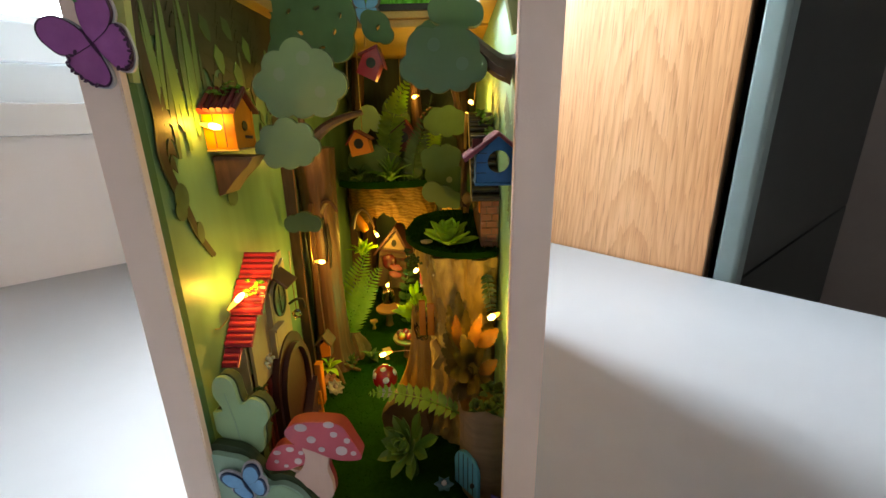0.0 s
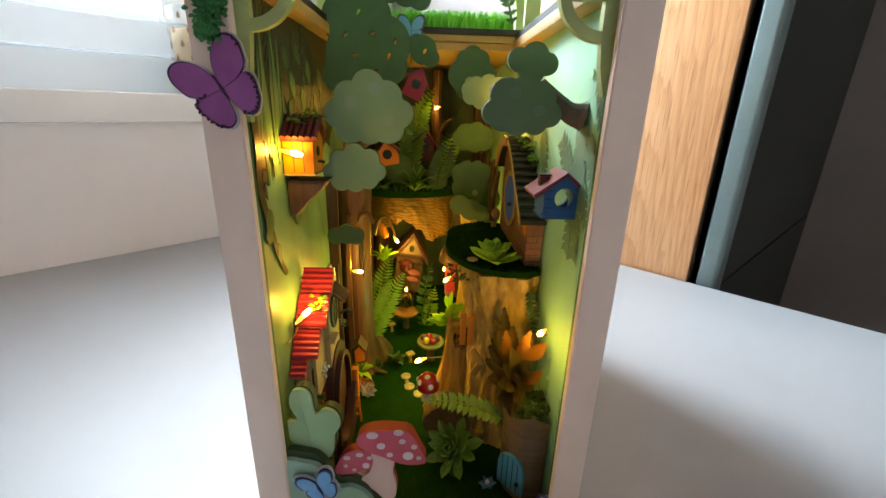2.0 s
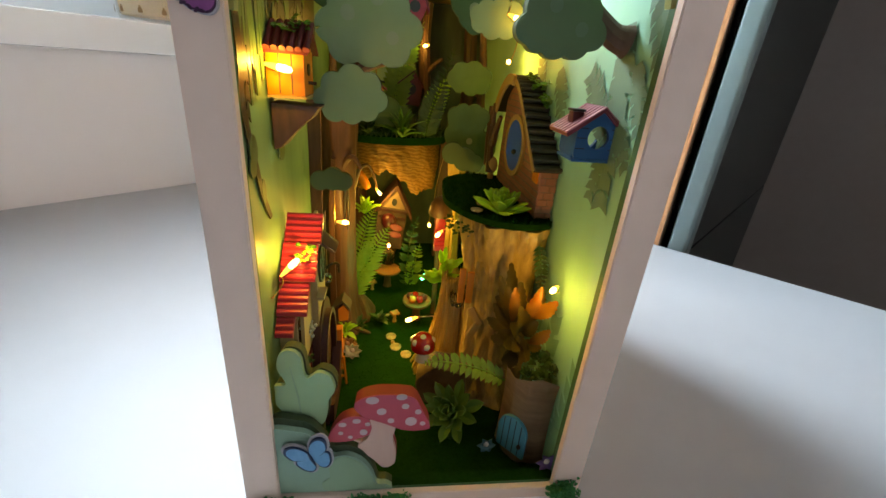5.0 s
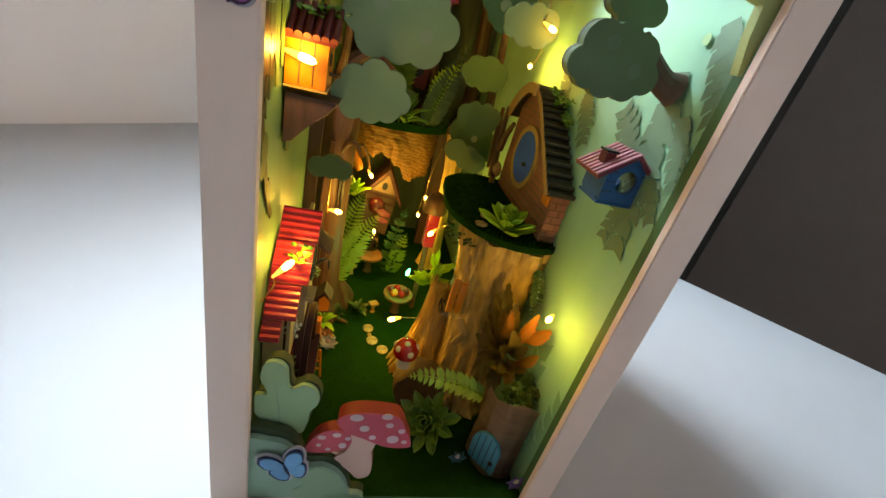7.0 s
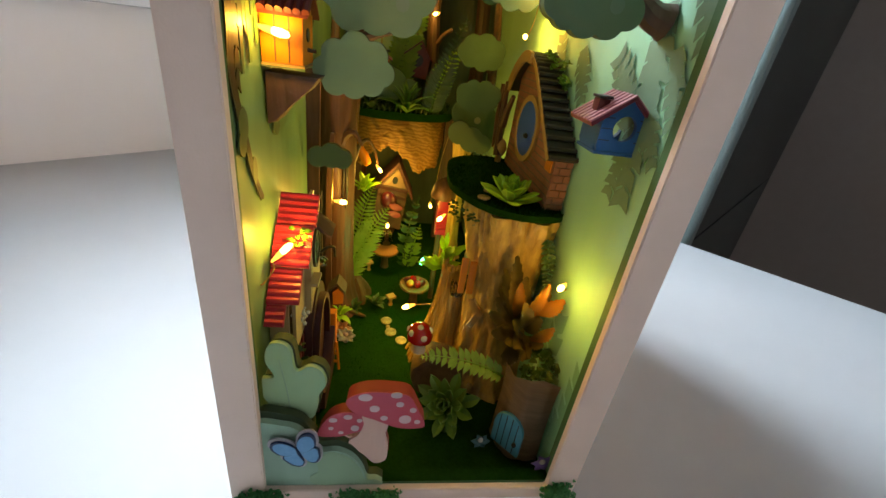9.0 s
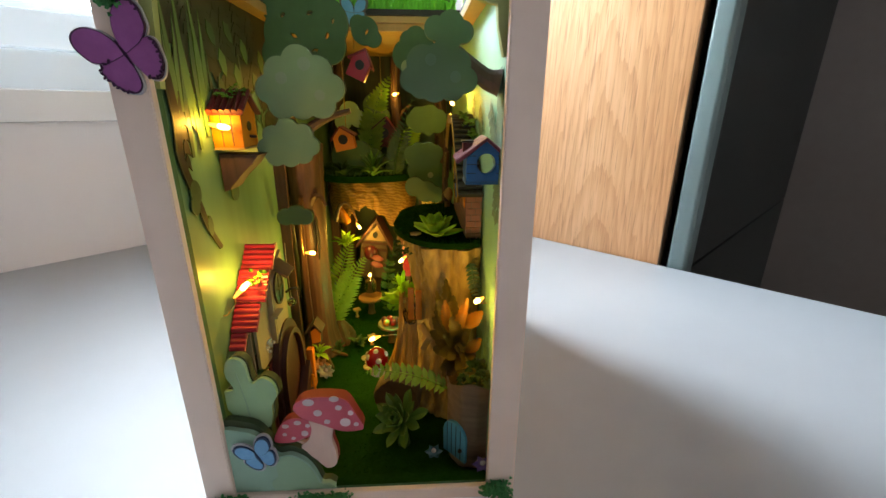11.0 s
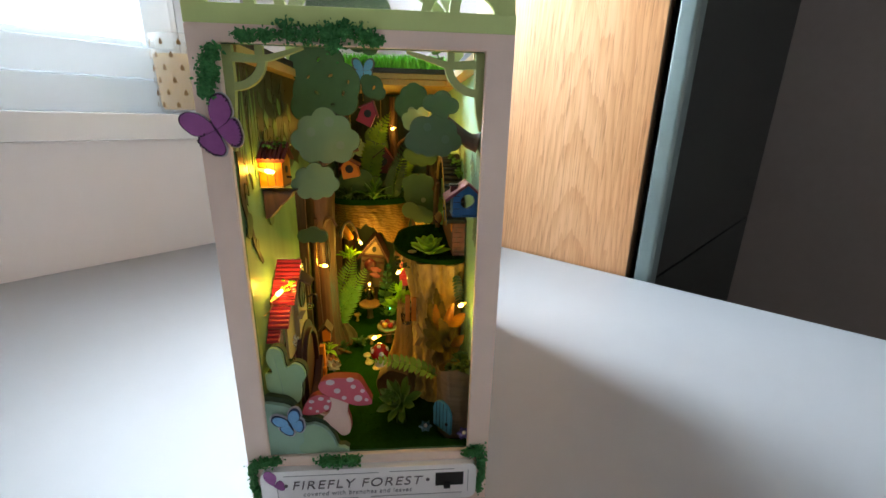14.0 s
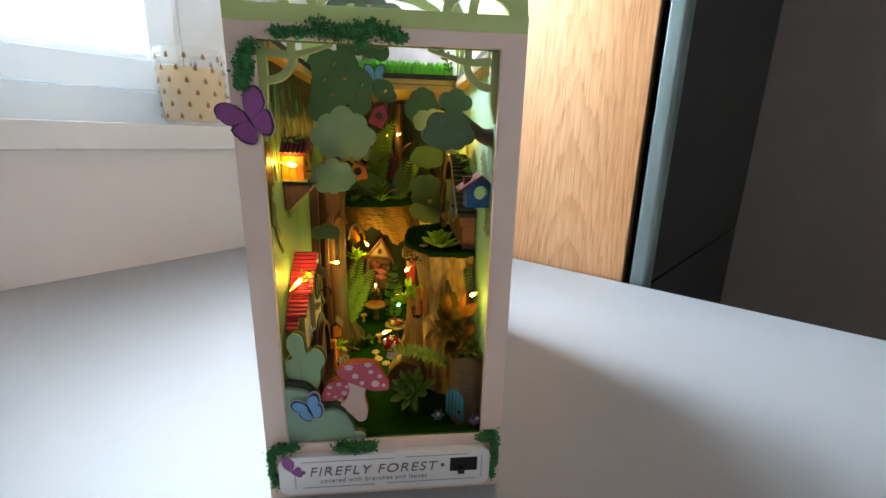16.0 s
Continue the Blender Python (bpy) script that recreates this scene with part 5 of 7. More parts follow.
limb = smooth_line([(50.2, 29, 175.5), (46, 29.4, 176.6), (41.5, 29.6, 180.0), (35.5, 29.4, 185)], 5)
solo("crown_branch", tube(B(), limb, [4.6 - 2.6 * (i / (len(limb) - 1)) ** 0.7 for i in range(len(limb))], 10), M_LIMB, (48, 29, 177), "brown branch growing from the mint wall", "branch")

# ---- plants ----


def succulent(at, r, n, material, label, tilt=0.0, up=0.55, width=0.32, shape=1.3, facing=(0, -1)):
    """A rosette: rings of thick pointed leaves, outer ones flatter and longer."""
    th = thing("succulent", at, label, "succulent plant", "succulents")
    m = Matrix.Translation(at) @ Matrix.Rotation(radians(tilt), 4, Vector((-facing[1], facing[0], 0)).normalized())
    for i in range(n):
        f = (i + 0.5) / n
        q = i * GOLD
        L = r * (1.0 - 0.45 * f) * rng.uniform(0.9, 1.1)
        e = radians(12 + 62 * f * up / 0.55)
        d = V(math.cos(q) * math.cos(e), math.sin(q) * math.cos(e), math.sin(e))
        nr = V(-math.cos(q) * math.sin(e), -math.sin(q) * math.sin(e), math.cos(e))
        bm = B()
        leaf(bm, d * r * 0.06 + V(0, 0, r * 0.2 * f), d * L + V(0, 0, r * 0.2 * f), r * width * (1.1 - 0.3 * f), nr, cup=0.35, arch=-0.05, n=7, shape=shape, thick=0.5)
        for v in bm.verts:
            v.co = m @ v.co
        part("leaf", bm, material, th)
    return th


def fern_frond(pts, w, material, at, label, n=16, normal=(0, -1, 0.3), leafw=0.34):
    """A frond: curved midrib with paired toothed leaflets that shorten to the tip."""
    th = thing("fern_frond", at, label, "fern", "ferns")
    line = smooth_line(pts, 8)
    part("midrib", tube(B(), line, [0.55 - 0.4 * i / (len(line) - 1) for i in range(len(line))], 5), material, th)
    bm = B()
    N = Vector(normal).normalized()
    for k in range(n):
        f = 0.08 + 0.92 * k / n
        i = min(len(line) - 2, int(f * (len(line) - 1)))
        p, t = line[i], (line[i + 1] - line[i]).normalized()
        sd = t.cross(N).normalized()
        L = w * (0.14 + 0.86 * math.sin(math.pi * min(1, 0.22 + 0.8 * f)))
        for sg in (-1, 1):
            tip = p + sd * sg * L + t * L * 0.45 + N * L * rng.uniform(-0.12, 0.2)
            leaf(bm, p, tip, L * leafw * 1.6, N, cup=0.2, arch=0.06, n=3, thick=0.2)
    part("foliage", bm, material, th)
    return th


def sprig(at, r, n, material, label, e0=20, e1=80, width=0.28, name="leafy_sprig"):
    th = thing(name, at, label, "plant")
    for i in range(n):
        q = i * GOLD + rng.uniform(-0.2, 0.2)
        e = radians(rng.uniform(e0, e1))
        d = V(math.cos(q) * math.cos(e), math.sin(q) * math.cos(e), math.sin(e))
        nr = V(-math.cos(q) * math.sin(e), -math.sin(q) * math.sin(e), math.cos(e))
        L = r * rng.uniform(0.75, 1.1)
        part("leaf", leaf(B(), Vector(at) + d * 0.6, Vector(at) + d * L, L * width, nr, cup=0.3, arch=0.12, n=5, thick=0.3), material, th)
    return th


def ivy(at, spots, n, size, material, label):
    bm = B()
    for _ in range(n):
        c = V(*rng.choice(spots)) + V(rng.gauss(0, size * 0.9), rng.gauss(0, size * 0.9), rng.gauss(0, size * 0.6))
        q = rng.uniform(0, 6.28)
        d = V(math.cos(q), math.sin(q), rng.uniform(-0.3, 0.7)).normalized()
        leaf(bm, c, c + d * size * rng.uniform(1.2, 2.0), size * 1.3, V(rng.uniform(-0.4, 0.4), -0.6, 1), n=3, thick=0.2)
    return solo("ivy_clump", bm, material, at, label, "plant")


# ---- wall birdhouse on its bracket, with a bulb in front ----
th = thing("yellow_birdhouse", (-44, 44, 153), "yellow wooden birdhouse with a dark red corrugated roof", "birdhouse")
# narrow front, broad side wall
part("front_wall", box(B(), -50.3, -39.8, 38.6, 39.8, 153, 166, bevel=0.15), M_YELLOW, th)
part("back_wall", box(B(), -50.3, -39.8, 51.0, 52.0, 153, 165), M_YELLOW, th)
sd = part("side_wall", plate(B(), [(39.9, 153), (50.9, 153), (50.9, 165.5), (45.4, 170.4), (39.9, 165.5)], -41.2, -39.9, axis="x"), M_YELLOW, th)
# Black disc in place of a cut hole and the shade in it.
part("hole_disc", plate(B(), circle2(45.3, 160.2, 1.7, n=16), -40.0, -39.6, axis="x"), M_BLACK, sd)
part("perch", tube(B(), [(-40.0, 45.3, 156.6), (-37.6, 45.3, 156.4)], 0.5), M_LOG, sd)
for x in (-46.9, -43.4):
    part("groove", box(B(), x, x + 0.3, 38.45, 38.62, 153.4, 166.6), M_BARK, th)
rf = part("roof", plate(B(), [(36.6, 165.0), (45.4, 171.8), (54, 165.0), (54, 164.0), (45.4, 170.7), (36.6, 164.0)], -50.4, -38.2, axis="x"), M_REDDK, th, "dark red corrugated roof")
for i in range(6):
    x = -49.3 + 2.15 * i
    part("rib", tube(B(), [(x, 36.2, 165.2), (x, 45.2, 172.2)], 1.0, 8), M_REDDK, rf)
part("floor", box(B(), -50.3, -39.4, 38.3, 52.4, 152.3, 152.9), M_WOOD, th)
th.location.z += 0.0008
ivy((-44, 44, 174), [(-47, 43, 171.5), (-43, 43, 172.5), (-39.5, 43.5, 172.5), (-45, 41, 170.5)], 34, 1.2, M_LEAF, "small green leaves lying on the birdhouse roof")
solo("wall_bracket", plate(B(), [(-50.3, 151.4), (-36.0, 151.0), (-39, 147.2), (-44, 143.5), (-47.6, 138.5), (-50.3, 137.6)], 40.5, 50.5, bevel=0.4), M_BARK, (-44, 45, 151), "purple-brown wooden bracket under the yellow birdhouse", "bracket")

# ---- blue birdhouse ----
th = thing("blue_birdhouse", (43, 29, 142), "blue planked birdhouse with a pink striped roof and chimney", "birdhouse")


def holed(bm, outline, hole, y0, y1):
    """A board whose outline has a round hole; the two have the same number of points."""
    o0, h0 = [bm.verts.new((u, y0, v)) for u, v in outline], [bm.verts.new((u, y0, v)) for u, v in hole]
    o1, h1 = [bm.verts.new((u, y1, v)) for u, v in outline], [bm.verts.new((u, y1, v)) for u, v in hole]
    n = len(outline)
    for i in range(n):
        j = (i + 1) % n
        bm.faces.new((o0[i], o0[j], h0[j], h0[i]))
        bm.faces.new((o1[i], h1[i], h1[j], o1[j]))
        bm.faces.new((o0[i], o1[i], o1[j], o0[j]))
        bm.faces.new((h0[i], h0[j], h1[j], h1[i]))
    return bm


def ray_outline(poly, c, n=40):
    """The polygon sampled at even angles about c."""
    out = []
    for k in range(n):
        q = 2 * math.pi * k / n
        d = Vector((math.cos(q), math.sin(q)))
        best = None
        for i in range(len(poly)):
            a, b = Vector(poly[i]) - Vector(c), Vector(poly[(i + 1) % len(poly)]) - Vector(c)
            e = b - a
            den = d.x * e.y - d.y * e.x
            if abs(den) < 1e-9:
                continue
            t = (a.x * e.y - a.y * e.x) / den
            u = (a.x * d.y - a.y * d.x) / den
            if t > 0 and -1e-6 <= u <= 1 + 1e-6 and (best is None or t < best):
                best = t
        out.append((c[0] + d.x * best, c[1] + d.y * best))
    return out


HC, HR = (43.4, 148.8), 3.3
gable = [(36.6, 142.6), (50.2, 142.6), (50.2, 150.6), (43.2, 156.2), (36.6, 150.6)]
for y in (23.0, 33.0):
    part("front_wall" if y < 30 else "back_wall", holed(B(), ray_outline(gable, HC), circle2(*HC, HR if y < 30 else 5.2, n=40), y, y + 1.4), M_BLUE, th)
part("side_wall", box(B(), 36.6, 37.8, 24.5, 32.9, 142.6, 150.6), M_BLUE, th)
part("side_wall", box(B(), 48.9, 50.2, 24.5, 32.9, 142.6, 150.6), M_BLUE, th)
part("floor", box(B(), 36.4, 50.2, 22.8, 34.6, 141.7, 142.5), M_BLUE, th)
for z in (145.4, 148.4, 151.2):
    for x0, x1 in ((36.8, HC[0] - 3.6), (HC[0] + 3.6, 50.0)):
        part("plank_line", box(B(), x0, x1, 22.92, 23.02, z, z + 0.25), M_BLACK, th)
for sg, x1, z1 in ((-1, 32.8, 149.8), (1, 50.6, 151.2)):
    n = 7
    d = Vector((x1 - 43.2, z1 - 157.2))
    nn = Vector((-d.y, d.x)).normalized() * (1.0 if sg > 0 else -1.0)
    rf = part("roof", plate(B(), [(43.2, 157.2), (x1, z1), (x1 - nn.x * 0.9, z1 - nn.y * 0.9 * sg if sg > 0 else z1 - 1.0), (43.2, 156.25)], 21.6, 36.0), M_MAROON, th, "pink and maroon striped roof")
    for k in range(n):
        y = 21.7 + 14.4 * k / n
        part("stripe", plate(B(), [(43.2, 157.6), (x1 - 0.2 * sg * -1, z1 + 0.45), (x1, z1), (43.2, 157.15)], y, y + 1.15), M_PINK, rf)
part("chimney", box(B(), 35.6, 38.8, 26, 29.4, 152.0, 155.4, bevel=0.2), M_REDDK, th, "dark red chimney")
part("chimney_cap", box(B(), 35.2, 39.2, 25.6, 29.8, 155.5, 156.2, bevel=0.2), M_ROOFDK, th)

th.location += Vector((0.0026, 0.0018, 0.0010))

# ---- big stump with turf top ----
def wavy(k, amp, ph=0.0):
    return lambda q, z: 1 + amp * math.sin(k * q + ph + z * 0.05) + 0.5 * amp * math.sin((2 * k + 1) * q + z * 0.11) + 0.4 * amp * noise.noise(V(math.cos(q) * 2, math.sin(q) * 2, z * 0.06))


def clip_wall(bm, x=50.3):
    for v in bm.verts:
        v.co.x = min(v.co.x, x)
    return bm


th = thing("tree_stump", (36, 73, 24), "tall straw-brown papery tree stump with a turf top", "tree stump")


def wrinkled(k, amp, fine, ph=0.0):
    """Wavy bark with creased folds that drift round the trunk."""
    base = wavy(k, amp, ph)

    def f(q, z):
        p = V(math.cos(q) * 2.2, math.sin(q) * 2.2, z * 0.045)
        drift = noise.noise(p * 0.8) * 5.0
        crease = abs(math.sin(q * 9 + z * 0.16 + drift)) ** 0.5
        return base(q, z) * (1 - fine * (1 - crease) + fine * 0.6 * noise.noise(V(q * 9, drift, z * 0.35)))

    return f


def rows_of(prof, k=6):
    """A profile with k smooth steps between its given rows."""
    return [(p[0], p[1]) for p in smooth_line(prof, k)]


bark = lathe(B(), rows_of([(24, 0), (21, 5), (19, 14), (17.5, 26), (17, 40), (17.5, 55), (19, 68), (21, 80), (21.5, 85.6)]), 110, (38, 72, 24), wob=wrinkled(7, 0.05, 0.075))
part("bark", clip_wall(bark), M_STUMP, th)
top = closed_line([(10, 80), (13, 69), (19, 59), (27, 52.5), (36, 50), (45, 51), (50, 54), (50.3, 75), (50.3, 118), (40, 124), (26, 124), (14, 112), (11, 96)], 5)
top = [(min(x, 50.3), y) for x, y in top]
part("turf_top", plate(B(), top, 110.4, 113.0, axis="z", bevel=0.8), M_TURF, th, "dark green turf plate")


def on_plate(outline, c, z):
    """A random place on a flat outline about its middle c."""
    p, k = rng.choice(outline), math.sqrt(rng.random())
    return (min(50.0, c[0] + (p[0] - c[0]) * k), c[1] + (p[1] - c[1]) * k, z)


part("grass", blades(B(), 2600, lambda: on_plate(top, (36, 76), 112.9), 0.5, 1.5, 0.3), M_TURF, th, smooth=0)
for k, (x, y, z) in enumerate(((12, 72, 107), (13, 66, 104), (15, 62, 108), (11.5, 76, 103), (17, 58, 108))):
    ivy((x, y, z), [(x, y, z), (x + 1, y - 1, z - 2)], 12, 0.9, M_LEAFDK, "tiny dark ivy leaves at the stump's rim")

# flared root trunk
th = thing("flared_root", (21, 76, 24), "yellow-lit straw coloured flared tree root", "tree root")
fl = lathe(B(), rows_of([(13, 0), (10.5, 5), (8, 13), (6.2, 24), (5.2, 36), (4.8, 46), (4.4, 50)], 5), 90, (17, 76, 24), wob=wrinkled(9, 0.08, 0.09, 1.0))
part("bark", fl, M_LITSTRAW, th)
straw = random.Random(5)
bm = B()
for k in range(150):
    q = radians(straw.uniform(120, 330))
    top, foot = straw.uniform(3.6, 5.4), straw.uniform(8, 14.5)
    z1 = straw.uniform(40, 54)
    line = []
    for i in range(7):
        f = i / 6
        r = foot + (top - foot) * (1 - (1 - f) ** 2.2)
        a = q + 0.10 * math.sin(3 * f + k)
        line.append((17 + r * math.cos(a) - 3.5 * (1 - f) ** 2, 76 + r * math.sin(a), 24.2 + z1 * f))
    tube(bm, line, [0.55 - 0.3 * i / 6 for i in range(7)], 4, caps=False)
part("fibre", bm, M_LITSTRAW, th, "loose straw fibres spreading to the ground")
for (x, y, z, rz, ry) in ((25, 58.5, 66, -30, 55), (25.5, 58, 60.5, 10, 120)):
    m = Matrix.Translation((x, y, z)) @ Euler((0, radians(ry), radians(rz))).to_matrix().to_4x4()
    solo("wooden_slip", box(B(), -4.2, 4.2, -0.5, 0.5, -1.7, 1.7, m=m, bevel=0.15), M_WOOD, (x, y, z), "small pale wooden slip stuck to the root", "wooden slip", "wooden slips")

gate = thing("plank_gate", (20, 63, 71), "small gate of two yellow planks between root and stump", "gate")
for x0, x1, z1 in ((16.8, 19.6, 87.5), (20.4, 23.4, 86.0)):
    part("plank", box(B(), x0, x1, 61.0, 62.2, 71.0, z1, bevel=0.2), M_YELLOW, gate)
part("crossbar", box(B(), 17.0, 23.6, 62.3, 63.2, 77.0, 79.0, bevel=0.2), M_LOG, gate)

# ---- hobbit-style house on the stump ----
H = Matrix.Translation((43.2, 97, 112.6)) @ Matrix.Rotation(radians(-90), 4, "Z")
th = thing("round_door_cottage", (44, 90, 113), "miniature brick cottage with a round blue door and dark ribbed roof", "miniature house")
DEP, WID, WALLH = 7.0, 40.0, 20.0
slope = [tuple(p) for p in smooth_line([(41.5, 19.6), (32, 27.6), (23, 35.0), (14, 42.6), (7, 47.6), (1, 50.0), (-5, 50.2), (-11, 48), (-18, 43), (-25, 34.5)], 4)]
face = [(WID, 0), (WID, 21.2)] + [(x, z - 0.6) for x, z in slope if -21 < x < WID - 1] + [(-21, 0)]
gb = part("gable", plate(B(), face, 0, 1.2, m=H), M_BRICK, th, "brick gable")
top_at = lambda x: next((z for (x1, z1), (x0, z) in zip(slope, slope[1:]) if x0 <= x), 20.0)
for k in range(17):
    z = 2.4 + 2.75 * k
    xs = [x for x in [WID - 0.5 - 0.5 * i for i in range(150)] if top_at(x) - 1.4 > z]
    if len(xs) > 4:
        part("mortar_course", box(B(), max(-20, xs[-1]), xs[0], -0.12, 0.02, z, z + 0.45, m=H), M_MORTAR, gb, smooth=0)
sw = part("side_wall", box(B(), WID - 1.2, WID, 1.3, DEP, 0, WALLH, m=H), M_MORTAR, th, "brick side wall")
for row in range(7):
    for c in range(4):
        y0 = 0.3 + c * 4.1 - (2.0 if row % 2 else 0)
        y0c, y1c = max(-0.1, y0), min(DEP - 0.1, y0 + 3.8)
        if y1c - y0c > 0.6:
            part("brick", box(B(), WID - 0.1, WID + 0.5, y0c, y1c, 0.2 + row * 2.8, 2.7 + row * 2.8, m=H, bevel=0.12), M_BRICK, sw, smooth=0)
# Yellow colour stands for the window's glow; nothing shines here.
part("window_glow", box(B(), 33.0, 38.6, -0.75, -0.2, 14.0, 20.0, m=H), M_YELLOW, th, "small window panel coloured yellow for its glow")
rf = part("roof", stroke(B(), slope, 1.3, -3.6, DEP, m=H), M_ROOFDK, th, "dark brown ribbed barrel roof")
ribs = [p for p in slope if p[0] > -4]
path, acc = [V(p[0], 0, p[1]) for p in ribs], 0.0
for i in range(17):
    f = i / 16 * (len(path) - 1)
    k = min(len(path) - 2, int(f))
    p = path[k].lerp(path[k + 1], f - k) + V(0.6, 0, 0.9)
    part("rib", tube(B(), [H @ (p + V(0, -3.5, 0)), H @ (p + V(0, DEP, 0))], 0.95, 7), M_ROOFRIB, rf)
lip = [p for p in slope if p[0] < 3]
part("barge_board", stroke(B(), lip, 4.2, -5.0, -3.7, m=H), M_WOOD, th, "yellow wooden barge board")
part("edge_board", stroke(B(), [p for p in slope if p[0] > 2], 1.8, -4.1, -3.65, m=H), M_WOOD, th, "wooden roof edge")
dr = part("door", plate(B(), circle2(4.0, 22.3, 11.8, 11.4, 44), -1.0, -0.15, m=H), M_BLUEDOOR, th, "round cornflower blue door")
part("door_ring", stroke(B(), [(4.0 + 12.9 * math.cos(radians(a)), 22.3 + 12.5 * math.sin(radians(a))) for a in range(0, 361, 9)], 2.4, -1.3, -0.14, m=H), M_WOOD, dr, "wooden door surround")
part("knob", ball(B(), H @ V(8.0, -1.9, 20.2), 1.1), M_ROOFDK, dr, "dark door knob")
part("log_post", tube(B(), [H @ V(-20.0, -4.0, 0), H @ V(-20.0, -4.0, 6)], 1.6, 8), M_WOOD, th)
part("acorn", ball(B(), H @ V(-20.0, -4.0, 7.5), 4.2, 2, (0.8, 0.9, 1.1)), M_WOOD, th)
for p0, p1 in (((-18, -5.5, 4), (-24, -5, 38)), ((-20, -5, 18), (-10, -5, 33)), ((-26, -5, 6), (-32, -5, 36))):
    part("branch", tube(B(), [H @ V(*p0), H @ (V(*p0) * 0.5 + V(*p1) * 0.5 + V(-1.5, 0, 0)), H @ V(*p1)], [2.0, 1.6, 1.0], 7), M_TRUNK, th)
ivy((47, 84, 162), [(45, 88, 164), (47, 84, 161), (49, 80, 157), (48, 83, 161), (49, 78, 155)], 60, 1.5, M_LEAF, "bright green leaves draped over the cottage roof")
succulent((30, 59, 113.5), 13, 22, M_LEAFLT, "bright green succulent on the stump's turf", up=0.72, width=0.44, shape=1.7)
for x, y in ((21, 62), (25, 70)):
    solo("flat_stone", lathe(B(), [(0.1, 0), (2.4, 0.2), (2.6, 0.7), (0.1, 1.0)], 12, (x, y, 113.4), caps=False), M_STONE, (x, y, 113.4), "flat speckled stepping stone on the turf", "stone", "stepping stones")
fern_frond([(45, 50.5, 104), (46, 48, 98), (47, 47, 91), (47.5, 47, 84)], 3.2, M_LEAFDK, (46, 48, 104), "small trailing green vine hanging down the stump", 12)

# ---- autumn plant ----
moved(-1, 0, 3)
th = thing("autumn_plant", (37, 40, 60), "orange and brown broad-leaved artificial plant", "plant")
FOOT = V(41, 42, 60)


def toothed_leaf(bm, base, tip, width, normal, n=9, cup=0.3, arch=0.12):
    """A broad leaf whose rim runs out in small teeth, thin but with two sides."""
    base, tip, normal = Vector(base), Vector(tip), Vector(normal).normalized()
    ax = tip - base
    side = ax.cross(normal).normalized()
    up = side.cross(ax).normalized()
    L = ax.length
    rows = []
    for i in range(2 * n + 1):
        f = i / (2 * n)
        w = width / 2 * (math.sin(math.pi * min(1.0, 0.06 + 0.94 * f ** 1.35))) ** 0.75 * (1.0 if i % 2 else 0.80)
        c = base + ax * (f + (0.035 if i % 2 else 0.0)) + up * (arch * L * math.sin(math.pi * f))
        rows.append([bm.verts.new(c + side * w * k + up * (cup * w * abs(k))) for k in (-1, -0.5, 0, 0.5, 1)])
    for u, v in zip(rows, rows[1:]):
        for j in range(4):
            bm.faces.new((u[j], v[j], v[j + 1], u[j + 1]))
    bmesh.ops.solidify(bm, geom=bm.faces[:], thickness=0.22)
    return bm


for dx, z, y, w in ((31, 90, 38, 6.5), (30, 85, 42, 5), (30, 72, 36, 5.5), (32, 60, 33, 6), (36, 84, 34, 6.5), (33, 77, 33, 6.5), (38, 90, 42, 6), (29, 79, 44, 5), (44, 78, 33, 6), (35, 66, 31, 7), (48, 86, 42, 5.5), (29, 65, 41, 5.5), (40, 71, 30, 6.5), (47, 67, 32, 5.5), (30, 81, 46, 6.5), (28, 71, 46, 5), (33, 57, 32, 7), (42, 62, 30, 6), (31, 90, 47, 4.5), (35, 95, 48, 5), (38, 62, 29, 6.5), (31, 69, 31, 6)):
    tip = V(dx, y, z)
    b0 = FOOT + (tip - FOOT) * 0.25 + V(0, rng.uniform(-1.5, 1.5), 3)
    part("leaf", toothed_leaf(B(), b0, tip, w * 1.05, (rng.uniform(-0.6, 0.4), -0.9, rng.uniform(0.1, 0.7)), arch=rng.uniform(0.04, 0.16)), M_BROWNLEAF, th, smooth=60)
for b0, tip, w in (((39, 39, 72), (43.0, 33, 93), 5.0), ((42, 36, 78), (49, 31, 88), 6.4), ((43, 36, 66), (49, 32, 75), 5.5), ((36, 39, 74), (34, 36, 91), 4.6)):
    part("leaf", toothed_leaf(B(), b0, tip, w, (-0.2, -0.9, 0.3)), M_ORANGELEAF, th, "orange leaf", smooth=60)
moved()
# ---- small stump house with a teal door ----
SC = (43.0, 28.0)
moved(2.5, 2, 3.5)
th = thing("bark_stump_house", (40, 24, 24), "brown bark-paper stump house with a teal arched door", "miniature house")
def rim(q, z):
    return 1 + 0.03 * math.sin(5 * q) + 0.02 * math.sin(11 * q)
bm = lathe(B(), [(11.6, -3.4), (11.2, 8), (11.0, 20), (11.3, 30), (11.8, 37)], 30, (SC[0], SC[1], 24), 128, 292, rim)
for v in bm.verts:
    if v.co.z > 60:
        a = math.atan2(v.co.y - SC[1], v.co.x - SC[0])
        v.co.z += 2.2 * math.sin(3.1 * a + 1) - 1.0
bmesh.ops.solidify(bm, geom=bm.faces[:], thickness=0.9)
part("bark_wall", clip_wall(bm), M_BARKPAPER, th)
DA = radians(222)
DM = Matrix.Translation((SC[0] + 11.6 * math.cos(DA), SC[1] + 11.6 * math.sin(DA), 24.4)) @ Matrix.Rotation(DA + math.pi / 2, 4, "Z")
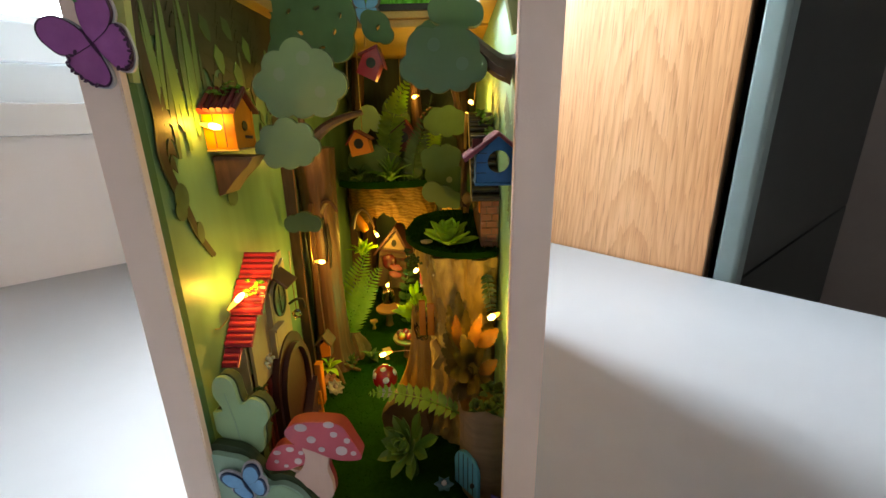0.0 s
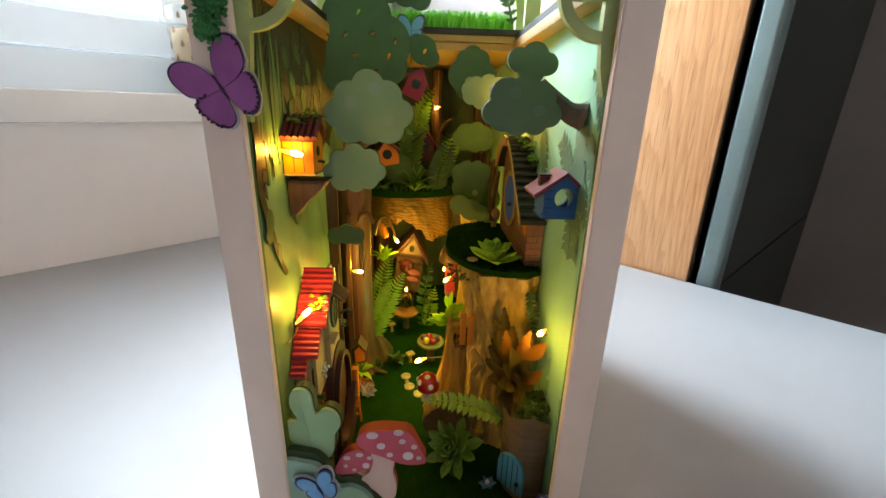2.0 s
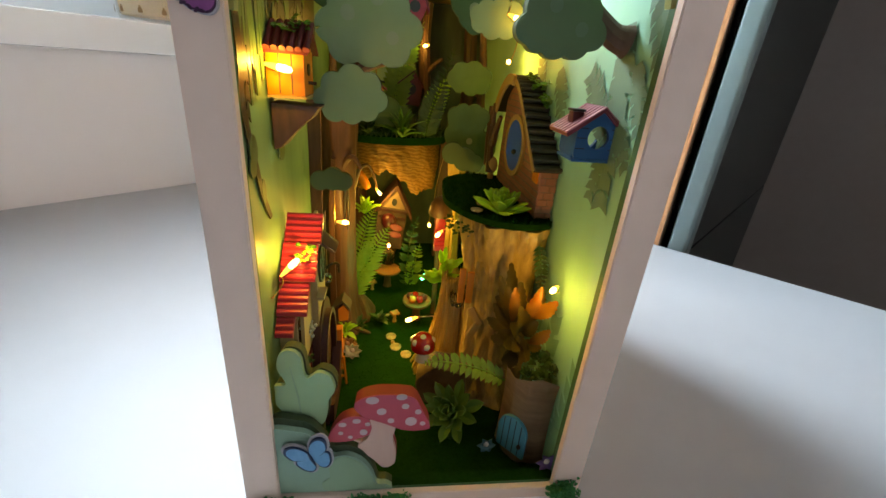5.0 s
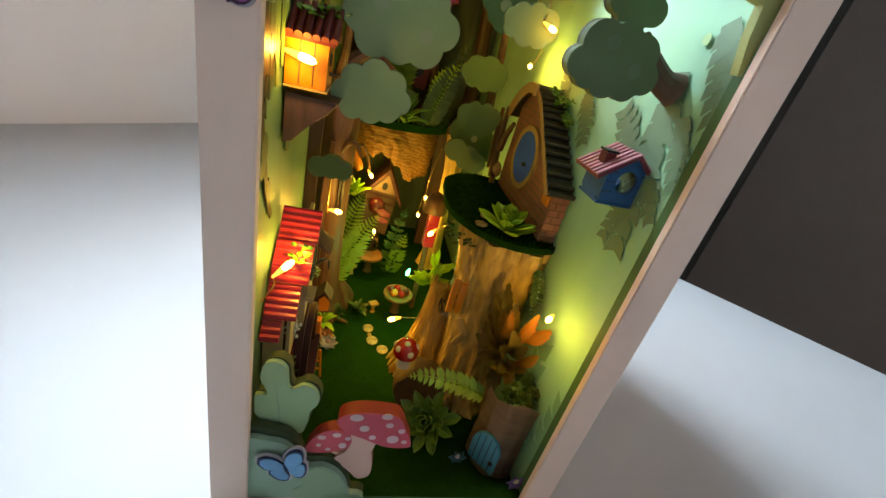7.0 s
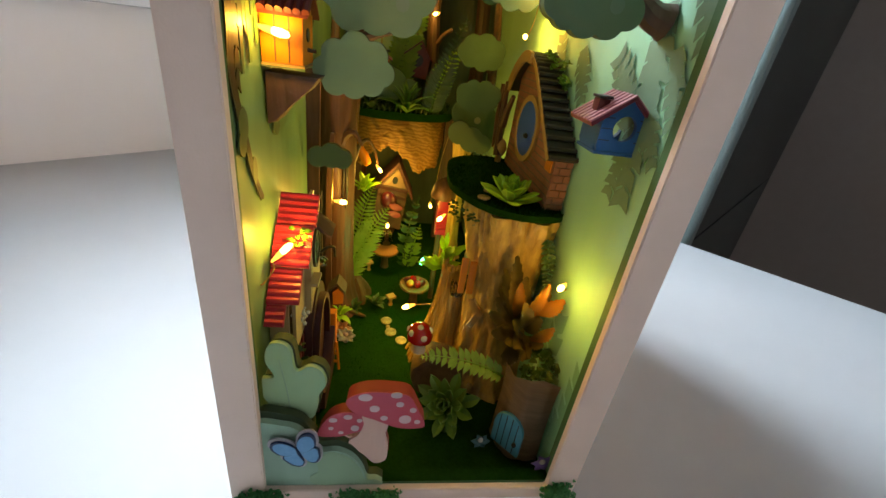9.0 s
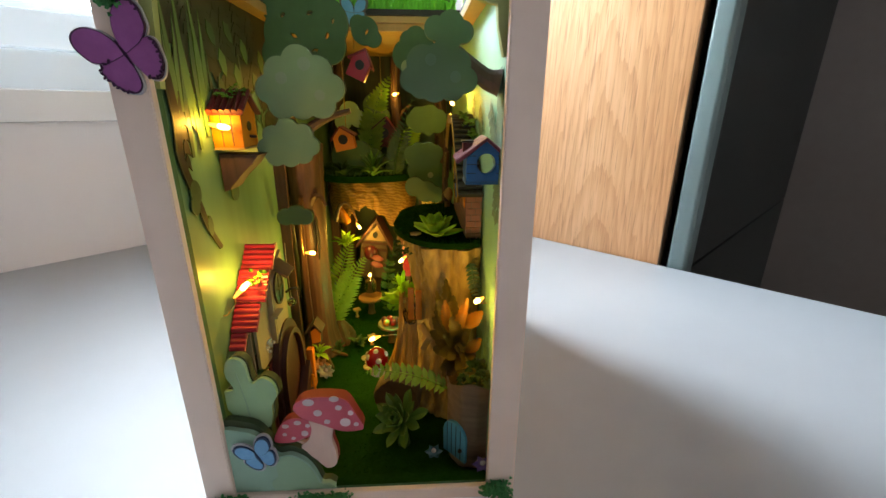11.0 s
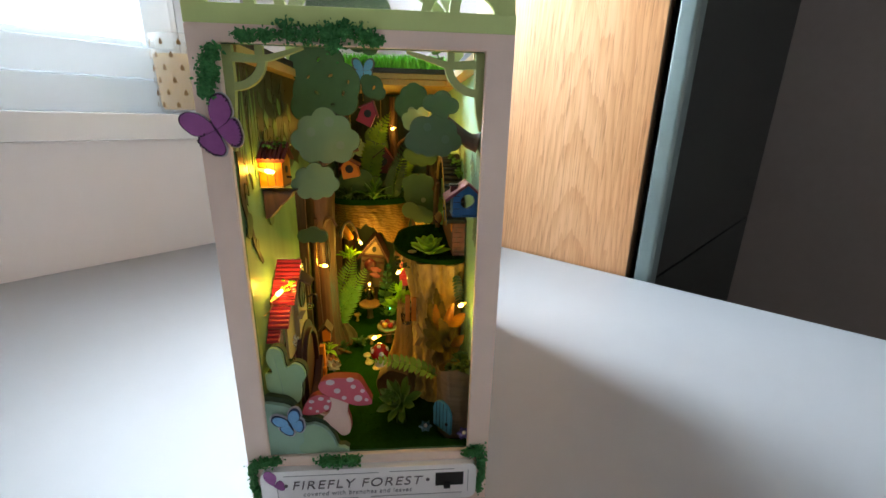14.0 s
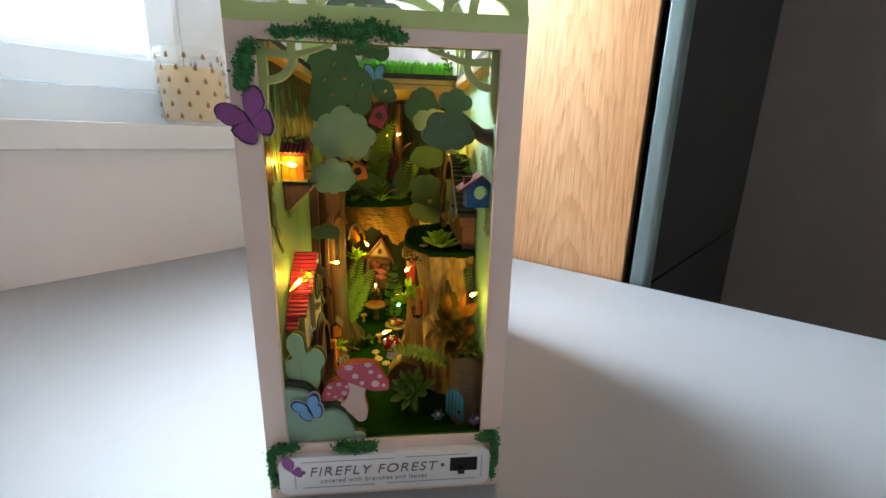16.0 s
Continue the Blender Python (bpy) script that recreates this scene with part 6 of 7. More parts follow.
dshape = [(-6.2, 0), (6.2, 0), (6.2, 10.5)] + [(6.2 * math.cos(radians(a)), 10.5 + 6.6 * math.sin(radians(a))) for a in range(10, 180, 12)] + [(-6.2, 10.5)]
dr = part("door", plate(B(), dshape, -1.0, 0.6, m=DM, bevel=0.25), M_TEALDOOR, th, "teal painted arched plank door")
for x in (-3.8, -1.3, 1.2, 3.7):
    part("plank_line", box(B(), x - 0.15, x + 0.15, -1.14, -0.98, 0.5, 10.5 + 6.0 * math.sqrt(1 - (x / 6.4) ** 2), m=DM), M_BLACK, dr)
part("knob", ball(B(), DM @ V(4.2, -1.8, 6.0), 0.9), M_ROOFDK, dr)
for x, y, z, r in ((42, 22, 58, 4.5), (46, 24, 60, 4), (38, 25, 57, 4), (44, 30, 59, 6)):
    bm = B()
    for _ in range(26):
        d = V(rng.gauss(0, 1), rng.gauss(0, 1), abs(rng.gauss(0, 1))).normalized()
        leaf(bm, V(x, y, z) + d * r * 0.3, V(min(x + d.x * r, 50), y + d.y * r, z + d.z * r), r * 0.5, V(0, -0.3, 1), n=3, thick=0.25)
    solo("dark_foliage", bm, M_LEAFDK, (x, y, z), "dark green foliage filling the stump house's top", "plant", "stump foliage")


moved()
def bead_flower(at, r, n, material, label, core=M_GLOSSWHITE):
    th = thing("bead_flower", at, label, "flower", "bead flowers")
    for i in range(n):
        q = 2 * math.pi * i / n
        d = V(math.cos(q), -0.45, math.sin(q))
        part("petal", leaf(B(), Vector(at), Vector(at) + d * r, r * 0.8, (0, -1, 0.2), cup=0.4, arch=0.15, n=4, thick=0.3), material, th)
    part("core", ball(B(), Vector(at) + V(0, -1.0, 0), r * 0.3), core, th)


bead_flower((46.3, 10, 35.4), 4.4, 6, M_LILAC, "lilac flower with a pearly centre on the turf")
bead_flower((27.8, 26, 28.0), 4.0, 6, M_TEALCRYSTAL, "dark teal flower with a pearly bead on the turf")

# ---- log, toadstool, ferns and rosette in the foreground ----
moved(-2, 9, 3.5)
th = thing("cut_log", (12, 52, 34), "short dark sawn log lying on the turf", "log")
LM = Matrix.Translation((12.6, 38, 33.0)) @ Matrix.Rotation(radians(-8), 4, "Z") @ Matrix.Rotation(radians(-90), 4, "X")
bm = lathe(B(), [(0.2, 0.6), (8.0, 0.2), (10.6, 0), (11.2, 1.5), (11.2, 6), (10.8, 11), (10, 12)], 30, (0, 0, 0), wob=wavy(6, 0.03))
for v in bm.verts:
    v.co = LM @ v.co
    v.co.z = max(v.co.z, 24.05)
part("bark", bm, M_LOG, th)
moved()
moved(0.5, -4.5, 2.3)
th = thing("red_toadstool", (2, 57, 47), "glossy red bead toadstool with white dots on the log", "toadstool")
part("stem", lathe(B(), [(3.3, 0), (2.8, 2), (2.5, 5), (2.4, 6.5)], 14, (1.5, 56, 46.5)), M_GLOSSWHITE, th, "white stem")
cp = part("cap", lathe(B(), [(0.2, 1.0), (4.0, 0.2), (5.3, 1.6), (5.4, 3.4), (4.6, 5.9), (3.0, 7.6), (1.3, 8.3), (0.1, 8.45)], 24, (1.5, 56, 51.2), caps=False), M_GLOSSRED, th)
for az, el in ((-75, 22), (-150, 30), (-5, 35), (-100, 72), (160, 20)):
    a, e = radians(az), radians(el)
    c = V(1.5, 56, 54.0) + V(5.25 * math.cos(a) * math.cos(e), 5.25 * math.sin(a) * math.cos(e), 5.4 * math.sin(e))
    part("dot", ball(B(), V(1.5, 56, 54.0) + (c - V(1.5, 56, 54.0)) * 0.88, 1.5, 2, (1, 1, 1)), M_GLOSSWHITE, cp)
moved()
moved(4, -6, 4.5)
fern_frond([(30, 40, 48), (22, 38, 54), (12, 36, 59), (2, 35, 61.5), (-4, 34, 61.5)], 4.8, M_FERN, (28, 40, 47), "yellow-green fern frond arching over the log", 17, (0, -0.6, 0.8))
moved()
succulent((14.6, 33, 37), 14.5, 28, M_LEAFMID, "olive green succulent rosette standing on the turf", tilt=46, up=0.66, width=0.30, shape=2.2, facing=(-0.62, -0.78))
solo("plant_foot", lathe(B(), [(3, 0), (2, 6), (1.6, 13)], 8, (14.5, 34, 23.9)), M_LEAFDK, (14.5, 34, 24), "short green stalk under the rosette", "plant stalk")
moved(2, 12, -2.5)
th = thing("leafy_sprig", (11, 73, 67), "yellow-green plant with fleshy finger leaves on the root", "plant")
for k in range(26):
    a, lean = radians(175 - 150 * ((k * 0.618) % 1.0)), rng.uniform(-1.0, 0.2)
    d = V(math.cos(a), lean, math.sin(a)).normalized()
    L = rng.uniform(8, 13)
    b0 = V(11.0, 73, 70 + 9 * rng.random())
    part("leaf", leaf(B(), b0, b0 + d * L, 2.7, V(-d.z * 0.3, -1.0, 0.35), cup=0.3, arch=0.06, n=7, thick=0.6, shape=2.2), M_LEAFLT, th)

moved()

# ---- red-roofed house on the left wall ----
th = thing("red_roof_house", (-44, 42, 50), "beige miniature house with stepped red corrugated roofs", "miniature house")
part("front_wall", box(B(), -50.3, -44.2, 29.0, 30.2, 62, 84), M_BEIGE, th)
part("lower_wall", box(B(), -50.3, -42.4, 31, 62, 24.2, 65), M_OXBLOOD, th, "dark red lower storey")
for k in range(7):
    part("slat", box(B(), -42.39, -41.8, 33 + 4.1 * k, 35.6 + 4.1 * k, 26, 64.6, bevel=0.15), M_REDDK, th)
part("side_wall", plate(B(), [(30.3, 65.2), (30.3, 84), (38, 93), (50, 106), (54, 110), (64, 110), (64, 65.2)], -43.4, -42.2, axis="x"), M_BEIGE, th)
part("front_wall", box(B(), -42.1, -39.8, 44, 45.2, 60, 99), M_BEIGE, th)
part("bay_wall", plate(B(), [(45.3, 62), (45.3, 97), (52, 104), (60, 108), (60, 62)], -40.9, -39.7, axis="x"), M_BEIGE, th)
wn = part("round_window", plate(B(), circle2(51.5, 93.5, 4.4, 6.4, 24), -39.75, -39.2, axis="x"), M_BLACK, th, "dark round window")
part("window_ring", stroke(B(), [(51.5 + 4.8 * math.cos(radians(a)), 93.5 + 6.8 * math.sin(radians(a))) for a in range(0, 361, 15)], 1.1, -39.8, -38.8, axis="x"), M_ROOFDK, wn)
part("window_bar", stroke(B(), [(47.4, 93.5), (55.6, 93.5)], 0.6, -39.5, -38.9, axis="x"), M_ROOFDK, wn)
part("window_bar", stroke(B(), [(51.5, 87.5), (51.5, 99.5)], 0.6, -39.5, -38.9, axis="x"), M_ROOFDK, wn)
D = Vector((0, 0.66, 0.751))
N2 = Vector((0, -0.751, 0.66))
start = V(0, 24.4, 81.2)
k0 = 0
for seg, (count, x1, lift) in enumerate(((3, -44.6, 0.0), (5, -40.6, 1.0), (6, -38.6, 2.2), (5, -38.0, 1.2))):
    rf = None
    for i in range(count):
        c = start + D * (2.28 * (k0 + i)) + N2 * lift
        q = [(-50.2, c.y, c.z), (x1, c.y, c.z)]
        if rf is None:
            a, b = start + D * (2.28 * k0 - 1.3) + N2 * (lift - 0.6), start + D * (2.28 * (k0 + count) - 1.4) + N2 * (lift - 0.6)
            bm = plate(B(), [(a.y, a.z), (b.y, b.z), (b.y - 0.8, b.z + 0.6), (a.y - 0.8, a.z + 0.6)], -50.3, x1 + 0.2, axis="x")
            rf = part("roof", bm, M_RED, th, "red corrugated roof")
        part("rib", tube(B(), q, 1.05, 8), M_RED, rf)
    k0 += count
m = Matrix.Translation((-37.5, 52, 103)) @ Euler((radians(0), radians(38), radians(0))).to_matrix().to_4x4()
part("awning", box(B(), -5, 5, -5, 5, -0.6, 0.6, m=m, bevel=0.2), M_COTTAGE, th, "small brown awning board")
part("ledge", box(B(), -39.6, -36.8, 40, 48, 84.5, 85.6), M_BEIGE, th)
ln_ = part("lamp_arm", tube(B(), smooth_line([(-39, 58, 88), (-36.5, 60, 89.2), (-34.6, 62, 88), (-34.2, 62.5, 84)], 5), 0.6, 6), M_BLACK, th, "black bent lamp arm")
moved(0, -5, 2.7)
crystal = thing("crystal_bead", (-38, 70, 77), "faceted clear crystal bead hanging by the red-roofed house", "bead")
bm = B()
ball(bm, (-39.6, 71, 76.5), 2.5, 1)
part("bead", bm, M_CRYSTAL, crystal, smooth=0)
part("wire", tube(B(), [(-39.6, 71, 79), (-39.9, 71, 96), (-39.9, 72, 106)], 0.22, 5), M_WIRE, crystal)
moved()
bm = B()
for _ in range(40):
    ball(bm, V(-43, 40, 72.5) + V(rng.gauss(0, 1.4), rng.gauss(0, 1), rng.gauss(0, 1.6)), rng.uniform(0.5, 0.9), 1)
solo("white_blossom", bm, M_PALEBLUE, (-43, 40, 72), "tiny white blossom cluster beside the house front", "flower")
ivy((-40, 30, 62), [(-42, 30, 66), (-41, 30, 60), (-40, 32, 55), (-42, 30, 50)], 60, 1.2, M_LEAFDK, "dark green climber below the red-roofed house")

ivy((-44, 35, 103), [(-42, 37, 104), (-41.5, 38, 106), (-43, 36.5, 102)], 16, 1.4, M_LEAF, "small bright leaves on the red roof beside the bulb")
th = thing("crystal_cluster", (17.5, 66, 68), "cluster of small clear crystal shards on the root", "crystal cluster")
for k in range(7):
    q = k * GOLD
    b0 = V(17.5 + 1.6 * math.cos(q), 65 + 1.2 * math.sin(q), 67.5)
    part("shard", tube(B(), [b0, b0 + V(1.2 * math.cos(q), 0.6 * math.sin(q) - 0.6, 4.0 + (k % 3)), b0 + V(1.8 * math.cos(q), 0.8 * math.sin(q) - 0.8, 6.2 + 1.4 * (k % 3))], [1.1, 0.9, 0.1], 6), M_CRYSTAL, th, smooth=0)

# carved arch panel and post below it
ARCHP = [(38, 24.2)] + [(54 - 16 * math.cos(radians(a)), 52 + 24 * math.sin(radians(a))) for a in range(0, 181, 12)] + [(70, 24.2)]
th = thing("garden_screen", (-39, 54, 24), "dark red-brown arched wooden panel standing by the wall", "panel")
part("panel", plate(B(), ARCHP, -41.7, -39.0, axis="x"), M_OXBLOOD, th)
inner = [(54 - 13 * math.cos(radians(a)), 50 + 20 * math.sin(radians(a))) for a in range(0, 181, 12)]
part("rim", stroke(B(), [(41, 24.3)] + inner + [(67, 24.3)], 2.2, -38.95, -36.6, axis="x"), M_OXBLOOD, th, "dark red-brown arched rim")
part("bench", plate(B(), closed_line([(42, 24.4), (42, 33), (50, 31), (58, 35), (66, 44), (68, 44), (68, 24.4)], 4), -38.5, -34.5, axis="x"), M_OXBLOOD, th)
solo("wooden_post", box(B(), -38.4, -35.0, 74, 78, 24, 47, bevel=0.3), M_ORANGE, (-37, 76, 24), "orange-brown wooden post by the arched panel", "post")
th = thing("tiny_ladder", (-35, 66, 24), "tiny yellow wooden trestle leaning on the post", "ladder")
for p0, p1 in (((-36.5, 64, 24), (-33.6, 66, 38)), ((-32.0, 64, 24), (-33.4, 66, 38)), ((-35.6, 64.6, 28), (-32.6, 64.6, 28)), ((-34.9, 65.2, 32), (-33.0, 65.2, 32))):
    part("bar", tube(B(), [p0, p1], 0.6, 5), M_YELLOW, th)
moved(4.5, -8, 3.5)
th = thing("orange_lantern_house", (-41, 96, 40), "tiny orange fronted lantern house with a brown roof", "miniature house")
part("body", box(B(), -44.5, -38.0, 93, 99, 40, 49), M_BARK, th)
part("front", plate(B(), [(-42.2, 41), (-37.6, 42), (-37.4, 47), (-40, 50.5), (-42.6, 48)], 92.0, 92.9), M_ORANGE, th, "orange front")
part("roof", plate(B(), [(-45.5, 48), (-40.5, 53.5), (-36.5, 48.4), (-36.5, 47.2), (-40.5, 52), (-45.5, 46.8)], 91.6, 100), M_COTTAGE, th)
part("pole", tube(B(), [(-41, 96, 24), (-41, 96, 40)], 1.2), M_LOG, th)
sprig((-39.5, 94, 33), 9, 9, M_LEAFLT, "bright green pointed leaves below the lantern house", -10, 70, 0.4)
bead_flower((-38, 92, 29), 5.2, 7, M_PEACH, "peach coloured flower on the turf", M_PEACH)
bead_flower((-35.5, 91, 25.5), 5.0, 8, M_PALEBLUE, "pale blue-white flower on the turf")

moved()
# ---- hollow tree on the left ----
moved(-2.5, -3, 0)
th = thing("hollow_tree", (-44, 117, 24), "tall brown hollow tree trunk with slits and branches", "tree")
bm = lathe(B(), [(15, 0), (11.5, 5), (9.8, 14), (9.0, 30), (8.7, 60), (9.0, 90), (9.6, 112), (10.5, 125)], 60, (-38.0, 116, 24), wob=wrinkled(6, 0.05, 0.05))
for v in bm.verts:
    v.co.x = max(v.co.x, -50.3)
part("trunk", bm, M_TRUNK, th)
for x, z0, z1, y in ((-34.0, 90, 114, 106.2), (-32.6, 86, 110, 107.0)):
    # Black strip paints the shade of a slit in the trunk.
    part("slit", stroke(B(), [(x, z0), (x + 0.5, (z0 + z1) / 2), (x + 0.2, z1)], [0.3, 1.1, 0.3], y, y + 3), M_BLACK, th)
part("side_board", stroke(B(), [(-46.6, 24), (-47.0, 70), (-46.6, 110), (-46.4, 148)], [7.4, 6.6, 7.0, 7.6], 97.0, 99.0), M_TRUNK, th)
part("board_strip", stroke(B(), [(-40, 40), (-40.4, 70), (-40, 100), (-38.6, 122)], [3.0, 2.6, 2.6, 2.0], 104.0, 106.0), M_TRUNK, th)
part("branch", tube(B(), smooth_line([(-36, 110, 114), (-33, 109, 121), (-29, 108, 122), (-26, 107, 117)], 5), [2.2 - 0.1 * i for i in range(16)], 8), M_TRUNK, th)
part("branch", tube(B(), smooth_line([(-40, 114, 150), (-32, 116, 158), (-22, 116, 163), (-11, 116, 166)], 5), [3.4 - 0.13 * i for i in range(16)], 8), M_BARK, th)
part("branch", tube(B(), smooth_line([(-41, 112, 146), (-38, 104, 158), (-37, 98, 172)], 5), [2.4 - 0.12 * i for i in range(11)], 8), M_TRUNK, th)
part("root", tube(B(), smooth_line([(-36, 110, 28), (-28, 106, 26.5), (-20, 104, 25)], 5), [2.4 - 0.18 * i for i in range(11)], 7), M_LOG, th)
part("root", tube(B(), smooth_line([(-37, 106, 28), (-31, 99, 26.5), (-26, 92, 25)], 5), [2.2 - 0.17 * i for i in range(11)], 7), M_LOG, th)
moved()
fern_frond([(-35, 124, 36), (-32.5, 130, 54), (-28.5, 139, 70), (-23.5, 147, 82.5)], 9.4, M_FERN, (-35, 124, 36), "tall lit fern frond beside the hollow tree", 23, (0.15, -1, 0.1), 0.17)
fern_frond([(-35, 122, 36), (-29.5, 126, 50), (-22.5, 131, 63), (-13.7, 135.6, 75)], 9.4, M_FERN, (-35, 122, 36), "tall lit fern frond leaning over the turf", 23, (0.1, -1, 0.2), 0.17)
moved(4, -14, 0)
solo("root_mound", lathe(B(), rows_of([(11, 0), (9.5, 4), (7, 9), (3.5, 13)], 3), 40, (-36, 136, 23.9), wob=wrinkled(6, 0.12, 0.12)), M_LOG, (-36, 136, 24), "dark rough root mound with the ferns on it", "roots")
moved()
sprig((-30, 158, 75), 12, 18, M_LEAFLT, "bright yellow-green leaves above the fern", 10, 80, 0.34)

# ---- back ledge and its plants ----
th = thing("back_ledge", (-10, 180, 24), "ring-grained tree ledge at the back with a turf top", "tree ledge")
part("pier", box(B(), 22, 38, 206, 212, 24, 119), M_TRUNK, th)
part("pier", box(B(), -50.2, -44, 206, 212, 24, 119), M_TRUNK, th)
ledge = closed_line([(-46, 172), (-38, 161), (-24, 155), (-8, 156), (6, 160), (17, 168), (22, 182), (16, 215), (-20, 218), (-48, 210)], 5)


def cave_lip(q):
    """Lower edge of the ledge's bark, higher over the cave in its middle."""
    d = math.degrees(q)
    return 84 + 15 * max(0.0, 1 - ((d - 262) / 34) ** 2) + 3.0 * noise.noise(V(d * 0.12, 0, 0)) + 1.5 * noise.noise(V(d * 0.5, 3, 0))


bm, rows = B(), []
for i in range(15):
    row = []
    for j in range(91):
        q = radians(186 + 160 * j / 90)
        z0 = cave_lip(q)
        z = 120 + (z0 - 120) * i / 14
        f = wrinkled(5, 0.03, 0.03, 0.4)(q, z * 2.0) * (1 - 0.10 * (i / 14) ** 2)
        row.append(bm.verts.new((-13 + 35 * f * math.cos(q), 207 + 37 * f * math.sin(q), z)))
    rows.append(row)
for u, v in zip(rows, rows[1:]):
    for j in range(90):
        bm.faces.new((u[j], u[j + 1], v[j + 1], v[j]))
bmesh.ops.solidify(bm, geom=bm.faces[:], thickness=1.6)
part("bark_face", bm, M_RING, th, "ring-grained curved bark over a dark cave")
part("side_bark", lathe(B(), rows_of([(9, 0), (6, 12), (4.6, 40), (5.5, 70), (8, 95.5)], 4), 50, (31, 176, 24), wob=wrinkled(6, 0.10, 0.12, 2.0)), M_LITSTRAW, th, "straw-brown bark column")
part("twig", tube(B(), smooth_line([(-37, 164, 92), (-34, 164, 102), (-29, 164, 105), (-25, 166, 99), (-22.5, 167, 90)], 5), [1.7 - 0.06 * i for i in range(21)], 7), M_TRUNK, th, "dark bent twig")
bud = smooth_line([(-36.0, 168.4, 102.0), (-34.6, 168.0, 99.4), (-32.0, 167.6, 95.0), (-29.6, 167.2, 91.0), (-28.4, 167.0, 89.2)], 4)
solo("hanging_bud", tube(B(), bud, [0.8 + 2.2 * math.sin(math.pi * (0.1 + 0.72 * i / (len(bud) - 1))) for i in range(len(bud))], 12), M_YELLOW, (-36, 168, 102), "yellow tapered bud hanging from the bent twig", "ornament")
part("turf_top", plate(B(), ledge, 120, 124.5, axis="z", bevel=0.8), M_TURF, th)
part("grass", blades(B(), 3000, lambda: on_plate(ledge, (-10, 182), 124.2), 1.0, 4.5, 0.35), M_LEAFDK, th, smooth=0)
sprig((-8, 156, 125), 17, 26, M_LEAF, "dark spiky grass tuft on the back ledge", 5, 75, 0.16)
sprig((-28, 158, 125), 12, 14, M_LEAFDK, "dark leafy tuft on the back ledge", 5, 70, 0.3)
fern_frond([(6, 158, 126), (8, 157, 138), (13, 156, 154), (20, 155, 176)], 8.0, M_LEAFDK, (6, 168, 125), "dark green upright fern frond on the back ledge", 26, (-0.1, -1, 0.1), 0.22)
fern_frond([(-14, 190, 126), (-12, 190, 150), (-6, 190, 172), (4, 190, 190)], 10, M_FERN, (-14, 190, 125), "tall yellow-green fern at the back of the ledge", 20, (0, -1, 0.1))
fern_frond([(12, 200, 126), (16, 200, 146), (26, 200, 160)], 8, M_LEAFLT, (12, 200, 125), "pale lit fern at the back of the ledge", 14, (0, -1, 0.1))


def birdhouse(c, w, h, wall, roof, label, turn=0.0):
    """A small gabled birdhouse whose front looks at the opening; c is the middle of its floor."""
    th = thing("small_birdhouse", c, label, "birdhouse", "small birdhouses")
    m = Matrix.Translation(c) @ Matrix.Rotation(radians(turn), 4, "Y")
    g = [(-w / 2, 0), (w / 2, 0), (w / 2, h * 0.62), (0, h), (-w / 2, h * 0.62)]
    fr = part("front_wall", plate(B(), g, 0, 1.0, m=m), wall, th)
    part("body", plate(B(), [(x * 0.94, z * 0.96) for x, z in g], 1.05, w * 0.9, m=m), wall, th)
    # No opening is cut; a black disc paints its shade.
    part("hole_disc", plate(B(), circle2(0, h * 0.48, w * 0.24, n=20), -0.15, 0.05, m=m), M_BLACK, fr)
    for sg in (-1, 1):
        part("roof", plate(B(), [(0, h + 1.0), (sg * (w / 2 + 1.6), h * 0.58), (sg * (w / 2 + 1.6), h * 0.58 - 1.0), (0, h - 0.05)], -1.6, w, m=m), roof, th)
    return th


bh1 = birdhouse((-24, 150, 142), 12.5, 14, M_ORANGE, M_REDDK, "orange birdhouse with a round hole and dark red roof", -12)
bh2 = birdhouse((-4, 190, 141), 15, 20, M_REDDK, M_REDDK, "dark red birdhouse hanging at the back", 8)
bh3 = birdhouse((-8.9, 104.5, 181.5), 9.5, 14, M_RED, M_MAROON, "red birdhouse with a round hole under the roof", 25)
part("cord", tube(B(), [(-24, 156, 156), (-24, 156, 206)], 0.3, 5), M_WIRE, bh1, "thin cord")
part("cord", tube(B(), [(-8.9, 108, 195), (-8.9, 108, 207)], 0.3, 5), M_WIRE, bh3, "thin cord")
part("cord", tube(B(), [(-4, 196, 161), (-4, 196, 203)], 0.3, 5), M_WIRE, bh2, "thin cord")
crown_board([(-10, 169, 9), (-7, 161, 8), (-12, 160, 7)], 206, M_BOARD_DK, "dark crown cut-out at the back", 2.0)
crown_board([(-27, 165, 7), (-21, 160, 6), (-32, 158, 6)], 192, M_BOARD_LIME, "yellow-green crown cut-out behind the birdhouse", 2.0)
crown_board([(-18, 138, 9), (-28, 137, 8), (-8, 136, 6)], 162, M_BOARD_DK, "dark green bush cut-out on the back ledge", 2.0)
moved(3.5, 0, 0)
th = thing("back_tree", (4, 200, 124), "slim brown tree at the back, touching the roof deck", "tree")
part("trunk", tube(B(), smooth_line([(3, 206, 122), (4, 205, 150), (2, 204, 178), (3, 203, 202)], 6), [4.6 - 0.06 * i for i in range(19)], 10), M_TRUNK, th)
part("branch", tube(B(), smooth_line([(4, 204, 158), (9, 200, 166), (14, 197, 170)], 5), [2.0, 1.9, 1.8, 1.7, 1.6, 1.5, 1.4, 1.3, 1.2, 1.1, 0.9], 8), M_TRUNK, th)
moved()
th = thing("branch_fan", (38, 150, 111), "brown forked branch carrying the crown cut-outs at the back", "branch")
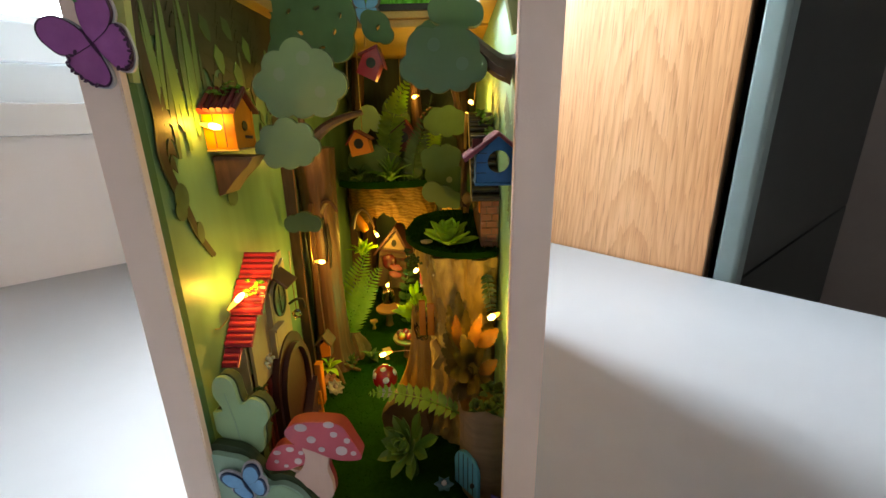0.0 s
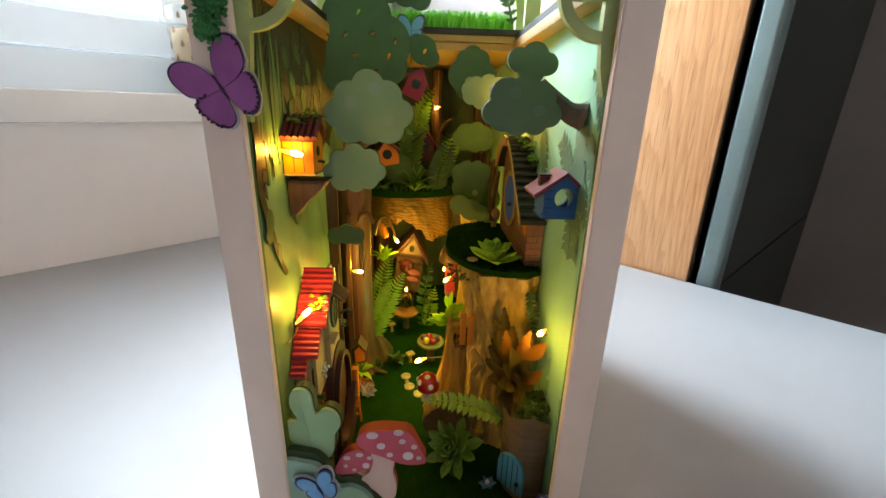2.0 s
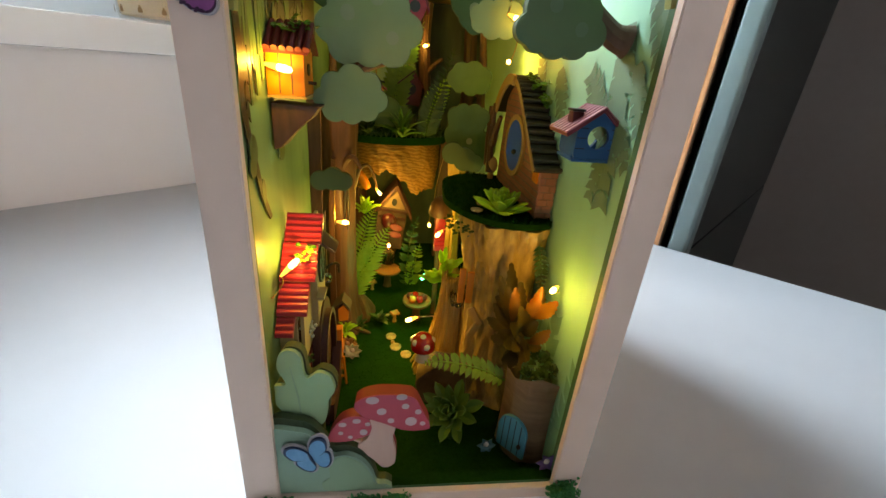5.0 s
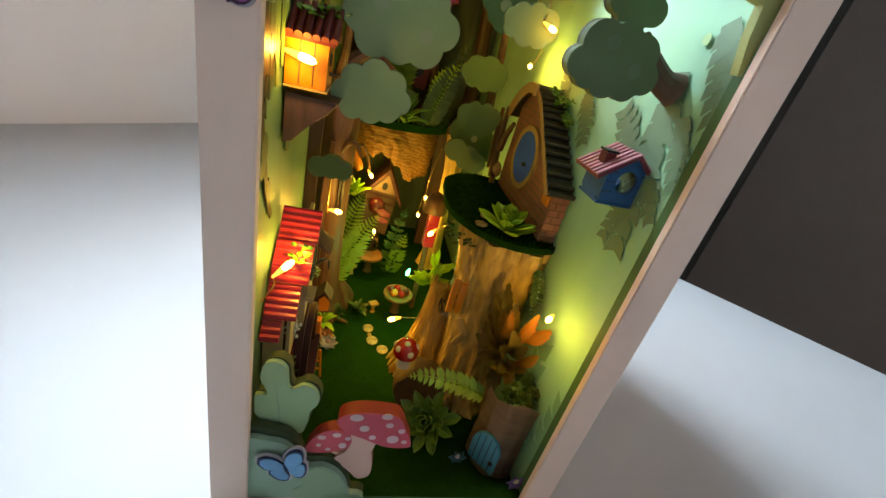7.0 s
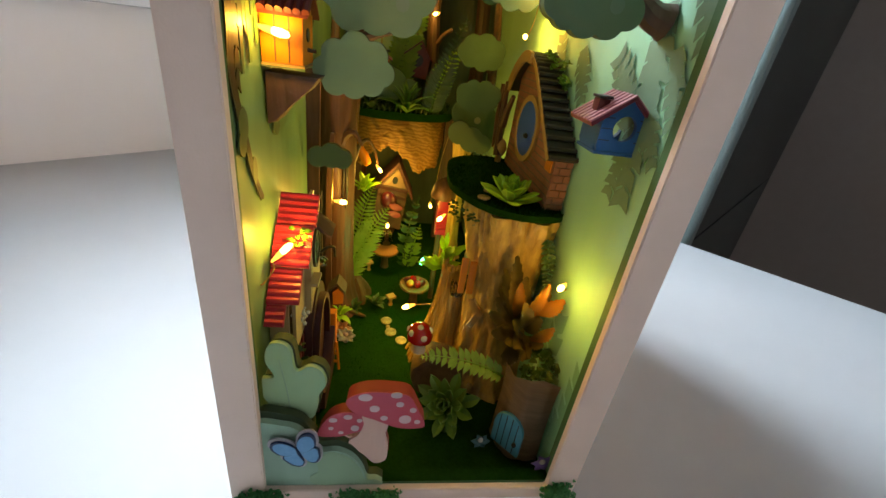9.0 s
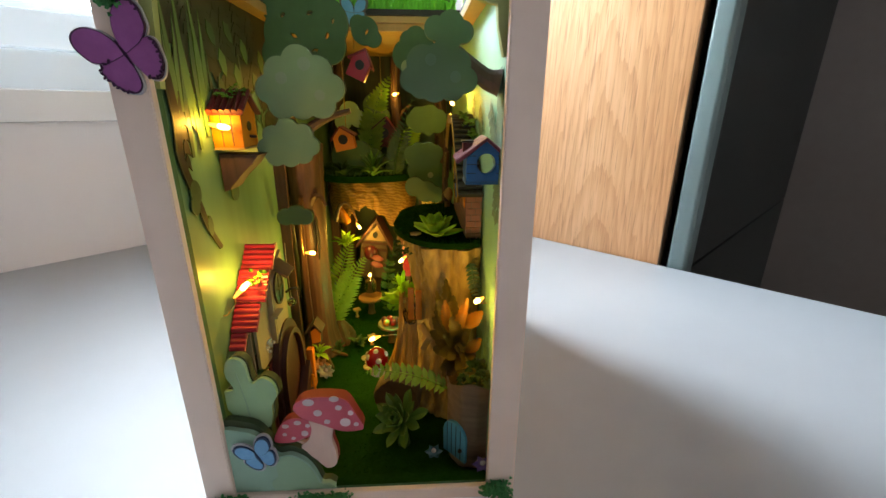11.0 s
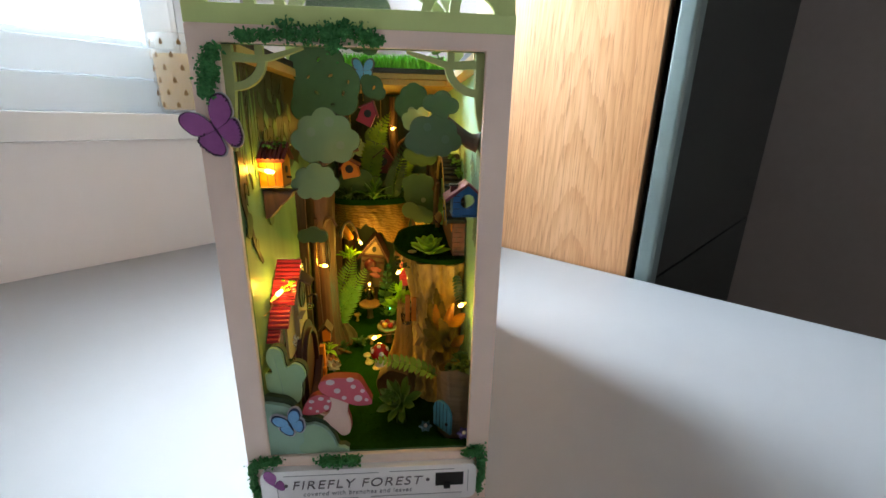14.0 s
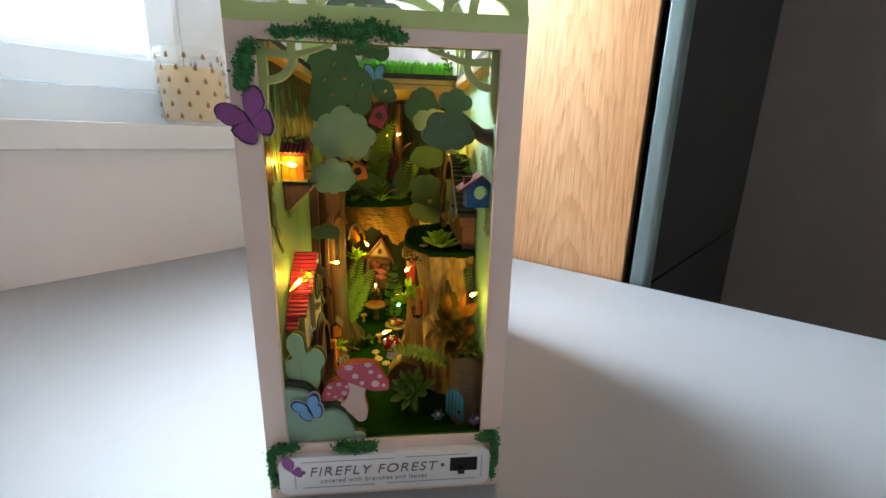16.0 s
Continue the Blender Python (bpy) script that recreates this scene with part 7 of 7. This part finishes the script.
part("limb", tube(B(), smooth_line([(42, 158, 112), (38, 154, 140), (36, 150, 165), (32, 140, 182), (28, 120, 190)], 5), [3.2 - 0.1 * i for i in range(21)], 8), M_TRUNK, th)
part("limb", tube(B(), smooth_line([(38, 154, 150), (30, 150, 156), (24, 148, 160)], 5), [1.8 - 0.08 * i for i in range(11)], 7), M_BARK, th)
part("limb", tube(B(), smooth_line([(38, 154, 138), (31, 152, 142), (26, 150, 145)], 5), [1.6 - 0.07 * i for i in range(11)], 7), M_BARK, th)
for sg in (-1, 1):
    solo("bare_tree", tube(B(), smooth_line([(sg * 40, 222, 24), (sg * 38, 222, 90), (sg * 41, 222, 150), (sg * 38, 222, 205)], 6), [6.5 - 0.12 * i for i in range(19)], 10), M_TRUNK, (sg * 40, 222, 24), "brown tree trunk against the back panel", "tree")

# ---- tables, small houses and path in the clearing ----


def round_table(c, r, label):
    th = thing("round_table", c, label, "table", "round tables")
    part("tabletop", lathe(B(), [(0.1, -0.6), (r - 0.4, -0.6), (r, 0), (r, 0.7), (r - 0.5, 1.1), (0.1, 1.1)], 26, (c[0], c[1], c[2] + 12), caps=False), M_TABLEWOOD, th)
    part("pedestal", lathe(B(), [(3.0, 0), (2.4, 2), (2.1, 7), (3.6, 11.3)], 14, c), M_LOG, th)
    return th


moved(0.9, -16, 1.5)
round_table((3, 131, 23.9), 8.6, "round wooden table carrying a bowl of tiny fruit")
for i, (x, y, r, mm_) in enumerate(((0.2, 127.5, 2.2, M_ORANGE), (4.2, 127.0, 2.3, M_GLOSSRED), (2.0, 132.0, 2.2, M_GLOSSRED), (7.0, 130.0, 2.1, M_REDDK), (-1.5, 131.5, 2.0, M_REDDK))):
    solo("fruit_bead", ball(B(), (x, y, 37.0 + r), r), mm_, (x, y, 37), "tiny round fruit on the wooden table", "fruit", "fruit on the table")
moved()
moved(3, -24, 4)
round_table((-17, 180, 20), 9.0, "round wooden table farther back in the clearing")
th = thing("cloche_lantern", (-17, 180, 37), "small lit cloche lantern on the back table", "lantern")
part("glass", lathe(B(), [(4.2, 0), (4.4, 4), (3.6, 8), (1.6, 10.4), (0.1, 11)], 18, (-17, 181, 37), caps=False), M_CRYSTAL, th)
part("knob", ball(B(), (-17, 181, 48.6), 0.9), M_REDDK, th)
moved()
for x, y in ((-9, 114), (-24, 150)):
    th = thing("tiny_stool", (x, y, 24), "tiny pale wooden stool on the turf", "stool", "tiny stools")
    part("seat", box(B(), x - 2.4, x + 2.4, y - 2, y + 2, 29, 30.2, m=Matrix.Translation((x, y, 0)) @ Matrix.Rotation(0.5, 4, "Z") @ Matrix.Translation((-x, -y, 0)), bevel=0.2), M_WOOD, th)
    part("leg", lathe(B(), [(1.4, 0), (0.8, 2), (1.2, 5)], 8, (x, y, 24)), M_WOOD, th)
for x, y, r in ((-11, 99, 3.0), (-8.5, 90, 3.1), (-3, 84, 3.0), (-10, 94, 1.2)):
    solo("flat_stone", lathe(B(), [(0.1, 0), (r * 0.95, 0.1), (r, 0.6), (r * 0.8, 1.0), (0.1, 1.1)], 14, (x, y, 24), caps=False), M_STONE, (x, y, 24), "flat speckled stepping stone on the turf", "stone", "stepping stones")

moved(-1.0, -21, 4)
th = thing("toadstool_cottage", (-14, 200, 40), "brown cottage with a dark red roof at the back", "miniature house")
HM = Matrix.Translation((-14, 196, 40)) @ Matrix.Rotation(radians(7), 4, "Y")
g = [(-10, 0), (10, 0), (10, 28), (0, 44), (-10, 28)]
# Front below the paler gable is darkened; the shade is in its colour.
fr = part("front_wall", plate(B(), g, 0, 1.5, m=HM), M_COTTAGE, th)
part("gable_board", plate(B(), [(-8.4, 30), (8.4, 30), (0, 43.4)], -0.25, -0.02, m=HM), M_GABLE, fr, "dull beige wooden gable")
part("body", plate(B(), [(x * 0.95, z * 0.97) for x, z in g], 1.6, 18, m=HM), M_COTTAGE, th)
part("attic_window", plate(B(), circle2(0, 34.4, 1.8, 2.6, 20), -0.5, -0.2, m=HM), M_BLACK, fr)
for z in (27, 22):
    part("beam", box(B(), -9.5, 9.5, -0.5, 0.1, z, z + 1.8, m=HM), M_OXBLOOD, fr)
for sg in (-1, 1):
    part("roof", plate(B(), [(0, 47.5), (sg * 13.5, 26), (sg * 13.5, 23.5), (0, 44.2)], -3, 20, m=HM), M_OXBLOOD, th)
th = thing("red_blossom", (-13.5, 190, 56), "dark red bead flower with two pink petals before the cottage", "flower")
part("bead", ball(B(), (-13.5, 193, 61), 5.2, 3, (1, 0.9, 1.1)), M_ROSE, th)
for x, z in ((-8.2, 58.6), (-9.0, 53.6)):
    part("petal", plate(B(), circle2(x, z, 4.6, 2.2, 20, rot=-14), 187.2, 188.2, bevel=0.3), M_DULLPINK, th, "dull pink petal")
part("stalk", tube(B(), [(-13.5, 193, 57), (-13.5, 194, 34)], 0.9), M_LOG, th)
solo("cottage_stalk", lathe(B(), rows_of([(8, -22), (5, -8), (5.5, 2), (9, 10)], 3), 30, (-14, 204, 30), wob=wavy(5, 0.08)), M_LOG, (-14, 204, 24), "dark wooden stalk under the cottage", "stalk")
moved()
moved(5.5, 15, 0)
th = thing("red_letterbox_house", (11, 108, 60), "small red box house with a dark brown roof", "miniature house")
part("body", box(B(), 6.6, 12.6, 104.5, 110, 68, 89, bevel=0.2), M_RED, th)
part("roof", lathe(B(), [(6.6, 0), (7.0, 1.4), (6.0, 6.0), (3.8, 9.6), (0.3, 11.4)], 18, (9.5, 109, 88.4)), M_TRUNK, th)
for i in range(5):
    part("slat", box(B(), 7.0, 12.2, 104.0, 104.6, 70 + 2.6 * i, 71.6 + 2.6 * i), M_RED, th)
part("pole", tube(B(), [(9.5, 108, 24), (9.5, 108, 72)], 1.6), M_LOG, th)
moved()
fern_frond([(-1, 156, 25), (-1, 155, 44), (1, 154, 62), (5, 153, 78)], 6.0, M_LEAFDK, (-4, 150, 24), "dark green fern in the clearing", 14, (0, -1, 0.1))
fern_frond([(2, 156, 25), (4, 155, 40), (7, 153, 58)], 6, M_FERN, (2, 156, 24), "small green fern in the clearing", 12, (0, -1, 0.1))
sprig((-18, 112, 25), 9, 12, M_LEAFDK, "dark leafy tuft on the turf", 5, 60, 0.4)
sprig((-30, 106, 25), 8, 12, M_LEAFDK, "dark leafy tuft on the turf by the roots", 5, 60, 0.4)

# blue butterfly at the deck edge
butterfly((-9, 119, 214), (-9.2, 213.2), 117.6, 6.9, 0, M_BLUEWING, M_INK, "blue paper butterfly on the roof deck's edge", M_INK, inset=0.12)
for x, z, m_ in ((28, 219.5, M_GLOSSWHITE), (31, 219, M_PEACH), (24, 219, M_GLOSSWHITE), (33, 218.6, M_GLOSSRED), (-2, 220, M_GLOSSWHITE)):
    bm = B()
    for i in range(5):
        q = 2 * math.pi * i / 5
        ball(bm, (x + 0.9 * math.cos(q), 131, z + 0.9 * math.sin(q)), 0.7, 1)
    solo("roof_flower", bm, m_, (x, 131, z), "tiny flower in the roof grass", "flower", "roof flowers")
fern_frond([(38, 98, 214), (34, 98, 226), (26, 97, 235), (11, 95, 243.5)], 3.8, M_LEAF, (38, 98, 214), "small green fern above the roof", 14, (0, -1, 0.2))

# ---- fairy lights ----
LED = (1.0, 0.585, 0.065)


def fairy_light(p, watts, toward=(0, -1, 0.2), color=LED, material=None, wire=(), label="lit warm fairy light bulb on copper wire", long=6.0, source=None):
    th = thing("fairy_light", p, label, "fairy light", "fairy lights")
    d = Vector(toward).normalized()
    c = Vector(p)
    part("bulb", tube(B(), [c - d * long * 0.12, c - d * long * 0.05, c + d * long * 0.15, c + d * long * 0.35, c + d * long * 0.42], [0.7, 1.0, 1.1, 0.8, 0.2], 12), material or M_BULB, th)
    part("bulb_base", tube(B(), [c - d * long * 0.62, c - d * long * 0.35, c - d * long * 0.10], [0.35, 0.75, 0.95], 10), material or M_BULBBASE, th, "amber glowing base imitating the bulb's halo")
    if wire:
        part("wire", tube(B(), smooth_line([c - d * long * 0.6] + [V(*w) for w in wire], 5), 0.22, 5), M_WIRE, th)
    l = bpy.data.lights.new("fairy_light", "POINT")
    l.energy, l.color, l.shadow_soft_size = watts, color, 0.0012
    o = new("fairy_light_glow", l)
    # A given source sets the lamp apart from its bulb to spread its light.
    o.location = fit_view(source or c + d * (long * 0.55 + 1.4)) * MM
    return th


fairy_light((-45.6, 35.6, 161.2), 0.0120, (1.0, -0.25, -0.15), long=8.5, source=(-46.8, 32.6, 162.2), wire=((-50.2, 36.6, 162.0),))
fairy_light((-45.6, 32.5, 102), 0.0200, long=8.0, toward= (0.6, 0.2, 0.6), wire=((-48, 30, 97), (-50, 27, 94), (-50.2, 24, 95)))
fairy_light((-35.6, 92, 94.4), 0.0220, (1, -0.3, 0.05), wire=((-39.6, 91.6, 94), (-39.6, 92, 107), (-39, 93, 120)))
fairy_light((-21.5, 167, 87), 0.0280, (0.5, -0.5, -0.5), wire=((-24, 168, 93), (-27, 166, 100)))
fairy_light((-13.8, 156, 54), 0.0130, (0, -1, 0))
fairy_light((12.2, 105, 84.7), 0.0300, (-0.6, -0.6, -0.3), source=(6, 96, 83), wire=((17, 106, 88), (22, 104, 94)))
fairy_light((-2.3, 75, 52.5), 0.0220, (-1, -0.2, -0.25), wire=((4, 75, 54), (9, 75, 54.5), (14, 75, 53)))
fairy_light((46.2, 32.5, 95), 0.0140, (-0.6, -0.6, 0.0), source=(38, 26, 95), wire=((48, 34, 93), (50.2, 36, 92)))
fairy_light((42, 120, 170), 0.0240, (-0.3, -0.8, 0.2), wire=((44, 118, 176), (46, 120, 190)))
fairy_light((6.2, 196, 177), 0.0110, (-0.6, -0.7, -0.2), wire=((7, 197, 182), (7, 198, 202)))
fairy_light((-28, 142, 180), 0.0040, (0, -1, 0), wire=((-28, 146, 190), (-27, 148, 202)))
fairy_light((16.4, 168, 78), 0.0200, (0, -1, 0), wire=((17, 172, 92), (21, 176, 110)))
fairy_light((13.5, 166, 66), 0.0050, (0, -1, -0.3), wire=((14, 170, 70), (15, 172, 76)), long=4.5)
fairy_light((-38, 98, 146), 0.0050, (0.3, -1, 0), wire=((-40, 100, 152), (-40, 102, 160)))
fairy_light((33, 85.6, 185), 0.0045, (0.6, -0.5, -0.3), source=(34, 81, 184.5), wire=((31, 88, 189), (33, 94, 194), (40, 104, 198)))
fairy_light((6, 111, 55.5), 0.0130, (-0.3, -1, 0), (0.03, 1.0, 0.25), M_GREENBULB, label="lit green fairy light bulb near the turf")
